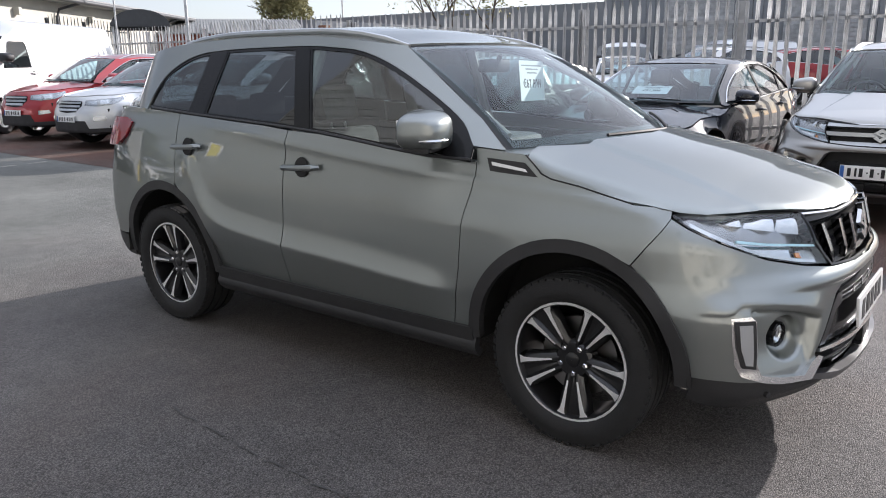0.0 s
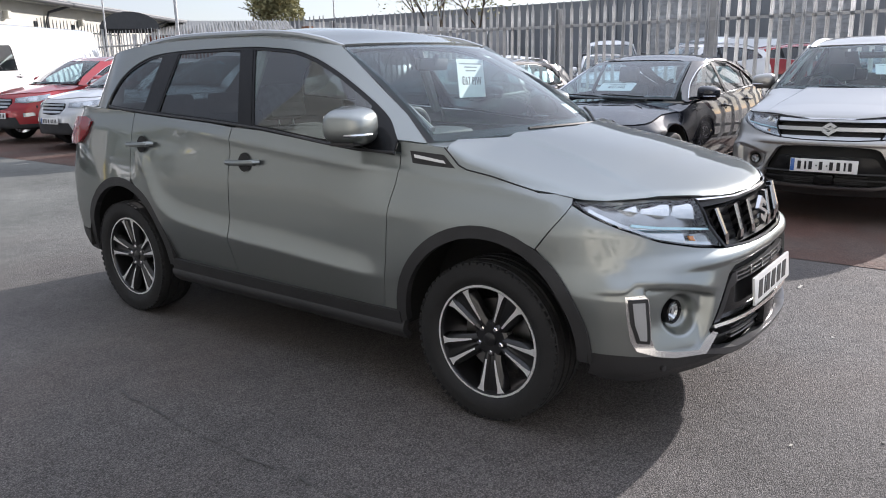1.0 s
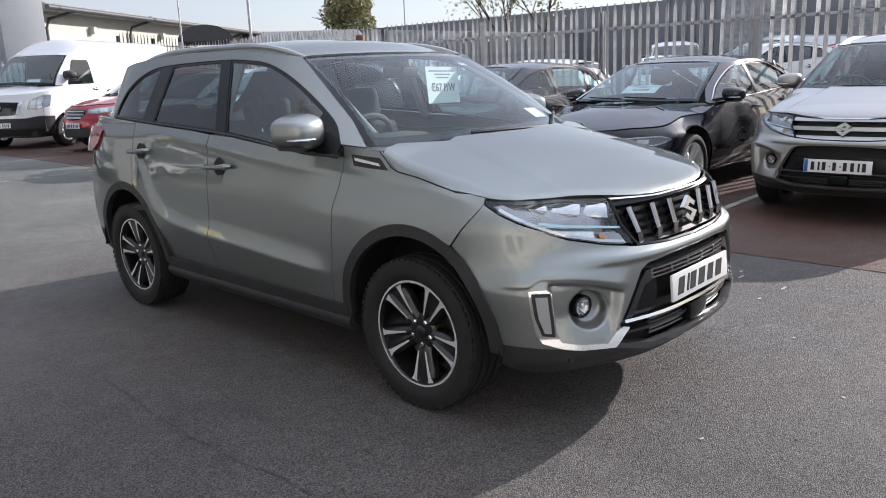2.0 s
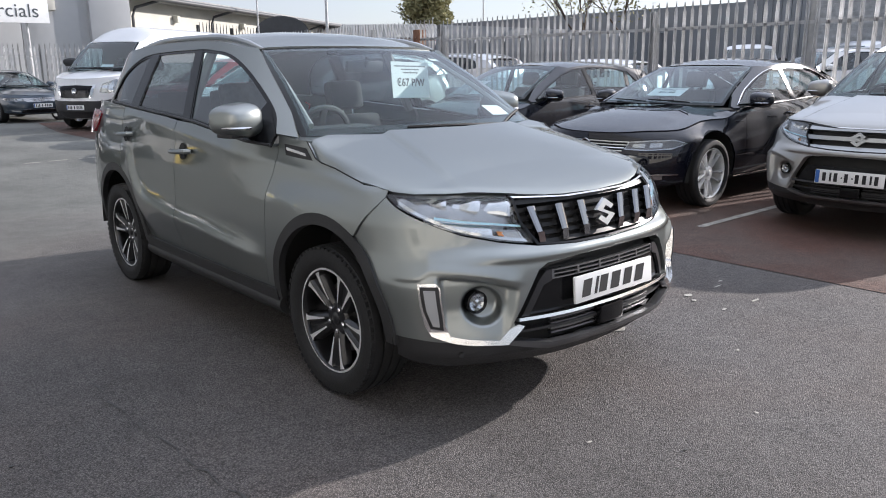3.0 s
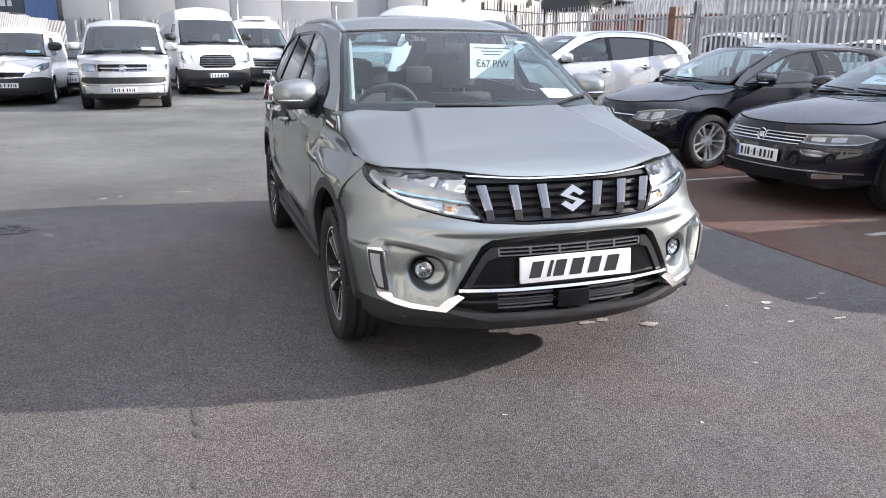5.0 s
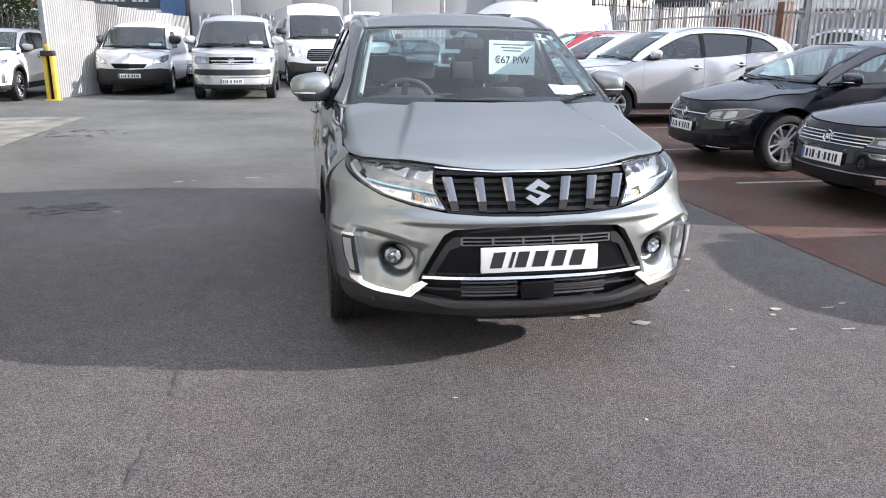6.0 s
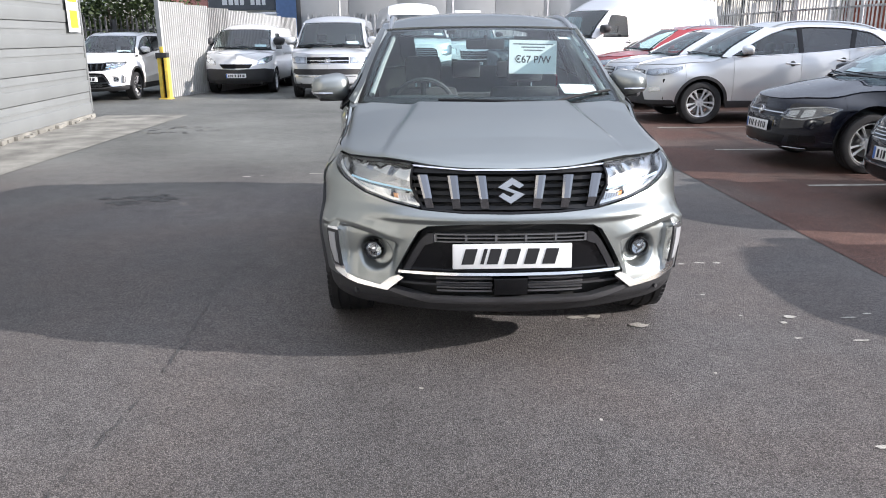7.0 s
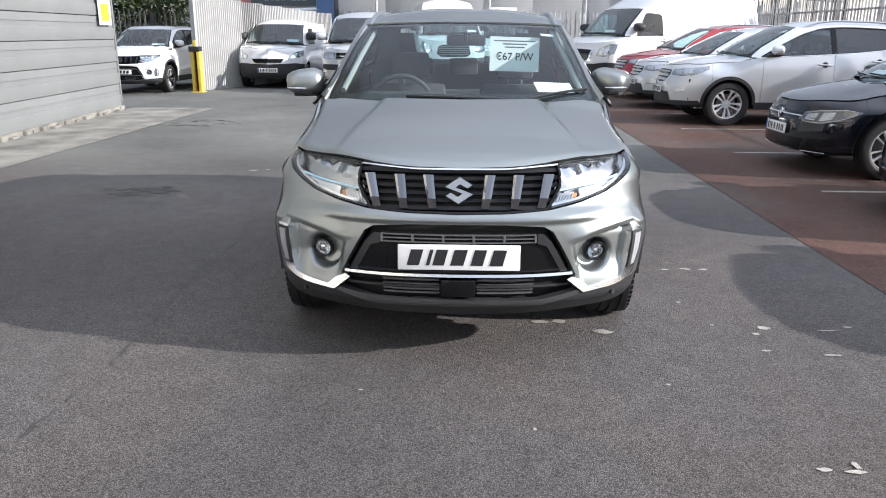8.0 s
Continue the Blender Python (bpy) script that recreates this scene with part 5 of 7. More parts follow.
rib_ = part("wall_sheet", bm, M["grey_sheet"], side_wall)
for i in range(1, 36):
    again(rib_, side_wall, pose(0.02 * (i % 2), 0.35 * i, 0.01 * (i % 3)))
boxed("wall_rail", (0.05, -0.05, 0.4), (0.12, 12.6, 0.5), M["grey_sheet"], side_wall, "", 0)
boxed("wall_panel", (0.05, 0.0, 0.0), (0.07, 12.55, 2.2), M["grey_sheet"], side_wall, "", 0)
tagged(back_wall, "grey boundary wall at the end of the neighbouring yard", "wall", kind="structure")

# ---- hoarding, guard post and warning sign ----
M["hoard"] = mat("cream_sheet_steel", (0.45, 0.45, 0.44), 0.5, 0.05, var=0.12, scale=2.0, rand=0.05)
hd = thing("hoarding", pose(-6.75, 14.2, 0, 0, 0, math.degrees(math.atan2(7.0, 2.2))), "pale corrugated steel hoarding", "fence", kind="structure")
bm = bmesh.new()
prof = [(0.0, 0.0), (0.028, 0.0), (0.044, -0.03), (0.072, -0.03), (0.088, 0.0)]
rows_ = [[bm.verts.new((x + 0.088 * k, y, z)) for k in range(12) for x, y in prof[:-1]] for z in (0.0, 2.3)]
for k in range(len(rows_[0]) - 1):
    bm.faces.new((rows_[0][k], rows_[0][k + 1], rows_[1][k + 1], rows_[1][k]))
bmesh.ops.solidify(bm, geom=bm.faces[:], thickness=0.003)
sheet_ = part("corrugated_sheet", bm, M["hoard"], hd, "", 20)
for k in range(1, 7):
    again(sheet_, hd, pose(1.05 * k, 0.004 * (k % 2), -0.04 * k))
bm = bmesh.new()
box(bm, (-0.05, -0.06, 0), (0.0, 0.06, 2.75), 0.005)
part("end_post", bm, M["hoard"], hd, "pale end post")
M["yellow"] = mat("yellow_paint", (0.82, 0.60, 0.10), 0.45, var=0.15, scale=8, bump=0.1, bump_scale=50)
M["sign_yellow"] = mat("sign_yellow", (0.85, 0.72, 0.03), 0.4, var=0.05)
gp_ = thing("guard_post", pose(-6.62, 13.75, 0, 0, 0, 0), "yellow steel guard post with a dark slot", "bollard")
for lo_, hi_ in (((-0.125, 0.0, 0), (-0.045, 0.16, 0.98)), ((0.045, -0.05, 0), (0.125, 0.16, 0.98))):
    boxed("side_plate", lo_, hi_, M["yellow"], gp_, "yellow side plate", 0.008)
boxed("back_plate", (-0.045, 0.10, 0), (0.045, 0.16, 0.98), M["shell"], gp_, "dark slot", 0)
boxed("cap", (-0.14, -0.06, 0.98), (0.13, 0.17, 1.10), M["plastic"], gp_, "black cap", 0.02)
boxed("flag_plate", (-0.04, 0.0, 1.10), (0.04, 0.04, 1.24), M["yellow"], gp_, "small yellow plate", 0.005)
boxed("foot", (-0.15, -0.08, 0), (0.15, 0.2, 0.02), M["yellow"], gp_, "yellow foot plate", 0.004)
ws_sign = tagged(boxed("warning_sign", (0.0, -0.78, 1.55), (0.012, -0.22, 2.62), M["paper"], None, "", 0.003), "white safety sign with a yellow triangle and field", "sign")
ws_sign.matrix_basis = pose(-6.57, 9.45, 0, 0, 0, 4.4)
boxed("yellow_field", (0.012, -0.68, 1.62), (0.016, -0.32, 1.92), M["sign_yellow"], ws_sign, "yellow field", 0)
bm = bmesh.new()
tri_ = [[bm.verts.new((x, y, z)) for y, z in ((-0.72, 2.06), (-0.28, 2.06), (-0.50, 2.52))] for x in (0.012, 0.016)]
bm.faces.new(tri_[1])
for k in range(3):
    bm.faces.new((tri_[0][k], tri_[0][(k + 1) % 3], tri_[1][(k + 1) % 3], tri_[1][k]))
bmesh.ops.recalc_face_normals(bm, faces=bm.faces[:])
part("yellow_triangle", bm, M["sign_yellow"], ws_sign, "yellow warning triangle")
boxed("mark", (0.016, -0.54, 2.14), (0.019, -0.46, 2.34), M["ink"], ws_sign, "black mark", 0)

# ---- plants ----
M["leaf"] = mat("leaf_green", (0.055, 0.085, 0.022), 0.7, var=0.45, scale=3.0, rand=0.2)
M["leaf_dull"] = mat("dull_leaf", (0.34, 0.32, 0.16), 0.8, var=0.4, scale=3.0)
M["bark"] = mat("bark", (0.10, 0.075, 0.055), 0.9, var=0.3, scale=10, bump=0.5, bump_scale=40)


def leaf_crown(name, parent, centre, radii, count, size, material, label, seed):
    rnd = random.Random(seed)
    vs, fs = [], []
    lobes = [(Vector((rnd.uniform(-0.6, 0.6) * radii[0], rnd.uniform(-0.6, 0.6) * radii[1], rnd.uniform(-0.5, 0.6) * radii[2])), rnd.uniform(0.35, 0.6)) for k in range(14)]
    for i in range(count):
        c, k = rnd.choice(lobes)
        d = Vector((rnd.gauss(0, 1), rnd.gauss(0, 1), rnd.gauss(0, 1))).normalized() * (rnd.random() ** 0.4)
        p = Vector(centre) + c + Vector((d.x * radii[0], d.y * radii[1], d.z * radii[2])) * k
        a = Vector((rnd.gauss(0, 1), rnd.gauss(0, 1), rnd.gauss(0, 0.6))).normalized()
        b = a.cross(Vector((rnd.gauss(0, 1), rnd.gauss(0, 1), rnd.gauss(0, 1)))).normalized()
        s_ = size * rnd.uniform(0.6, 1.4)
        n0 = len(vs)
        vs += [p - a * s_, p + b * s_ * 0.5, p + a * s_, p - b * s_ * 0.5]
        fs.append((n0, n0 + 1, n0 + 2, n0 + 3))
    me = bpy.data.meshes.new(name)
    me.from_pydata(vs, [], fs)
    me.materials.append(material)
    o_ = new(name, me)
    o_.parent = parent
    o_["label"] = label
    o_["kind"] = "stuff"
    return o_


def branches(bm, p, d, length, r, depth, rnd):
    q = p + d * length
    tube(bm, [p, (p + q) / 2 + Vector((rnd.uniform(-1, 1), rnd.uniform(-1, 1), 0)) * length * 0.05, q], [r, r * 0.85, r * 0.65], 5 if depth > 1 else 3, False)
    if depth == 0:
        return
    for k in range(3 if depth > 1 else 4):
        e = (d + Vector((rnd.uniform(-1, 1), rnd.uniform(-1, 1), rnd.uniform(-0.2, 0.6))) * 0.75).normalized()
        branches(bm, p + (q - p) * rnd.uniform(0.55, 1.0), e, length * rnd.uniform(0.6, 0.8), r * 0.6, depth - 1, rnd)


def tree(at, h, seed, leaves, crown, label, material, size=0.12):
    t_ = thing("tree", at, label, "tree", "trees")
    bm = bmesh.new()
    rnd = random.Random(seed)
    branches(bm, Vector((0, 0, 0)), Vector((0.03, 0.02, 1)).normalized(), h * 0.40, h * (0.018 if leaves > 2000 else 0.010), 3 if leaves > 2000 else 5, rnd)
    part("trunk", bm, M["bark"], t_, "brown trunk with limbs")
    if leaves:
        leaf_crown("crown", t_, (0, 0, h * 0.68), crown, leaves, size, material, "small dense leaves", seed)
    return t_


tree(pose(37.5, 44.0, 0), 8.6, 3, 5200, (2.3, 2.3, 2.4), "dull green autumn tree beyond the fence", M["leaf_dull"], 0.16)
tree(pose(33.0, 24.5, 0), 9.5, 8, 700, (3.0, 3.0, 2.5), "nearly bare tree beyond the fence", M["leaf_dull"], 0.10)
tree(pose(38.0, 30.0, 0), 9.5, 12, 500, (3.0, 3.0, 2.5), "bare tree with thin twigs", M["leaf_dull"], 0.10)
tree(pose(31.0, 20.5, 0), 8.0, 21, 900, (2.6, 2.6, 2.2), "nearly bare tree with a few yellow leaves", M["leaf_dull"], 0.10)
hedge = thing("hedge", pose(-10.5, 21.5, 0), "tall dense green hedge behind the fence", "hedge")
bm = bmesh.new()
branches(bm, Vector((0, 0, 0)), Vector((0, 0, 1)), 1.2, 0.08, 3, random.Random(5))
part("stem", bm, M["bark"], hedge)
leaf_crown("foliage", hedge, (0, 0, 1.9), (3.2, 1.2, 1.8), 9000, 0.075, M["leaf"], "dense small green leaves", 7)

# ---- far backdrop of neighbouring roofs ----
far_b = thing("far_building", pose(-9.0, 36.0, 0), "far shop building with pale and red panels", "building", kind="structure")
boxed("wall", (-7.5, 0, 0), (1.2, 8, 4.5), M["render_cream"], far_b, "pale wall", 0)
boxed("red_panel", (-4.8, -0.06, 2.72), (-2.30, 0.0, 4.0), mat("faded_red_panel", (0.45, 0.20, 0.17), 0.7), far_b, "faded red panel", 0)
board = boxed("sign_panel", (-2.25, -0.10, 2.80), (1.15, 0.0, 3.75), mat("dark_sign_panel", (0.10, 0.11, 0.12), 0.6), far_b, "dark grey sign panel with pale bars", 0)
for x0, x1 in ((-1.55, -1.30), (-1.22, -1.0), (-0.92, -0.72), (-0.64, -0.44), (-0.1, 0.1), (0.18, 0.4), (0.48, 0.66)):
    boxed("letter_bar", (x0, -0.12, 3.05), (x1, -0.10, 3.30), M["paper"], board, "", 0)
bm = bmesh.new()
tube(bm, [(-5.0, -0.5, 2.55), (-2.3, -0.6, 2.66), (0.0, -0.6, 2.52), (1.4, -0.5, 2.60)], [0.10, 0.14, 0.12, 0.10], 8)
part("awning_roll", bm, M["paper"], far_b, "white rolled awning under the sign")
far_k = thing("far_building", pose(-7.72, 35.4, 0), "far building with blue panels", "building", kind="structure")
boxed("wall", (0, 0, 0), (2.4, 8, 3.7), mat("pale_blue_panel", (0.16, 0.26, 0.48), 0.6), far_k, "blue wall", 0)

# ---- marks on the ground ----
def fleck(bm, x, y, w, d, seed):
    rnd = random.Random(seed)
    n = 9
    bm.faces.new([bm.verts.new((x + w * math.cos(2 * math.pi * k / n) * rnd.uniform(0.55, 1.1), y + d * math.sin(2 * math.pi * k / n) * rnd.uniform(0.55, 1.1), 0.0045)) for k in range(n)])


bm = bmesh.new()
for i, (x, y, w, d) in enumerate(((0.42, -1.49, 0.05, 0.028), (0.52, -1.48, 0.05, 0.03), (0.72, -1.61, 0.055, 0.035), (1.3, -0.55, 0.03, 0.02), (1.43, -0.53, 0.045, 0.018), (1.54, -0.54, 0.03, 0.02), (1.55, -1.53, 0.04, 0.025), (1.48, -1.61, 0.025, 0.02), (1.46, -1.82, 0.03, 0.012), (1.27, -2.84, 0.035, 0.018), (1.37, -2.85, 0.05, 0.014), (1.39, -2.81, 0.014, 0.03), (1.22, -1.16, 0.018, 0.012), (2.03, 2.03, 0.07, 0.02), (1.75, -1.86, 0.06, 0.012), (-0.4, -2.3, 0.012, 0.008), (0.3, -2.6, 0.01, 0.01), (0.9, -2.2, 0.012, 0.009), (-2.26, 2.86, 0.07, 0.02), (-2.12, 2.92, 0.03, 0.015), (-1.55, 3.0, 0.09, 0.02), (-1.3, 3.05, 0.03, 0.012), (1.86, -1.55, 0.05, 0.010), (1.98, -1.50, 0.03, 0.012), (1.30, -1.50, 0.012, 0.010))):
    fleck(bm, x, y, w, d, i)
tagged(part("paint_fleck", bm, M["line"]), "worn pale paint flecks on the asphalt", "paint mark", kind="stuff")
for i, y in enumerate((-0.5, 2.02, 4.47, 6.95, 9.4)):
    b = fill([(3.42, y - 0.035), (7.9, y - 0.035), (7.9, y + 0.035), (3.42, y + 0.035)], 0.5, 0.1)
    for v in b.verts:
        v.co.z = 0.0085
    tagged(part("bay_line", b, M["line"]), "worn pale parking bay line", "road marking", "bay lines", "structure")
for (x0, y0), (x1, y1) in (((-3.6, 13.55), (-1.2, 13.7)), ((-1.0, 15.3), (1.4, 14.9)), ((0.3, 9.2), (2.3, 9.4))):
    d = Vector((x1 - x0, y1 - y0)).normalized()
    n_ = Vector((-d.y, d.x)) * 0.05
    b = bmesh.new()
    rl = random.Random(round(10 * y0))
    t = 0.0
    while t < 0.97:
        e_ = min(1.0, t + rl.uniform(0.05, 0.22))
        w_ = rl.uniform(0.35, 0.75)
        b.faces.new([b.verts.new((x0 + (x1 - x0) * q + s_ * n_.x * w_, y0 + (y1 - y0) * q + s_ * n_.y * w_, 0.0045)) for q, s_ in ((t, -1), (e_, -1), (e_, 1), (t, 1))])
        t = e_ + rl.uniform(0.01, 0.09)
    tagged(part("bay_line", b, M["line"]), "worn pale marking line on asphalt", "road marking", "bay lines", "structure")
M["tar"] = mat("dark_tar", (0.062, 0.060, 0.057), 0.7, var=0.3, scale=12, bump=0.4, bump_scale=80)
bm = bmesh.new()
rnd = random.Random(4)
pts = [(-1.55, -4.6)]
while pts[-1][1] < 0.2:
    pts.append((-1.59 + 0.04 * math.sin(pts[-1][1] * 2.3) + rnd.uniform(-0.012, 0.012), pts[-1][1] + rnd.uniform(0.03, 0.07)))
for (x0, y0), (x1, y1) in zip(pts, pts[1:]):
    if rnd.random() < 0.8:
        w = rnd.uniform(0.001, 0.0055)
        bm.faces.new([bm.verts.new(q) for q in ((x0 - w, y0, 0.0042), (x0 + w, y0, 0.0042), (x1 + w, y1, 0.0042), (x1 - w, y1, 0.0042))])
for k in range(46):
    t = rnd.uniform(0, 2 * math.pi)
    rr_ = rnd.choice((0.3, 0.42, 0.5)) * rnd.uniform(0.9, 1.1)
    fleck(bm, -4.35 + rr_ * 1.3 * math.cos(t), 7.2 + rr_ * math.sin(t), rnd.uniform(0.02, 0.07), rnd.uniform(0.015, 0.05), 400 + k)
for k in range(60):
    fleck(bm, rnd.uniform(-3.2, 2.4), rnd.uniform(-4.2, 0.5), rnd.uniform(0.004, 0.016), rnd.uniform(0.004, 0.012), 100 + k)
M["oily"] = asphalt("oily_asphalt", (0.112, 0.110, 0.105), (0.098, 0.094, 0.089), 0.6)
bs = bmesh.new()
for k in range(26):
    fleck(bs, -2.98 + rnd.gauss(0, 0.16), 1.70 + rnd.gauss(0, 0.09), rnd.uniform(0.03, 0.12), rnd.uniform(0.02, 0.07), 700 + k)
for i, v in enumerate(bs.verts):
    v.co.z = 0.0035 + 0.00005 * (i // 9)
tagged(part("oil_stain", bs, M["oily"]), "dark oily stain soaked into the asphalt", "stain", kind="stuff")
tagged(part("ground_crack", bm, M["tar"]), "dark crack and tar spots in the asphalt", "crack", kind="stuff")


# ---- the parked vehicles ----
def suv(half=0.874):
    return Shape(-2.09, 2.085, half, -1.25, 1.25, 0.329,
                 [(-2.09, 0.855), (-2.0, 0.882), (-1.95, 0.903), (-1.85, 0.938), (-1.6, 0.988), (-1.3, 1.02), (-1.0, 1.04), (-0.8, 1.05)], -0.90,
                 ((-0.925, 1.09, 0.732), (-0.27, 1.500, 0.586)),
                 [(-0.40, 1.515), (-0.3, 1.535), (0.0, 1.578), (0.3, 1.60), (0.8, 1.603), (1.3, 1.58), (1.7, 1.54), (1.9, 1.5)], 0.058,
                 [(-0.95, 1.045), (-0.8, 1.045), (0.12, 1.117), (0.9, 1.155), (1.41, 1.182), (2.1, 1.2)], 1.5,
                 [(1.93, 1.18), (1.80, 1.32), (1.68, 1.44)], chin=0.045, tuck=0.28, tumble=0.44, bow=0.10,
                 shoulder=[(-2.1, 0.12), (-1.6, 0.105), (-1.3, 0.09), (-1.08, 0.075), (-0.86, 0.06), (-0.76, 0.05), (-0.6, 0.012), (-0.45, 0.0)],
                 lift=[(-1.68, 0.0), (-1.5, 0.018), (-1.3, 0.040), (-1.15, 0.060), (-1.0, 0.080), (-0.8, 0.085)])


DLO_SUV = [tuple(p) for p in curve2([(1.47, 1.185), (1.44, 1.265), (1.35, 1.372), (1.16, 1.458), (0.9, 1.488), (0.35, 1.497), (0.12, 1.488), (-0.10, 1.462), (-0.345, 1.374), (-0.665, 1.205), (-0.785, 1.098)], 50)] + [(-0.797, 1.05)]
SUV_O = dict(low=0.30, arch=0.44, gaps=[-1.53, -0.785, 0.24, 1.02], dlo=DLO_SUV, posts=[0.155, 0.985], slants=[-0.42, 0.12], post_w=[0.042, 0.062], cladding=0.045,
             handles=[(0.12, 0.957), (1.0, 1.0)], track=0.775, rim=0.226, spokes=(5, 0.22, 0.235), dark_rim=True, mirror=(-0.64, 1.155, None), rails=(-0.28, 1.33, 0.572, 0.014, "satin"),
             plate=(-2.105, 0.52))


def suv_flank(car, sh, sx, outline, paint_mat, R, cz):
    """Bumper half, wing, doors and quarter of the compact sport utility car."""
    P, sf, sr, Y = sh.P, sh.sy(sh.ax_f), sh.sy(sh.ax_r), sh.sy
    low = 0.335
    B = lambda x, y, z: (sh.at(x, y, z), z)
    ridge = [(-1.58, 0.898), (-1.22, 0.940), (-0.81, 0.968), (-0.44, 1.003), (-0.11, 1.030), (0.67, 1.100), (1.5, 1.15)]
    crease = [(-0.85, 0.512), (-0.71, 0.522), (-0.44, 0.538), (-0.10, 0.560), (0.28, 0.578), (0.48, 0.594), (0.68, 0.616), (0.77, 0.641), (0.84, 0.682), (0.90, 0.756), (0.96, 0.855), (1.05, 0.95)]

    def side(a, b):
        y = float(np.interp(a, sh.s, sh.ly))
        zc = lerp(crease, y)
        w = sm((y + 0.83) / 0.25) * sm((1.10 - y) / 0.25)
        t = max(0.0, 1 - max(0.0, b - zc) / 0.11)
        d = (0.024 * t * t - 0.15 * max(0.0, math.hypot(max(0.0, zc - b), 0.004) - 0.004)) * w + 0.003 * w
        d += 0.014 * sm((y - 0.75) / 0.35) * sm((1.0 - b) / 0.3) * sm((1.8 - y) / 0.3)
        d += 0.012 * sm((-0.85 - y) / 0.25) * sm((0.95 - b) / 0.25) * sm((y + 1.75) / 0.2)
        zs = lerp(ridge, y)
        q = math.hypot(b - zs, 0.004)
        d += 0.018 * math.exp(-q / 0.045) * sm((y + 1.62) / 0.12) * sm((1.2 - y) / 0.9)
        return d
    skin = lambda a, b: P(sx * a, b, side(a, b))
    gapF = [(-0.722, low), (-0.745, 0.45), (-0.768, 0.62), (-0.777, 0.79), (-0.80, 0.95), (-0.806, 0.985), (-0.799, 1.043)]
    gapB = [(0.262, low), (0.262, 0.6), (0.255, 0.85), (0.248, 0.94), (0.236, 0.99), (0.233, 1.118)]
    gapR = [(1.125, 0.80), (1.125, 1.0), (1.11, 1.165)]
    S = lambda pts: [(Y(y), z) for y, z in pts]
    belt = lambda y0, y1: [(Y(float(y)), lerp(sh.belt, y)) for y in np.linspace(y0, y1, 6)[1:-1]]
    d = shrink(S(gapF) + belt(-0.799, 0.233) + list(reversed(S(gapB))), 0.0025)
    panel("front_door", d, skin, paint_mat, car, 0.03, 0.011, 0.016, sharp=70.0)
    rear = S(gapB) + belt(0.233, 1.11) + list(reversed(S(gapR)))
    aa = math.degrees(math.atan2(0.80 - cz, -0.125))
    a1 = 180 - math.degrees(math.asin((low - cz) / R))
    rear += arc(sr, cz, R, aa, a1, 12)[1:]
    panel("rear_door", shrink(rear, 0.0025), skin, paint_mat, car, 0.03, 0.011, 0.016, sharp=70.0)
    q = S(gapR) + belt(1.11, 1.96) + [p for p in reversed(outline) if p[0] > Y(1.99) and p[1] > 0.9] + [(sh.total, 0.45), (Y(1.78), 0.43)] + arc(sr, cz, R, 12, aa, 12)
    panel("rear_quarter", shrink(q, 0.0025), skin, paint_mat, car, 0.05, 0.03, 0.016)
    # wing
    tops = [(a, b + sh.rise(a)) for a, b in outline if Y(-1.55) < a < Y(-1.10) and b > 0.86] + [(Y(-1.08), 1.008), (Y(-1.04), 1.044), (Y(-1.006), 1.072), (Y(-0.9), 1.083), (Y(-0.79), 1.092)]
    tops.sort(key=lambda p: p[0])
    wing = S(gapF) + list(reversed(tops)) + [B(0.747, -1.567, 0.93), B(0.757, -1.57, 0.898), (sf - 0.234, 0.741)] + arc(sf, cz, R, 121.6, math.degrees(math.asin((low - cz) / R)), 16)[1:]
    panel("front_wing", shrink(wing, 0.0012), skin, paint_mat, car, 0.03, 0.011, 0.016, sharp=70.0)
    # dark bead added on the wing edge, drawing the shaded bonnet gap
    bm = bmesh.new()
    tube(bm, [P(sx * a, b + 0.0015, side(a, b) - 0.0005) for a, b in tops if a < Y(-0.99)], 0.0032, 6)
    part("bonnet_seal", bm, M["shell"], car, "dark line standing in for shade in the bonnet gap")
    # bumper half
    brow = lambda a: lerp([(0.0, 0.545), (0.48, 0.568), (0.63, 0.605), (0.74, 0.623), (0.82, 0.627), (0.87, 0.603), (0.95, 0.60)], a)
    c = (0.638, 0.500)

    def nose(a, b):
        d = 0.0
        w = sm((a - 0.50 - (0.50 - b) * 0.25) / 0.05) * sm((0.805 - a) / 0.022)
        d -= 0.040 * sm((brow(a) - b) / 0.019) * sm((b - 0.345) / 0.16) * w
        r_ = math.hypot((a - c[0]) / 0.092, (b - c[1]) / 0.080)
        d -= 0.046 * sm((1.0 - r_) / 0.30) * w
        d += 0.012 * sm((b - 0.655) / 0.02) * sm((0.72 - b) / 0.03) * sm((0.75 - a) / 0.3)
        d += 0.010 * sm((b - brow(a)) / 0.02) * sm((brow(a) + 0.09 - b) / 0.08) * sm((a - 0.45) / 0.1) * sm((1.0 - a) / 0.1)
        return d
    half = [(0.0, 0.700), (0.2, 0.703), B(0.385, -1.985, 0.713), B(0.52, -1.93, 0.735), B(0.64, -1.85, 0.766), B(0.72, -1.76, 0.81), B(0.765, -1.63, 0.868), B(0.757, -1.571, 0.8965), (sf - 0.2355, 0.7395)]
    half += arc(sf, cz, R, 122, 176, 10)[1:] + [B(0.86, -1.70, 0.382), B(0.815, -1.80, 0.380), (0.70, 0.362), (0.56, 0.350), B(0.485, -1.972, 0.40), B(0.498, -1.975, 0.43), B(0.40, -2.02, 0.625), B(0.36, -2.03, 0.648), (0.2, 0.658), (0.0, 0.660)]
    panel("front_bumper", half, lambda a, b: P(sx * a, b, nose(a, b)), paint_mat, car, 0.0065, 0.0065, 0.045, sharp=75.0)
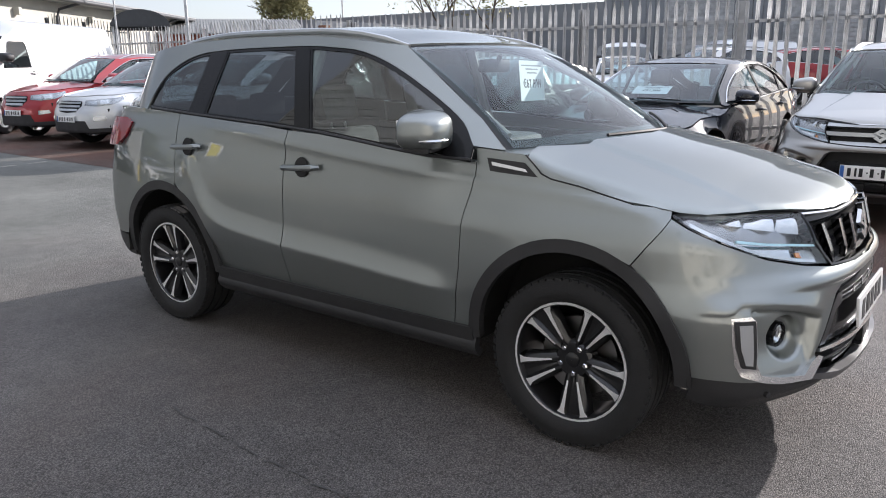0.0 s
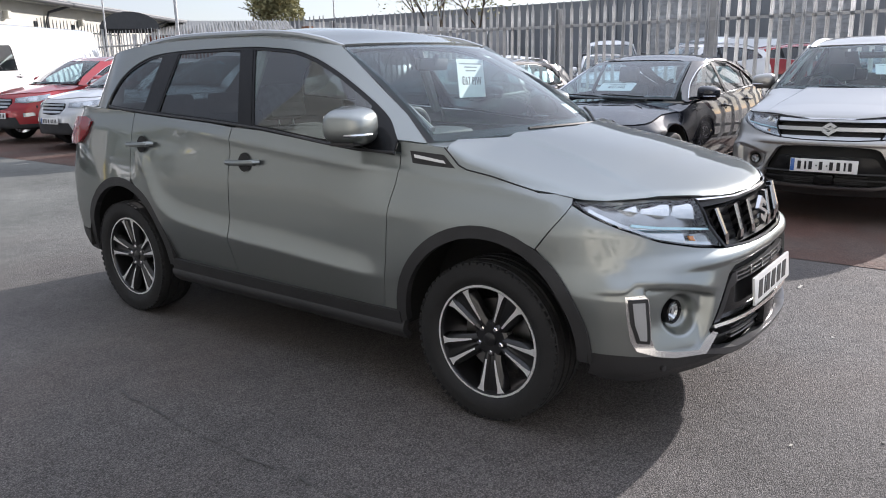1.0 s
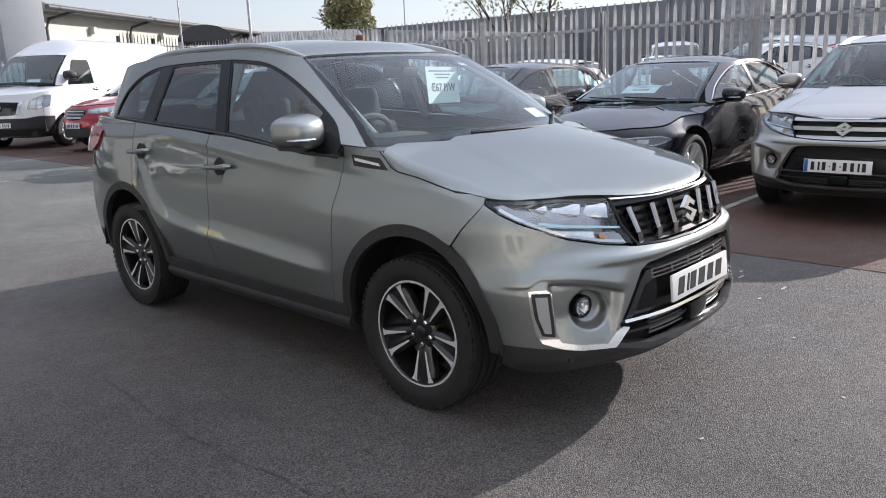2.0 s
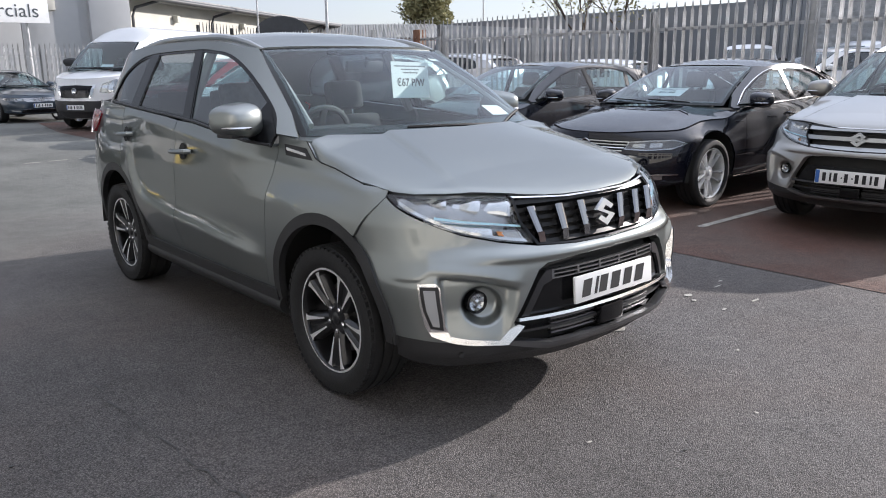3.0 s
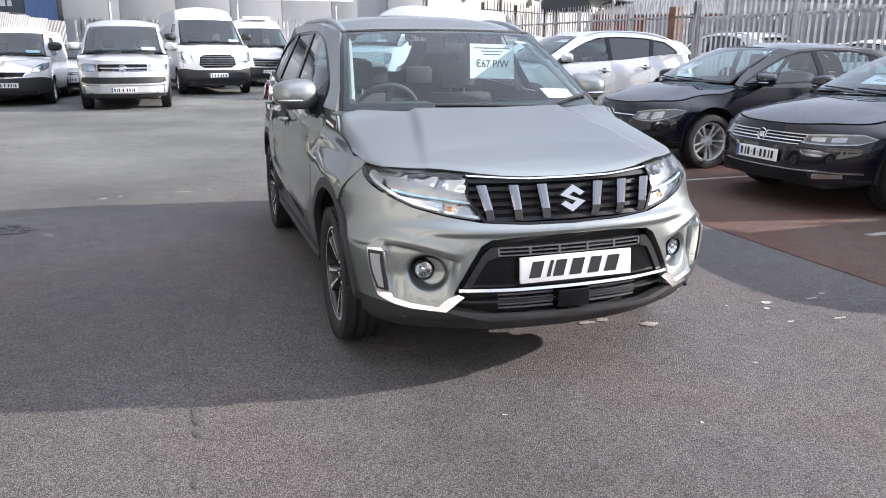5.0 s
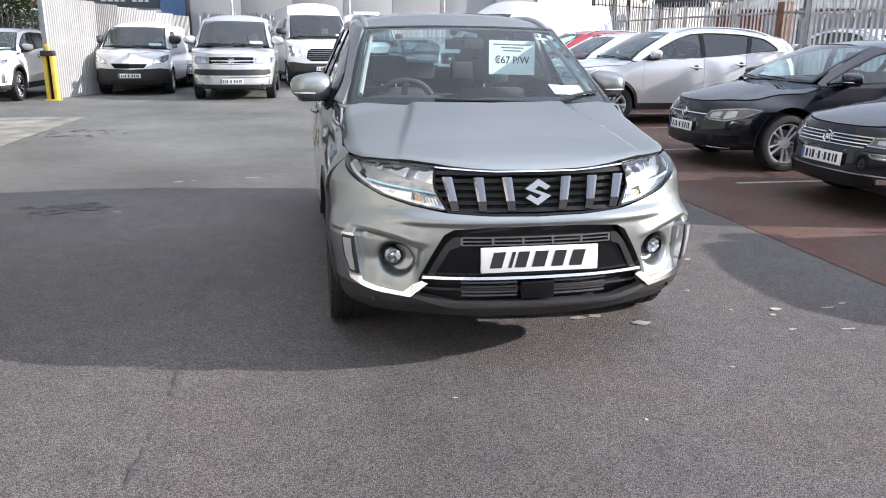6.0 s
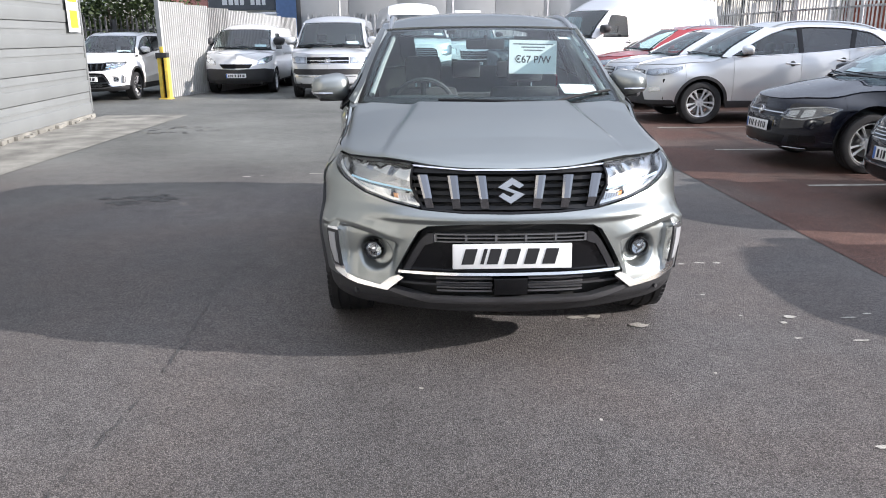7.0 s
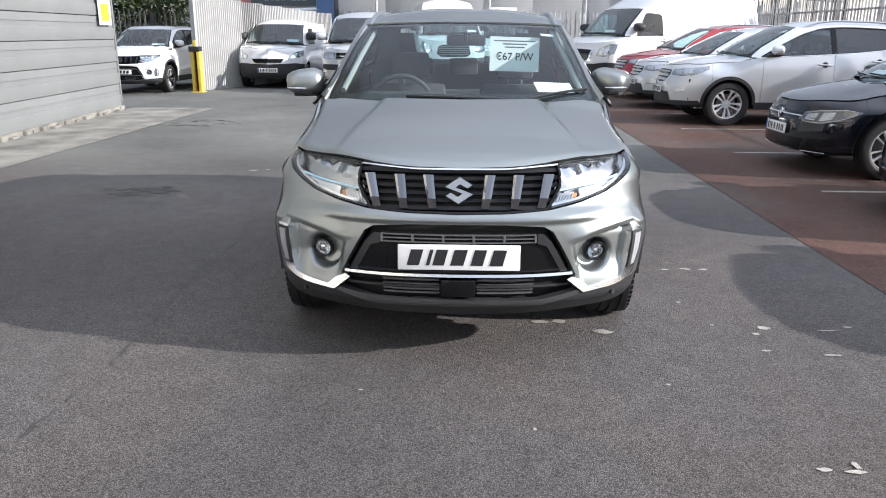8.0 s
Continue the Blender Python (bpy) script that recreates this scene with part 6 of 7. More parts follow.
    # lower valance
    v = [(0.0, 0.235), B(0.45, -1.97, 0.245), B(0.70, -1.86, 0.25), B(0.80, -1.74, 0.27)] + [(sf - R * 0.99, 0.29), (sf - R * 0.985, 0.385), B(0.86, -1.70, 0.384), B(0.815, -1.80, 0.382), (0.70, 0.364), (0.56, 0.352), B(0.36, -2.03, 0.305), (0.0, 0.305)]
    panel("bumper_valance", v, lambda a, b: P(sx * a, b, -0.006 - 0.10 * (0.30 - b) * sm((0.30 - b) / 0.03)), M["plastic"], car, 0.04, 0.02, 0.02, "black plastic lower valance")
    v = [(sh.total, 0.30), (Y(1.72), 0.30), (Y(1.70), 0.42), (Y(1.9), 0.43), (sh.total, 0.45)]
    panel("rear_valance", v, lambda a, b: P(sx * a, b, 0.0), M["plastic"], car, 0.08, 0.05, 0.03)


def suv_sill(car, sh):
    for sx in (-1, 1):
        y0, y1 = sh.ax_f + 0.415, sh.ax_r - 0.415
        pl = [(sh.sy(y0), 0.245), (sh.sy(y1), 0.245), (sh.sy(y1), 0.345), (sh.sy(y0), 0.345)]
        panel("sill_moulding", pl, lambda a, b: sh.P(sx * a, b, 0.004 + 0.024 * math.sin(math.pi * max(0, min(1, (b - 0.245) / 0.09)))), M["plastic"], car, 0.15, 0.012, 0.03, "black plastic sill")


def suv_front(car, sh, new_face=True):
    """Lamps, grille, intakes, badges and trim of the nose."""
    P = sh.P
    B = lambda x, y, z: (sh.at(x, y, z), z)
    lamp = [B(0.747, -1.567, 0.922), B(0.68, -1.73, 0.915), B(0.62, -1.81, 0.908), B(0.45, -1.95, 0.888), B(0.391, -1.98, 0.721), B(0.52, -1.93, 0.742), B(0.64, -1.85, 0.772), B(0.72, -1.76, 0.815), B(0.762, -1.63, 0.872), B(0.755, -1.575, 0.898)]
    lamp[3], lamp[4] = (0.506, 0.88), (0.392, 0.721)
    lamp = [(a, sh.top(a) - 0.006 if k < 4 else b) for k, (a, b) in enumerate(lamp)]
    s_in, s_out = lamp[4][0], lamp[0][0]
    for sx in (-1, 1):
        head = panel("headlamp", lamp, lambda a, b: P(sx * a, b, -0.060), M["lamp_back"], car, 0.05, 0.04, 0.0, "clear headlamp with bright reflectors")
        bm = bmesh.new()
        for i in range(len(lamp)):
            j = (i + 1) % len(lamp)
            q = [P(sx * a, b, d) for (a, b), d in ((lamp[i], 0.003), (lamp[j], 0.003), (lamp[j], -0.06), (lamp[i], -0.06))]
            bm.faces.new([bm.verts.new(w) for w in q])
        part("lamp_housing", bm, M["gloss_black"], head, "black lamp housing")
        lens = panel("lamp_lens", shrink(lamp, 0.003), lambda a, b: P(sx * a, b, 0.004), M["lens"], head, 0.04, 0.03, 0.0, "clear lamp lens")
        lens.visible_shadow = False
        # light guide along the foot of the lamp
        foot = lamp[4:9]
        g0 = [(0.428, 0.784), (0.54, 0.798), (0.66, 0.810), (0.78, 0.826)]
        panel("light_guide", g0 + [(q[0], q[1] + 0.008) for q in reversed(g0)], lambda a, b: P(sx * a, b, -0.008), M["led_blue"], head, 0.04, 0.02, 0.012, "pale blue light guide")
        shelf = [(0.548, 0.755), (0.73, 0.778), (0.835, 0.806), (0.82, 0.822), (0.66, 0.803), (0.545, 0.787)]
        panel("lamp_shelf", shelf, lambda a, b: P(sx * a, b, -0.024 - 0.25 * (b - 0.755)), M["reflector"], head, 0.03, 0.01, 0.02, "bright lower reflector")
        cor = [(0.85, 0.822), (0.92, 0.846), (1.02, 0.884), (0.96, 0.893), (0.87, 0.868)]
        panel("side_reflector", cor, lambda a, b: P(sx * a, b, -0.03), M["lamp_back"], head, 0.03, 0.02, 0.01, "pale side reflector")
        lo_ = [(p[0], p[1] + 0.002) for p in foot]
        panel("lamp_foot", lo_ + [(p[0], p[1] + 0.013) for p in reversed(foot)], lambda a, b: P(sx * a, b, -0.018), M["reflector"], head, 0.04, 0.02, 0.012)
        for k in range(3):
            t0, t1 = 0.10 + 0.22 * k, 0.28 + 0.22 * k
            a_, b_ = s_in + (s_out - s_in) * t0, s_in + (s_out - s_in) * t1
            zl = 0.812 + 0.05 * t0 * 2
            ztop = 0.872 + 0.030 * t0
            quad = [(a_, zl), (b_, zl + 0.012), (b_ - 0.012, ztop + 0.004), (a_ + 0.006, ztop)]
            panel("reflector", quad, lambda a, b: P(sx * a, b, -0.050 + 0.025 * math.cos((a - a_) / (b_ - a_) * math.pi) * 0.6 + 0.2 * (b - zl)), M["reflector"], head, 0.012, 0.012, 0.02, "bright lamp reflector")
        panel("indicator", [(0.410, 0.731), (0.50, 0.744), (0.52, 0.776), (0.445, 0.772)], lambda a, b: P(sx * a, b, -0.026), M["lamp_back"], head, 0.02, 0.02, 0.01, "clear indicator with fine ribs")
        for q in range(6):
            panel("lamp_rib", [(0.424 + 0.014 * q, 0.737 + 0.002 * q), (0.429 + 0.014 * q, 0.738 + 0.002 * q), (0.440 + 0.014 * q, 0.766), (0.435 + 0.014 * q, 0.766)], lambda a, b: P(sx * a, b, -0.019), M["reflector"], head, 0.02, 0.02, 0.006)
        panel("amber_bulb", [(0.50, 0.752), (0.525, 0.756), (0.53, 0.772), (0.507, 0.770)], lambda a, b: P(sx * a, b, -0.02), M["amber"], head, 0.02, 0.02, 0.006, "amber bulb")
        # fog lamp
        c = (0.655, 0.508)
        bm = bmesh.new()
        lathe(bm, [(0.03, 0.046), (-0.006, 0.045), (-0.010, 0.041), (-0.006, 0.036), (0.02, 0.035)], 28, "Y")
        bmesh.ops.recalc_face_normals(bm, faces=bm.faces[:])
        fog = part("fog_lamp", bm, M["gloss_black"], car, "round fog lamp in a dark ring")
        p = P(sx * c[0], c[1], -0.056)
        fog.matrix_basis = Matrix.Translation(p + Vector((0, 0.006, 0))) @ pose(0, 0, 0, 0, 0, sx * 12)
        bm = bmesh.new()
        lathe(bm, [(0.026, 0.004), (0.018, 0.018), (0.006, 0.030), (0.0, 0.035)], 24, "Y")
        part("fog_reflector", bm, M["reflector"], fog, "bright bowl")
        bm = bmesh.new()
        lathe(bm, [(0.004, 0.014), (-0.002, 0.012), (-0.005, 0.001)], 16, "Y")
        part("fog_bulb", bm, M["chrome"], fog)
        bm = bmesh.new()
        lathe(bm, [(0.0, 0.036), (-0.006, 0.025), (-0.009, 0.001)], 24, "Y")
        ln = part("fog_lens", bm, M["lens"], fog)
        ln.visible_shadow = False
        # bright corner trim with its lamp
        if new_face:
            tr = [(0.866, 0.602), (0.866, 0.52), (0.858, 0.44), (0.838, 0.400), (0.765, 0.374), (0.705, 0.362), (0.560, 0.350), (0.482, 0.412), (0.508, 0.422), (0.548, 0.406), (0.592, 0.370), (0.705, 0.384), (0.772, 0.400), (0.787, 0.44), (0.789, 0.59), (0.805, 0.606)]
            trim = panel("corner_trim", tr, lambda a, b: P(sx * a, b, 0.004 + 0.27 * max(0.0, 0.42 - b)), M["bright_trim"], car, 0.012, 0.008, 0.03, "chrome corner trim", sharp=75.0)
            ins = [(0.858, 0.594), (0.855, 0.50), (0.838, 0.432), (0.793, 0.425), (0.794, 0.594)]
            panel("running_lamp", ins, lambda a, b: P(sx * a, b, 0.011), M["plastic"], trim, 0.03, 0.03, 0.008, "dark framed running lamp")
            panel("lamp_strip", shrink(ins, 0.012), lambda a, b: P(sx * a, b, 0.014), M["white_lens"], trim, 0.03, 0.03, 0.004, "clear lamp strip")
        # parking sensor
        bm = bmesh.new()
        lathe(bm, [(0.01, 0.011), (-0.002, 0.010), (-0.003, 0.001)], 12, "Y")
        o_ = part("parking_sensor", bm, M["plastic"], car)
        o_.matrix_basis = Matrix.Translation(P(sx * 0.74, 0.318, 0.004)) @ pose(0, 0, 0, 0, 0, sx * 30)
        # intake backing, side leg
        back = [(0.0, 0.665), B(0.37, -2.03, 0.652), B(0.51, -1.97, 0.43), (0.575, 0.27), (0.0, 0.238)]
        panel("intake_backing", back, lambda a, b: P(sx * a, b, -0.075), M["shell"], car, 0.1, 0.08, 0.0, "black intake")
    # grille
    gt = sh.top(0.2) - 0.006
    gr = [(0.0, gt), B(0.20, -1.99, gt), B(0.44, -1.955, sh.top(0.46) - 0.006), B(0.388, -1.985, 0.715), (0.2, 0.705), (0.0, 0.703)]
    gr[2], gr[3] = (0.497, gr[2][1]), (0.384, 0.717)
    s_t, s_b = gr[2][0], gr[3][0]
    full = gr + [(-a, z) for a, z in reversed(gr[1:-1])]
    grille = panel("grille", full, lambda a, b: P(a, b, -0.045), M["shell"], car, 0.1, 0.1, 0.0, "black grille")
    ge = lambda z: s_b + (s_t - s_b) * (z - 0.715) / 0.169
    n_bar = 6 if new_face else 3
    for k in range(n_bar):
        z = 0.722 + (0.872 - 0.722) * k / (n_bar - 1)
        h = 0.0075 if new_face else 0.016
        pl = [(-ge(z) + 0.006, z - h), (ge(z) - 0.006, z - h), (ge(z) - 0.006, z + h), (-ge(z) + 0.006, z + h)]
        panel("grille_bar", pl, lambda a, b: P(a, b, -0.012 if new_face else -0.004), M["grille_grey"] if new_face else M["satin"], grille, 0.08, 0.02, 0.03)
    rim_o, rim_i = gr, [(0.0, gt - 0.006), (0.2, gt - 0.006), (gr[2][0] - 0.012, gr[2][1] - 0.006), (gr[3][0] - 0.012, 0.722), (0.2, 0.712), (0.0, 0.710)]
    for k in range(5):
        for sx in (-1, 1):
            panel("grille_surround", [rim_o[k], rim_o[k + 1], rim_i[k + 1], rim_i[k]], lambda a, b: P(sx * a, b, 0.004), M["chrome"] if k == 0 or k == 1 and new_face else M["gloss_black"], grille, 0.08, 0.05, 0.03)
    if new_face:
        for sx in (-1, 1):
            for x_t, x_b in ((0.140, 0.111), (0.271, 0.233), (0.412, 0.349)):
                def bar_at(u, t, rise, sx=sx, x_t=x_t, x_b=x_b):
                    lo_p, hi_p = P(sx * x_b, 0.724, 0.006), P(sx * x_t, 0.858, 0.010)
                    p = lo_p + (hi_p - lo_p) * t
                    out = Vector((sx * 0.18, -1.0, 0.42)).normalized()
                    return p + Vector((u * (0.0175 + 0.0045 * t), 0, 0)) + out * (rise - 0.006 * (1 - t))
                up_ = panel("grille_slat", [(-1, 0.28), (1, 0.28), (1, 1.0), (-1, 1.0)], lambda u, t: bar_at(u, t, 0.010 - 0.006 * max(0.0, abs(u) - 0.5)), M["dark_chrome"], grille, 0.26, 0.2, 0.03, "chrome upright slat", sharp=12.0)
                panel("slat_foot", [(-0.96, 0.0), (0.96, 0.0), (0.99, 0.275), (-0.99, 0.275)], lambda u, t: bar_at(u, t, 0.010 - 0.045 * (0.275 - t)), M["dark_chrome"], up_, 0.5, 0.15, 0.02)
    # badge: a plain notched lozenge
    e = 0.062
    half_b = [(-1.0, 0.26), (0.04, 0.96), (0.94, 0.40), (0.60, 0.16), (0.08, 0.46), (-0.26, 0.22)]
    bm = bmesh.new()
    f = bm.faces.new([bm.verts.new((x * e, 0, z * e)) for x, z in half_b + [(-x, -z) for x, z in half_b]])
    r_ = bmesh.ops.extrude_face_region(bm, geom=[f])
    for v in r_["geom"]:
        if isinstance(v, bmesh.types.BMVert):
            v.co = Vector((v.co.x * 0.94, v.co.y - 0.014, v.co.z * 0.94))
    bmesh.ops.recalc_face_normals(bm, faces=bm.faces[:])
    bd_ = part("badge", bm, M["satin"], car, "chrome maker's badge", 20)
    bd_.matrix_basis = pose(0, P(0, 0.797).y - 0.012, 0.797, -12, 0, 0)
    # intake details
    bandp = [(-0.47, 0.447), (0.47, 0.447), (0.370, 0.571), (-0.370, 0.571)]
    panel("plate_panel", bandp, lambda a, b: P(a, b, -0.022), M["gloss_black"], car, 0.1, 0.05, 0.03, "black panel behind the plate")
    if new_face:
        slot = panel("upper_slot", [(-0.335, 0.574), (0.335, 0.574), (0.335, 0.616), (-0.335, 0.616)], lambda a, b: P(a, b, -0.05), M["shell"], car, 0.1, 0.05, 0.0, "slotted upper intake")
        for z in (0.579, 0.595, 0.611):
            panel("slot_bar", [(-0.333, z - 0.0028), (0.333, z - 0.0028), (0.333, z + 0.0028), (-0.333, z + 0.0028)], lambda a, b: P(a, b, -0.014), M["slot_grey"], slot, 0.08, 0.02, 0.02, "silver slot bar")
        for x in (-0.33, -0.195, -0.065, 0.065, 0.195, 0.33):
            panel("slot_divider", [(x - 0.005, 0.579), (x + 0.005, 0.579), (x + 0.005, 0.611), (x - 0.005, 0.611)], lambda a, b: P(a, b, -0.012), M["slot_grey"], slot, 0.02, 0.05, 0.02, "silver divider")
        for sx in (-1, 1):
            leg = [(0.337, 0.617), (0.365, 0.614), (0.400, 0.580), (0.487, 0.447), (0.455, 0.447), (0.380, 0.560), (0.337, 0.574)]
            panel("intake_bezel", leg, lambda a, b: P(sx * a, b, -0.010), M["bezel"], car, 0.03, 0.02, 0.03, "dark intake bezel")
    bar = [(-0.505, 0.434), (0.505, 0.434), (0.503, 0.446), (-0.503, 0.446)]
    panel("intake_bar", bar, lambda a, b: P(a, b, 0.004 + 0.3 * (0.446 - b)), M["bright_trim"] if new_face else M["plastic"], car, 0.06, 0.02, 0.03, "chrome intake bar")
    for x0, x1 in ((-0.34, -0.085), (0.085, 0.34)):
        for z in (0.352, 0.368, 0.390, 0.410):
            panel("intake_slat", [(x0, z - 0.004), (x1, z - 0.004), (x1, z + 0.004), (x0, z + 0.004)], lambda a, b: P(a, b, -0.028), M["slot_grey"] if new_face else M["plastic"], car, 0.07, 0.02, 0.02, "dark silver intake slat")
    for sx in (-1, 1):
        panel("intake_ledge", [(0.08, 0.378), (0.50, 0.378), (0.515, 0.388), (0.08, 0.388)], lambda a, b: P(sx * a, b, -0.018), M["plastic"], car, 0.07, 0.02, 0.04, "black ledge")
    boxed("radar_cover", (-0.075, P(0, 0.38).y + 0.0, 0.342), (0.075, P(0, 0.38).y + 0.08, 0.420), M["gloss_black"], car, "black sensor cover", 0.008)
    skid = [B(-0.52, -1.965, 0.345), B(-0.36, -2.03, 0.302), (0, 0.298), B(0.36, -2.03, 0.302), B(0.52, -1.965, 0.345), B(0.50, -1.97, 0.36), B(0.345, -2.03, 0.330), (0, 0.328), B(-0.345, -2.03, 0.330), B(-0.50, -1.97, 0.36)]
    panel("skid_plate", skid, lambda a, b: P(a, b, 0.012), M["skid"], car, 0.05, 0.02, 0.04, "dark silver skid plate")


M["skid"] = mat("dark_satin_skid", (0.16, 0.16, 0.165), 0.35, 0.8, var=0.1)
M["lining"] = mat("grey_headlining", (0.30, 0.30, 0.29), 0.9, var=0.08)


def model_plate(car, sh):
    """The white show plate with six slanted black letter bars."""
    bm = bmesh.new()
    box(bm, (-0.26, -0.006, -0.055), (0.26, 0.006, 0.055), 0.005)
    p = part("show_plate", bm, M["plate"], car, "white show plate with slanted black letter bars")
    p.matrix_basis = pose(0.003, sh.P(0, 0.52).y - 0.002, 0.522, -5, 0, 0)
    x = -0.222
    for w in (0.075, 0.022, 0.070, 0.080, 0.074, 0.080):
        bm = bmesh.new()
        box(bm, (0, -0.0078, -0.034), (w * 0.70, -0.004, 0.034), 0)
        for v in bm.verts:
            v.co.x += (v.co.z + 0.034) * 0.28
        part("letter_bar", bm, M["ink"], p).matrix_basis = pose(x, 0, 0)
        x += w + 0.006


def suv_detail(new_face=True, show=True):
    def run(car, sh, paint_mat):
        suv_sill(car, sh)
        suv_front(car, sh, new_face)
        if show:
            model_plate(car, sh)
        P, Y = sh.P, sh.sy
        for sx in (-1, 1):
            # tail lamp
            tl = [(Y(1.60), 1.105), (Y(1.68), 1.13), (Y(1.86), 1.13), (Y(1.97), 1.07), (Y(1.99), 1.0), (Y(1.86), 0.965), (Y(1.74), 0.972), (Y(1.65), 1.03)]
            panel("tail_lamp", tl, lambda a, b: P(sx * a, b, 0.012 + 0.02 * sm((a - Y(1.62)) / 0.2)), M["redlens"], car, 0.03, 0.03, 0.03, "red tail lamp")
            # wing vent
            if new_face:
                vp = [(Y(-0.846), 1.056), (Y(-1.008), 1.046), (Y(-1.068), 0.996), (Y(-0.864), 1.004)]
                ve = panel("wing_vent", vp, lambda a, b: P(sx * a, b, 0.007), M["plastic"], car, 0.04, 0.02, 0.012, "black wing vent with a silver bar")
                vb = [(Y(-0.868), 1.043), (Y(-1.015), 1.024), (Y(-1.026), 1.012), (Y(-0.874), 1.029)]
                panel("vent_bar", vb, lambda a, b: P(sx * a, b, 0.012), M["chrome"], ve, 0.04, 0.02, 0.008, "silver bar")
            wt = [(0.762, -1.003), (0.66, -0.98), (0.60, -0.955), (0.66, -0.90), (0.722, -0.855), (0.775, -0.80), (0.786, -0.84), (0.783, -0.92)]
            panel("wing_corner", [(sx * x, y) for x, y in wt], lambda x, y: Vector((x, y, 1.073 + 0.09 * (y + 1.0) + 0.06 * (0.76 - abs(x)))), paint_mat, car, 0.05, 0.05, 0.012)
            # mirror foot patch
            sail = [(-0.797, 1.046), (-0.785, 1.096), (-0.655, 1.20), (-0.60, 1.235), (-0.565, 1.075)]
            panel("mirror_patch", sail, lambda y, z: sh.G(y, z, sx, 0.002), M["gloss_black"], car, 0.1, 0.1, 0.015, "black triangular patch")
            # belt strip
            bm = bmesh.new()
            tube(bm, [sh.G(float(y), lerp(sh.belt, y) + 0.004, sx, 0.002) for y in np.linspace(-0.80, 1.42, 12)], 0.007, 6)
            part("belt_strip", bm, M["plastic"], car, "black belt strip")
        # cabin
        bm = bmesh.new()
        half = abs(sh.G(0.3, 1.48, 1).x) - 0.05
        rows_ = [[bm.verts.new((x, y, sh.roof_z(x, y) - 0.035)) for x in np.linspace(-half, half, 7)] for y in np.linspace(-0.3, 1.6, 7)]
        for q, e in zip(rows_, rows_[1:]):
            for k in range(6):
                bm.faces.new((q[k], q[k + 1], e[k + 1], e[k]))
        part("headlining", bm, M["lining"], car, "pale grey headlining")
        for sx in (-1, 1):
            bm = bmesh.new()
            w0, w1 = sh.ws(sx * 0.925, 0.10) + Vector((0, 0.04, 0)), sh.ws(sx * 0.925, 0.97) + Vector((0, 0.04, -0.03))
            tube(bm, [w0, (w0 + w1) / 2 + Vector((0, 0, 0.01)), w1], [0.016, 0.016, 0.015], 8)
            part("pillar_trim", bm, M["lining"], car, "pale pillar trim")
            bm = bmesh.new()
            zb = 0.5
            box(bm, (sx * 0.76 - 0.03, -0.75, zb), (sx * 0.76 + 0.03, 1.1, 1.03), 0.02)
            part("door_trim", bm, M["dash"], car, "dark door trim")
            bm = bmesh.new()
            tube(bm, [sh.G(0.235, 1.1, sx, -0.05), sh.G(0.235, 1.3, sx, -0.05), sh.G(0.235, 1.48, sx, -0.05)], 0.03, 8)
            part("centre_pillar_trim", bm, M["lining"], car, "pale pillar trim")
        bm = bmesh.new()
        box(bm, (-0.62, 0.85, 0.42), (0.62, 1.35, 0.62), 0.05)
        box(bm, (-0.62, 1.22, 0.55), (0.62, 1.36, 1.12), 0.06, pose(0, 0.0, 0, -6, 0, 0))
        bench = part("rear_seat", bm, M["seat"], car, "dark rear bench seat")
        for x in (-0.38, 0.0, 0.38):
            bm = bmesh.new()
            box(bm, (x - 0.12, 1.34, 1.10), (x + 0.12, 1.42, 1.24), 0.03)
            part("headrest", bm, M["seat"], bench)
        bm = bmesh.new()
        box(bm, (-0.12, -0.02, -0.032), (0.12, 0.015, 0.032), 0.014)
        mr = part("rear_view_mirror", bm, M["plastic"], car, "black rear view mirror")
        mr.matrix_basis = pose(0.02, -0.33, 1.395, 8, 0, 0)
        bm = bmesh.new()
        tube(bm, [(0, -0.03, 0.055), (0, -0.015, 0.0)], 0.012, 6)
        part("mirror_stalk", bm, M["plastic"], mr)
        steering_wheel(car, -0.37, -0.44, 1.02)
        bm = bmesh.new()
        box(bm, (-0.60, -0.72, 0.98), (-0.14, -0.50, 1.10), 0.04)
        part("instrument_hood", bm, M["dash"], car, "dark instrument hood")
    return run


vit = suv()
H_O = dict(SUV_O, low=0.30, cladding=0.046, arch=0.440, arch_z=0.358, flank=suv_flank, track=0.768, rim=0.228)
o = dict(H_O, fine=0.045, mirror=(-0.57, 1.156, M["hero"], 0.165, 1.0, True), glass="glass", panes=["sideglass", "tint", "tint"], detail=suv_detail(True), plate=None, grooves=True, nuts=True, rails=(-0.28, 1.36, 0.572, 0.014, "satin"))
vehicle("suv", vit, M["hero"], pose(0, 0, 0), "metallic grey compact sport utility car, clean, parked alone", "car", o)
o = dict(H_O, mirror=(-0.57, 1.156, M["lightgrey"]), detail=suv_detail(False, False), glass="glass", plate=(-2.125, 0.50), panes=["midglass", "midglass", "tint"])
vehicle("suv", vit, M["lightgrey"], pose(5.9, -1.55, 0, 0, 0, -90), "light grey compact sport utility car with a price sheet", "car", o)
o = dict(H_O, mirror=(-0.57, 1.156, M["white"]), detail=suv_detail(True), plate=None)
vehicle("suv", vit, M["white"], pose(-8.1, 15.0, 0, 0, 0, -1), "white compact sport utility car beside the hoarding", "car", o)

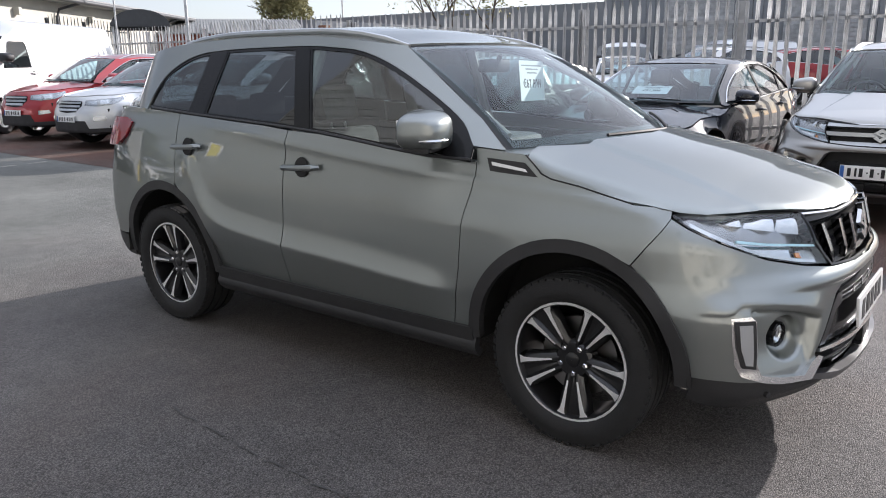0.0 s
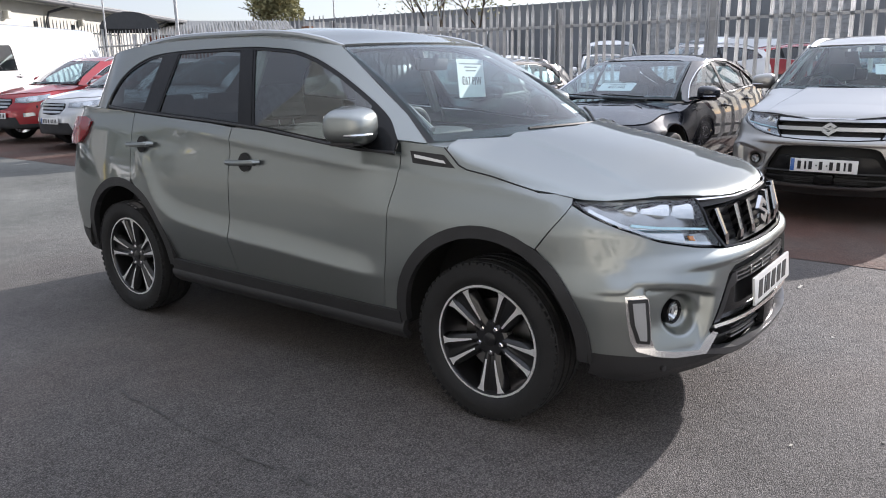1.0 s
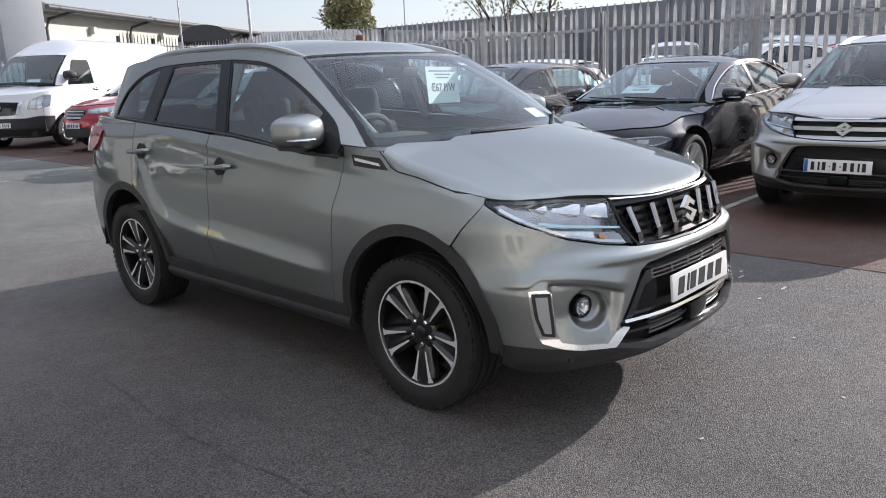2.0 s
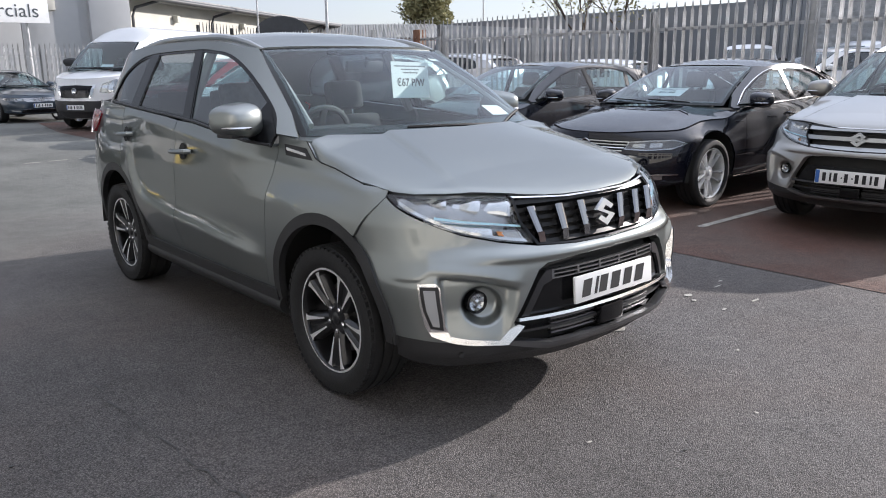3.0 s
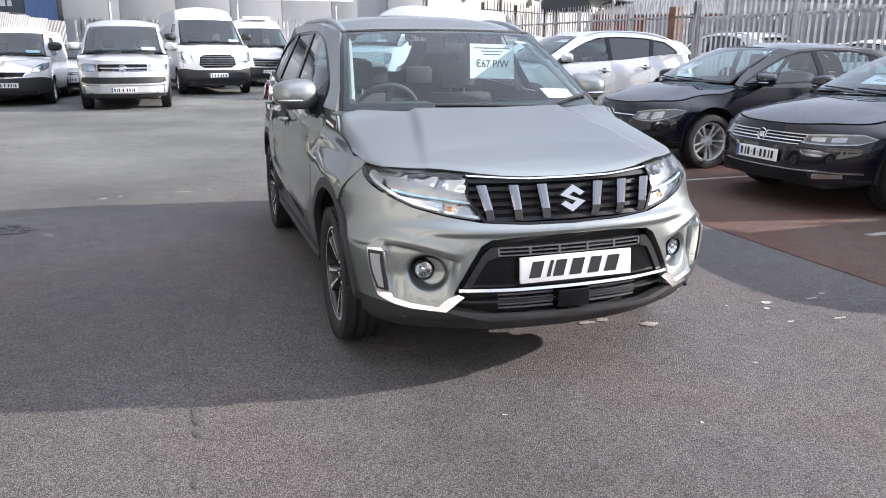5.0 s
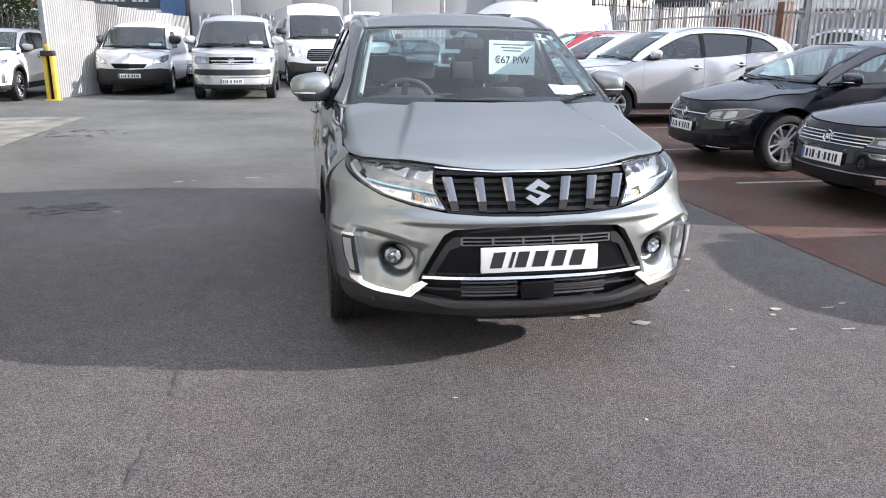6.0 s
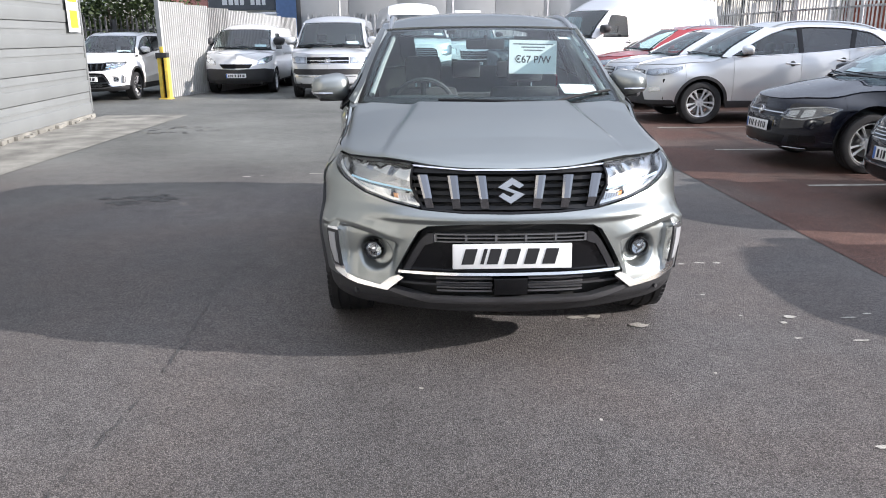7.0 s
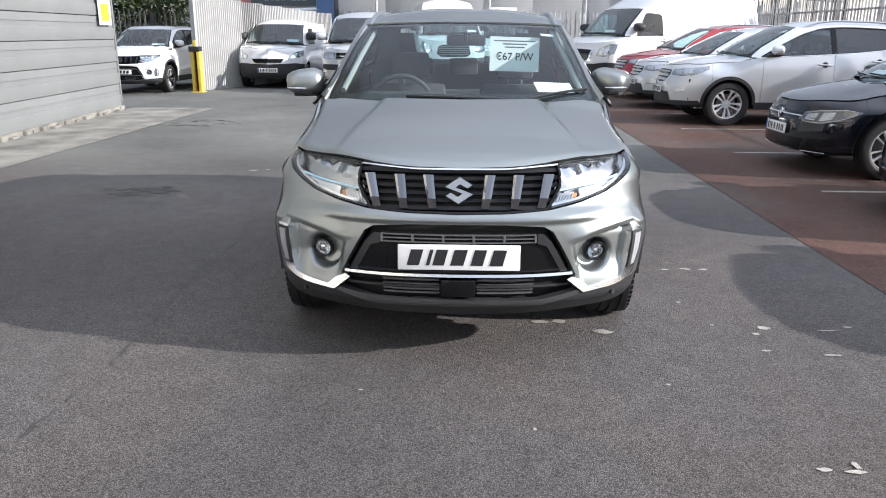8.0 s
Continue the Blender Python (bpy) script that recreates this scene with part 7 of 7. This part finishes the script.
def face_of(sh, lamps, grille, bars, bar_mat, intake, fog=None, strip=None, black=None, inner=True, dark_in=False, low_mat="plastic"):
    """Lamps, grille, bars and intakes of a nose, given as (x, z) outlines of one half."""
    F = lambda x, z: (sh.fx(x, z), z)
    out = []
    if black:
        out.append(("lower_bumper", [F(*q) for q in black], 0.006, 0.03, "plastic", "black lower bumper", True))
    lp = [F(*q) for q in lamps]
    out.append(("headlamp", lp, 0.004, 0.03, "lamp_back", "clear headlamp", True))
    if inner:
        c = shrink(lp, 0.012)
        a_, b_ = min(q[0] for q in c), max(q[0] for q in c)
        cut = lambda u, v: band(c, a_ + u * (b_ - a_), a_ + v * (b_ - a_))
        out.append(("lamp_bezel", cut(0.04, 0.62) if not dark_in else c, 0.007, 0.004, "lamp_dark" if dark_in else "lamp_mid", "shaded lamp interior", True))
        d = shrink(lp, 0.026)
        for u, v in ((0.10, 0.30), (0.38, 0.58)):
            q = band(d, a_ + u * (b_ - a_), a_ + v * (b_ - a_))
            if len(q) > 2:
                out.append(("lamp_bowl", q, 0.010, 0.004, "lamp_mid" if dark_in else "reflector", "", True))
        out.append(("lamp_lens", shrink(lp, 0.002), 0.016, 0.0, "lens", "clear lamp cover", True))
    gp = [F(*q) for q in grille]
    out.append(("grille", gp, 0.003, 0.03, "gloss_black", "black grille", True))
    for z0, z1, x1 in bars:
        out.append(("grille_bar", [F(0, z0), F(x1, z0), F(x1, z1), F(0, z1)], 0.012, 0.02, bar_mat, "bright grille bar", True))
    for it in intake:
        out.append(("lower_intake", [F(*q) for q in it], 0.004, 0.03, low_mat, "black lower intake", True))
    if strip:
        z0, z1, x1 = strip
        out.append(("bumper_strip", [F(0, z0), F(x1, z0), F(x1, z1), F(0, z1)], 0.014, 0.02, "chrome", "chrome bumper strip", True))
    if fog:
        out.append(("fog_lamp", [F(*q) for q in fog], 0.010, 0.02, "reflector", "small front fog lamp", True))
    return out


def round_badge(z, r, lift=0.02, sill=False):
    def run(car, sh, paint_mat):
        bm = bmesh.new()
        lathe(bm, [(0.02, r), (-0.004, r), (-0.008, r * 0.93), (-0.004, r * 0.84), (0.004, r * 0.82)], 24, "Y")
        b = part("badge", bm, M["chrome"], car, "round chrome badge")
        b.matrix_basis = pose(0, sh.P(0, z).y - lift, z, -10, 0, 0)
        bm = bmesh.new()
        box(bm, (-r * 0.55, -0.004, -r * 0.5), (r * 0.55, 0.004, r * 0.45), 0.002)
        part("badge_mark", bm, M["chrome"], b)
        if sill:
            for sx in (-1, 1):
                ya, yb = sh.sy(sh.ax_f + 0.44), sh.sy(sh.ax_r - 0.44)
                panel("sill_strip", [(ya, 0.262), (yb, 0.262), (yb, 0.274), (ya, 0.274)], lambda a, q: sh.P(sx * a, q, 0.008), M["chrome"], car, 0.12, 0.02, 0.01, "chrome strip along the sill")
    return run


saloon = Shape(-2.30, 2.47, 0.916, -1.40, 1.39, 0.335,
               [(-2.30, 0.70), (-2.2, 0.75), (-2.05, 0.80), (-1.7, 0.87), (-1.2, 0.94), (-0.8, 0.98)], -0.95, ((-0.98, 1.0, 0.72), (-0.1, 1.38, 0.57)),
               [(-0.2, 1.38), (0.0, 1.42), (0.4, 1.455), (0.8, 1.45), (1.2, 1.38), (1.4, 1.3)], 0.065,
               [(-1.0, 0.955), (-0.8, 0.96), (0.5, 1.0), (1.5, 1.04), (2.5, 1.05)], 1.4, [(2.05, 1.05), (1.7, 1.18), (1.3, 1.32)], scale_z=0.86, tumble=0.5)
DLO_SAL = [(1.62, 1.05), (1.5, 1.14), (1.2, 1.27), (0.9, 1.345), (0.5, 1.365), (0.12, 1.345), (-0.18, 1.28), (-0.58, 1.13), (-0.88, 0.98)]
SAL_O = dict(low=0.24, panes=["midglass"] * 4, gaps=[-1.75, -0.80, 0.32, 1.25], dlo=DLO_SAL, posts=[0.33, 1.2], slants=[0.1, -0.3], handles=[(0.2, 0.86), (1.1, 0.89)], chrome_handles=False, brightwork=True,
             track=0.80, rim=0.248, spokes=(5, 0.062, 0.2), dish=0.02, plate=(-2.31, 0.47), boot=True, tyre_w=0.235, detail=round_badge(0.635, 0.055, sill=True),
             face=face_of(saloon, [(0.43, 0.60), (0.62, 0.595), (0.80, 0.61), (0.875, 0.66), (0.80, 0.70), (0.62, 0.69), (0.45, 0.675)], [(0, 0.575), (0.42, 0.585), (0.46, 0.68), (0, 0.685)],
                          [(0.585, 0.593, 0.42), (0.612, 0.62, 0.43), (0.639, 0.647, 0.44), (0.666, 0.676, 0.46)], "chrome", [[(0, 0.27), (0.55, 0.28), (0.52, 0.36), (0, 0.36)]], fog=[(0.56, 0.305), (0.75, 0.325), (0.75, 0.36), (0.56, 0.345)], strip=(0.365, 0.373, 0.84), dark_in=True, low_mat="gloss_black"))
vehicle("saloon", saloon, M["navy"], pose(5.8, 0.87, 0, 0, 0, -90), "black saloon car with chrome grille bars and a price sheet", "car", dict(SAL_O, fine=0.04, mirror=(-0.62, 1.03, M["navy"])))
vehicle("saloon", saloon, M["blue"], pose(2.9, 22.05, 0, 0, 0, 9), "dark teal saloon car parked before the fence", "car", dict(SAL_O, mirror=(-0.62, 1.03, M["blue"])))

hatch = Shape(-2.13, 2.13, 0.90, -1.29, 1.34, 0.32,
              [(-2.13, 0.70), (-2.05, 0.75), (-1.9, 0.81), (-1.6, 0.88), (-1.2, 0.95), (-0.8, 0.99)], -0.95, ((-0.98, 1.01, 0.72), (-0.15, 1.40, 0.57)),
              [(-0.2, 1.40), (0.0, 1.43), (0.4, 1.46), (0.9, 1.45), (1.5, 1.40), (1.8, 1.36)], 0.065,
              [(-1.0, 0.955), (-0.8, 0.96), (0.5, 1.0), (1.5, 1.05), (2.2, 1.07)], 1.4, [(2.0, 1.06), (1.9, 1.2), (1.75, 1.31)], scale_z=0.87, tumble=0.5)
DLO_HAT = [(1.45, 1.05), (1.42, 1.14), (1.25, 1.30), (0.9, 1.36), (0.45, 1.375), (0.07, 1.35), (-0.20, 1.285), (-0.58, 1.13), (-0.88, 0.98)]
HAT_O = dict(SAL_O, fine=0.045, gaps=[-1.62, -0.80, 0.30, 1.1], dlo=DLO_HAT, posts=[0.32, 1.12], plate=(-2.145, 0.46), boot=False, rim=0.22, track=0.78, brightwork=False, tyre_w=0.215, mirror=(-0.62, 1.03, M["navy"]), detail=round_badge(0.62, 0.05),
             face=face_of(hatch, [(0.41, 0.585), (0.50, 0.56), (0.66, 0.555), (0.80, 0.60), (0.875, 0.69), (0.80, 0.712), (0.60, 0.69), (0.44, 0.66)], [(0, 0.585), (0.40, 0.59), (0.43, 0.65), (0, 0.655)], [(0.612, 0.622, 0.42)], "chrome",
                          [[(0, 0.27), (0.45, 0.27), (0.50, 0.38), (0, 0.385)], [(0.54, 0.29), (0.78, 0.33), (0.78, 0.40), (0.56, 0.39)]], strip=(0.245, 0.253, 0.7), dark_in=True, low_mat="gloss_black"))
vehicle("hatchback", hatch, M["navy"], pose(5.65, 3.5, 0, 0, 0, -90), "dark navy hatchback car with a price sheet", "car", HAT_O)

cross = Shape(-2.25, 2.28, 0.92, -1.33, 1.36, 0.35,
              [(-2.25, 0.86), (-2.17, 0.92), (-2.0, 0.98), (-1.7, 1.04), (-1.3, 1.09), (-0.9, 1.13)], -1.0, ((-1.02, 1.14, 0.74), (-0.25, 1.58, 0.60)),
              [(-0.3, 1.58), (-0.1, 1.63), (0.4, 1.67), (0.9, 1.66), (1.5, 1.60), (1.9, 1.54)], 0.075,
              [(-1.05, 1.08), (-0.8, 1.09), (0.5, 1.15), (1.5, 1.24), (2.3, 1.28)], 1.6, [(2.15, 1.26), (2.05, 1.38), (1.9, 1.48)], scale_z=1.02, tumble=0.46)
DLO_CRO = [(1.75, 1.27), (1.72, 1.33), (1.5, 1.47), (1.1, 1.54), (0.5, 1.565), (0.1, 1.54), (-0.2, 1.45), (-0.55, 1.28), (-0.86, 1.11)]
CRO_FACE = face_of(cross, [(0.40, 0.80), (0.62, 0.785), (0.80, 0.81), (0.90, 0.90), (0.895, 0.955), (0.78, 0.935), (0.60, 0.91), (0.40, 0.885)], [(0, 0.66), (0.24, 0.68), (0.34, 0.78), (0.33, 0.87), (0, 0.88)], [(0.70, 0.735, 0.27), (0.765, 0.80, 0.31), (0.83, 0.86, 0.32)], "satin",
                   [[(0, 0.36), (0.52, 0.37), (0.45, 0.52), (0, 0.52)]], fog=[(0.60, 0.52), (0.78, 0.55), (0.76, 0.61), (0.60, 0.60)], black=[(0, 0.30), (0.86, 0.33), (0.86, 0.40), (0, 0.37)])
CRO_O = dict(low=0.30, face=CRO_FACE, brightwork=True, gaps=[-1.62, -0.82, 0.30, 1.1], dlo=DLO_CRO, posts=[0.30, 1.15], slants=[0.0, -0.3], handles=[(0.15, 0.98), (1.0, 1.03)], cladding=0.045, track=0.80, rim=0.232, spokes=(5, 0.16, 0.22), plate=(-2.265, 0.55), rails=(-0.2, 1.7, 0.6, 0.05, "satin"), tyre_w=0.235)
vehicle("crossover", cross, M["silver"], pose(5.6, 8.35, 0, 0, 0, -90), "silver crossover car with roof rails", "car", dict(CRO_O, mirror=(-0.6, 1.2, M["silver"])))
vehicle("people_carrier", cross, M["silver"], pose(5.68, 11.05, 0, 0, 0, -86) @ Matrix.Diagonal((1, 1, 0.95, 1)), "silver people carrier car parked in the row", "car", dict(CRO_O, mirror=(-0.6, 1.2, M["silver"]), cladding=0, rails=None))
vehicle("sport_utility", cross, M["red"], pose(5.78, 13.5, 0, 0, 0, -82), "red sport utility car parked beside the van", "car", dict(CRO_O, mirror=(-0.6, 1.2, M["red"])))


def van_shape(front, rear, half, axf, axr, r, hood_f, hood_b, cowl, ws_top_y, ws_top_z, roof_z, kz):
    zb = hood_b + 0.03
    return Shape(front, rear, half, axf, axr, r, [(front, hood_f), (front + 0.1, hood_f + 0.06), (front + 0.3, hood_f + 0.13), (cowl - 0.1, hood_b - 0.03), (cowl + 0.2, hood_b)], cowl,
                 ((cowl - 0.02, zb, half * 0.84), (ws_top_y, ws_top_z, half * 0.74)), [(ws_top_y - 0.1, ws_top_z), (ws_top_y + 0.2, ws_top_z + 0.4 * (roof_z - ws_top_z)), (ws_top_y + 0.7, roof_z), (rear, roof_z - 0.02)], 0.10,
                 [(cowl - 0.1, hood_b - 0.03), (cowl + 0.5, hood_b - 0.02), (rear, hood_b)], roof_z - 0.1, [(rear - 0.02, hood_b), (rear - 0.03, hood_b + 0.5), (rear - 0.05, roof_z - 0.1)], scale_z=kz, tuck=0.03, tumble=0.14, shoulder=0.10, bonnet_drop=0.055)


def van(name, sh, paint_mat, at, label, cowl, dz, extra):
    b = lerp(sh.belt, cowl + 0.3)
    dlo = [(cowl + 1.26, b + 0.01), (cowl + 1.27, b + dz * 0.9), (cowl + 1.22, b + dz), (cowl + 0.78, b + dz), (cowl + 0.70, b + dz * 0.96), (cowl + 0.48, b + 0.45 * dz), (cowl + 0.36, b + 0.2 * dz), (cowl + 0.33, b + 0.01)]
    o = dict(low=0.28, gaps=[sh.ax_f - 0.5, cowl + 0.12, cowl + 1.36, cowl + 2.7], dlo=dlo, posts=[], slants=[], panes=["midglass"], handles=[(cowl + 1.25, b - 0.12)], track=sh.half - 0.12, rim=0.20, spokes=(8, 0.2, 0),
             panels=["front_bumper", "front_wing", "front_door", "side_panel", "rear_panel"], seat_z=b - 0.5, seat_h=b + 0.3, back_window=False, tyre_w=0.215, plate=(sh.front - 0.012, 0.55), mirror=(cowl + 0.35, b + 0.22, M["plastic"], 0.2, 1.3, False))
    o.update(extra)
    return vehicle(name, sh, paint_mat, at, label, "van", o)


big = van_shape(-2.85, 2.9, 1.03, -1.95, 1.55, 0.35, 1.15, 1.42, -2.05, -1.35, 2.10, 2.48, 1.45)
BLACK_VAN = [(0, 0.29), (0.99, 0.32), (1.0, 0.72), (0.85, 0.74), (0.6, 0.70), (0, 0.70)]
LAMP_VAN = [(0.64, 0.90), (0.82, 0.88), (0.985, 0.95), (0.99, 1.19), (0.90, 1.20), (0.68, 1.10)]
face_a = face_of(big, LAMP_VAN, [(0, 0.76), (0.44, 0.78), (0.50, 1.05), (0, 1.07)], [], "satin", [[(0, 0.34), (0.5, 0.36), (0.46, 0.5), (0, 0.5)]], black=BLACK_VAN, inner=True)
face_a += [("grille_wing", [(big.fx(0.40, 0.78), 0.78), (big.fx(0.47, 0.78), 0.78), (big.fx(0.56, 1.06), 1.06), (big.fx(0.48, 1.06), 1.06)], 0.014, 0.02, "chrome", "chrome grille wing", True)]
face_b = face_of(big, LAMP_VAN, [(0, 0.76), (0.38, 0.76), (0.51, 0.84), (0.47, 1.05), (0.38, 1.11), (0, 1.12)], [(0.82, 0.838, 0.46), (0.88, 0.898, 0.47), (0.94, 0.958, 0.46), (1.0, 1.018, 0.45), (1.06, 1.075, 0.42)], "slot_grey", [[(0, 0.40), (0.5, 0.42), (0.44, 0.56), (0, 0.56)]], black=BLACK_VAN)
face_c = face_of(big, LAMP_VAN, [(0, 0.72), (0.52, 0.74), (0.58, 1.03), (0, 1.0)], [(0.79, 0.80, 0.52), (0.85, 0.86, 0.54), (0.91, 0.92, 0.55), (0.97, 0.98, 0.55)], "satin", [[(0, 0.40), (0.5, 0.42), (0.44, 0.56), (0, 0.56)]], black=BLACK_VAN)
van("delivery_van", big, M["white"], pose(5.4, 17.0, 0, 0, 0, -60), "large white delivery van with a black lower bumper", -2.05, 0.58, dict(face=face_a, detail=round_badge(0.93, 0.07)))
van("delivery_van", big, M["white"], pose(-0.75, 21.0, 0, 0, 0, 8), "white high roof delivery van facing the yard", -2.05, 0.58, dict(face=face_b))
beacon_van = van("delivery_van", big, M["white"], pose(1.25, 25.0, 0, 0, 0, 6) @ Matrix.Diagonal((0.97, 1, 0.93, 1)), "white delivery van with roof lights", -2.05, 0.58, dict(face=face_c))
bm = bmesh.new()
box(bm, (-0.5, -1.1, 2.42), (0.5, -0.85, 2.54), 0.03)
part("roof_beacon", bm, M["white"], beacon_van, "pale roof light bar")
mid = van_shape(-2.45, 2.45, 0.95, -1.55, 1.45, 0.335, 0.98, 1.22, -1.60, -0.85, 1.80, 1.97, 1.22)
face_d = face_of(mid, [(0.52, 0.84), (0.72, 0.83), (0.90, 0.86), (0.915, 0.97), (0.75, 1.0), (0.52, 0.98)], [(0, 0.82), (0.50, 0.83), (0.50, 0.98), (0, 0.985)], [(0.895, 0.912, 0.5), (0.835, 0.845, 0.5)], "chrome", [[(0, 0.575), (0.74, 0.575), (0.87, 0.62), (0.84, 0.71), (0, 0.71)], [(0, 0.27), (0.85, 0.29), (0.87, 0.36), (0, 0.35)]], strip=(0.53, 0.545, 0.84))
van("panel_van", mid, M["silver"], pose(-2.6, 15.75, 0, 0, 0, 0), "silver panel van with horizontal grille bars", -1.60, 0.50, dict(face=face_d, plate=(mid.front - 0.012, 0.44), detail=round_badge(0.90, 0.075), mirror=(-1.25, 1.36, M["silver"], 0.2, 1.2, False)))
small = van_shape(-2.19, 2.19, 0.905, -1.3, 1.42, 0.31, 0.95, 1.15, -1.35, -0.65, 1.66, 1.80, 1.14)
face_e = face_of(small, [(0.52, 0.76), (0.70, 0.77), (0.86, 0.86), (0.87, 0.99), (0.74, 0.96), (0.56, 0.87)], [(0, 0.655), (0.34, 0.665), (0.43, 0.77), (0, 0.775)], [(0.655, 0.670, 0.34), (0.765, 0.780, 0.43)], "chrome", [], black=[(0, 0.26), (0.87, 0.30), (0.89, 0.62), (0.70, 0.66), (0, 0.63)])
van("small_van", small, M["white"], pose(-5.2, 17.3, 0, 0, 0, 0), "white small van with a black front bumper", -1.35, 0.42, dict(face=face_e, plate=(small.front - 0.014, 0.48)))


# ---- vehicles beyond the fence ----
def far_car(sh, name, paint_name, x, y, turn, label, opts):
    return vehicle(name, sh, M[paint_name], pose(x, y, 0.10, 0, 0, turn), label, "car", dict(opts, mirror=(opts["mirror"][0], opts["mirror"][1], M[paint_name]) if opts.get("mirror") else None))


CRO_M = dict(CRO_O, mirror=(-0.6, 1.2, None))
far_car(hatch, "hatchback", "white", 17.5, 6.9, -60, "white hatchback parked in the neighbouring yard", HAT_O)
far_car(cross, "crossover", "white", 18.0, 4.6, -120, "white crossover parked in the neighbouring yard", CRO_M)
far_car(hatch, "hatchback", "white", 12.6, 8.2, 180, "white car parked close behind the fence", HAT_O)
far_car(cross, "crossover", "silver", 12.7, 12.9, 180, "silver car parked close behind the fence", CRO_M)
far_car(hatch, "hatchback", "dullblue", 21.5, 0.2, -100, "blue hatchback in the neighbouring yard", HAT_O)
far_car(cross, "crossover", "red", 24.0, -1.4, -90, "red crossover in the neighbouring yard", CRO_M)
far_car(cross, "crossover", "red", 22.5, 2.4, 30, "dark red crossover in the neighbouring yard", CRO_M)
van("panel_van", mid, M["white"], pose(23.5, 9.6, 0.10, 0, 0, -60), "white panel van in the neighbouring yard", -1.60, 0.50, dict(face=face_d))
van("panel_van", mid, M["silver"], pose(23.0, 5.6, 0.10, 0, 0, -110), "silver panel van in the neighbouring yard", -1.60, 0.50, dict(face=face_d))
vehicle("hatchback", hatch, M["silver"], pose(-4.0, 20.6, 0, 0, 0, 0), "silver hatchback between the vans", "car", HAT_O)


# ---- price sheets behind the screens ----
def price_sheet(car_pose, sh, u, v, w, h, words, label, lean=0.0, bars=3):
    """A printed sheet hung just inside a windscreen."""
    p, q, r_ = sh.ws(u, v), sh.ws(u, v + 0.05), sh.ws(u + 0.05, v)
    up, right = (q - p).normalized(), (r_ - p).normalized()
    nrm = right.cross(up).normalized()
    up = nrm.cross(right)
    m = car_pose @ Matrix((( right.x, up.x, nrm.x, p.x - nrm.x * 0.03), (right.y, up.y, nrm.y, p.y - nrm.y * 0.03), (right.z, up.z, nrm.z, p.z - nrm.z * 0.03), (0, 0, 0, 1))) @ pose(0, 0, 0, 0, 0, lean)
    bm = bmesh.new()
    box(bm, (-w / 2, -h / 2, -0.0008), (w / 2, h / 2, 0.0008), 0)
    s_ = tagged(part("price_sheet", bm, M["paper"]), label, "price sheet", "price sheets")
    s_.matrix_basis = m
    if words:
        text_mesh("price", words, min(h * 0.30, w * 0.215), M["ink"], s_, pose(0, -h * 0.08, 0.0012), "black price", bold=0.001)
    for k in range(bars):
        z = h * (0.38 - 0.09 * k)
        ww = w * (0.42 if k == 0 else 0.30 - 0.05 * k)
        boxed("print_bar", (-ww, z - h * 0.018, 0.0009), (ww, z + h * 0.018, 0.0014), M["signink"], s_, "", 0)
    return s_


I4 = Matrix.Identity(4)
price_sheet(I4, vit, 0.48, 0.57, 0.305, 0.205, "€67 P/W", "white price sheet hung inside the windscreen", -2).matrix_basis = pose(0.317, -0.375, 1.315, 84, 0, 7) @ pose(0, 0, 0, 0, 0, -1.5)
price_sheet(I4, vit, 0.735, 0.20, 0.225, 0.085, "", "blank white card on the dashboard", -3, 0)
price_sheet(I4, vit, 0.86, 0.90, 0.08, 0.03, "", "small pale windscreen sticker", -4, 1)
price_sheet(pose(5.8, 0.87, 0, 0, 0, -90), saloon, 0.05, 0.30, 0.40, 0.20, "€21,500", "white price sheet inside the black saloon")
price_sheet(pose(5.9, -1.55, 0, 0, 0, -90), vit, 0.45, 0.45, 0.36, 0.19, "€18,500", "white price sheet inside the light grey car")
price_sheet(pose(5.65, 3.5, 0, 0, 0, -90), hatch, -0.45, 0.42, 0.32, 0.20, "", "white printed sheet inside the navy hatchback")
price_sheet(pose(5.65, 3.5, 0, 0, 0, -90), hatch, -0.05, 0.15, 0.30, 0.10, "", "blank white card in the navy hatchback", 0, 0)
for px, shp, u, v in ((pose(-2.6, 15.75, 0), mid, 0.7, 0.15), (pose(-0.75, 21.0, 0, 0, 0, 8), big, 0.75, 0.12), (pose(-5.2, 17.3, 0), small, 0.7, 0.15), (pose(5.4, 17.0, 0, 0, 0, -60), big, 0.5, 0.12), (pose(-8.1, 15.0, 0, 0, 0, -1), vit, 0.7, 0.15)):
    price_sheet(px, shp, u, v, 0.30, 0.10, "", "small white card inside a windscreen", 0, 0)
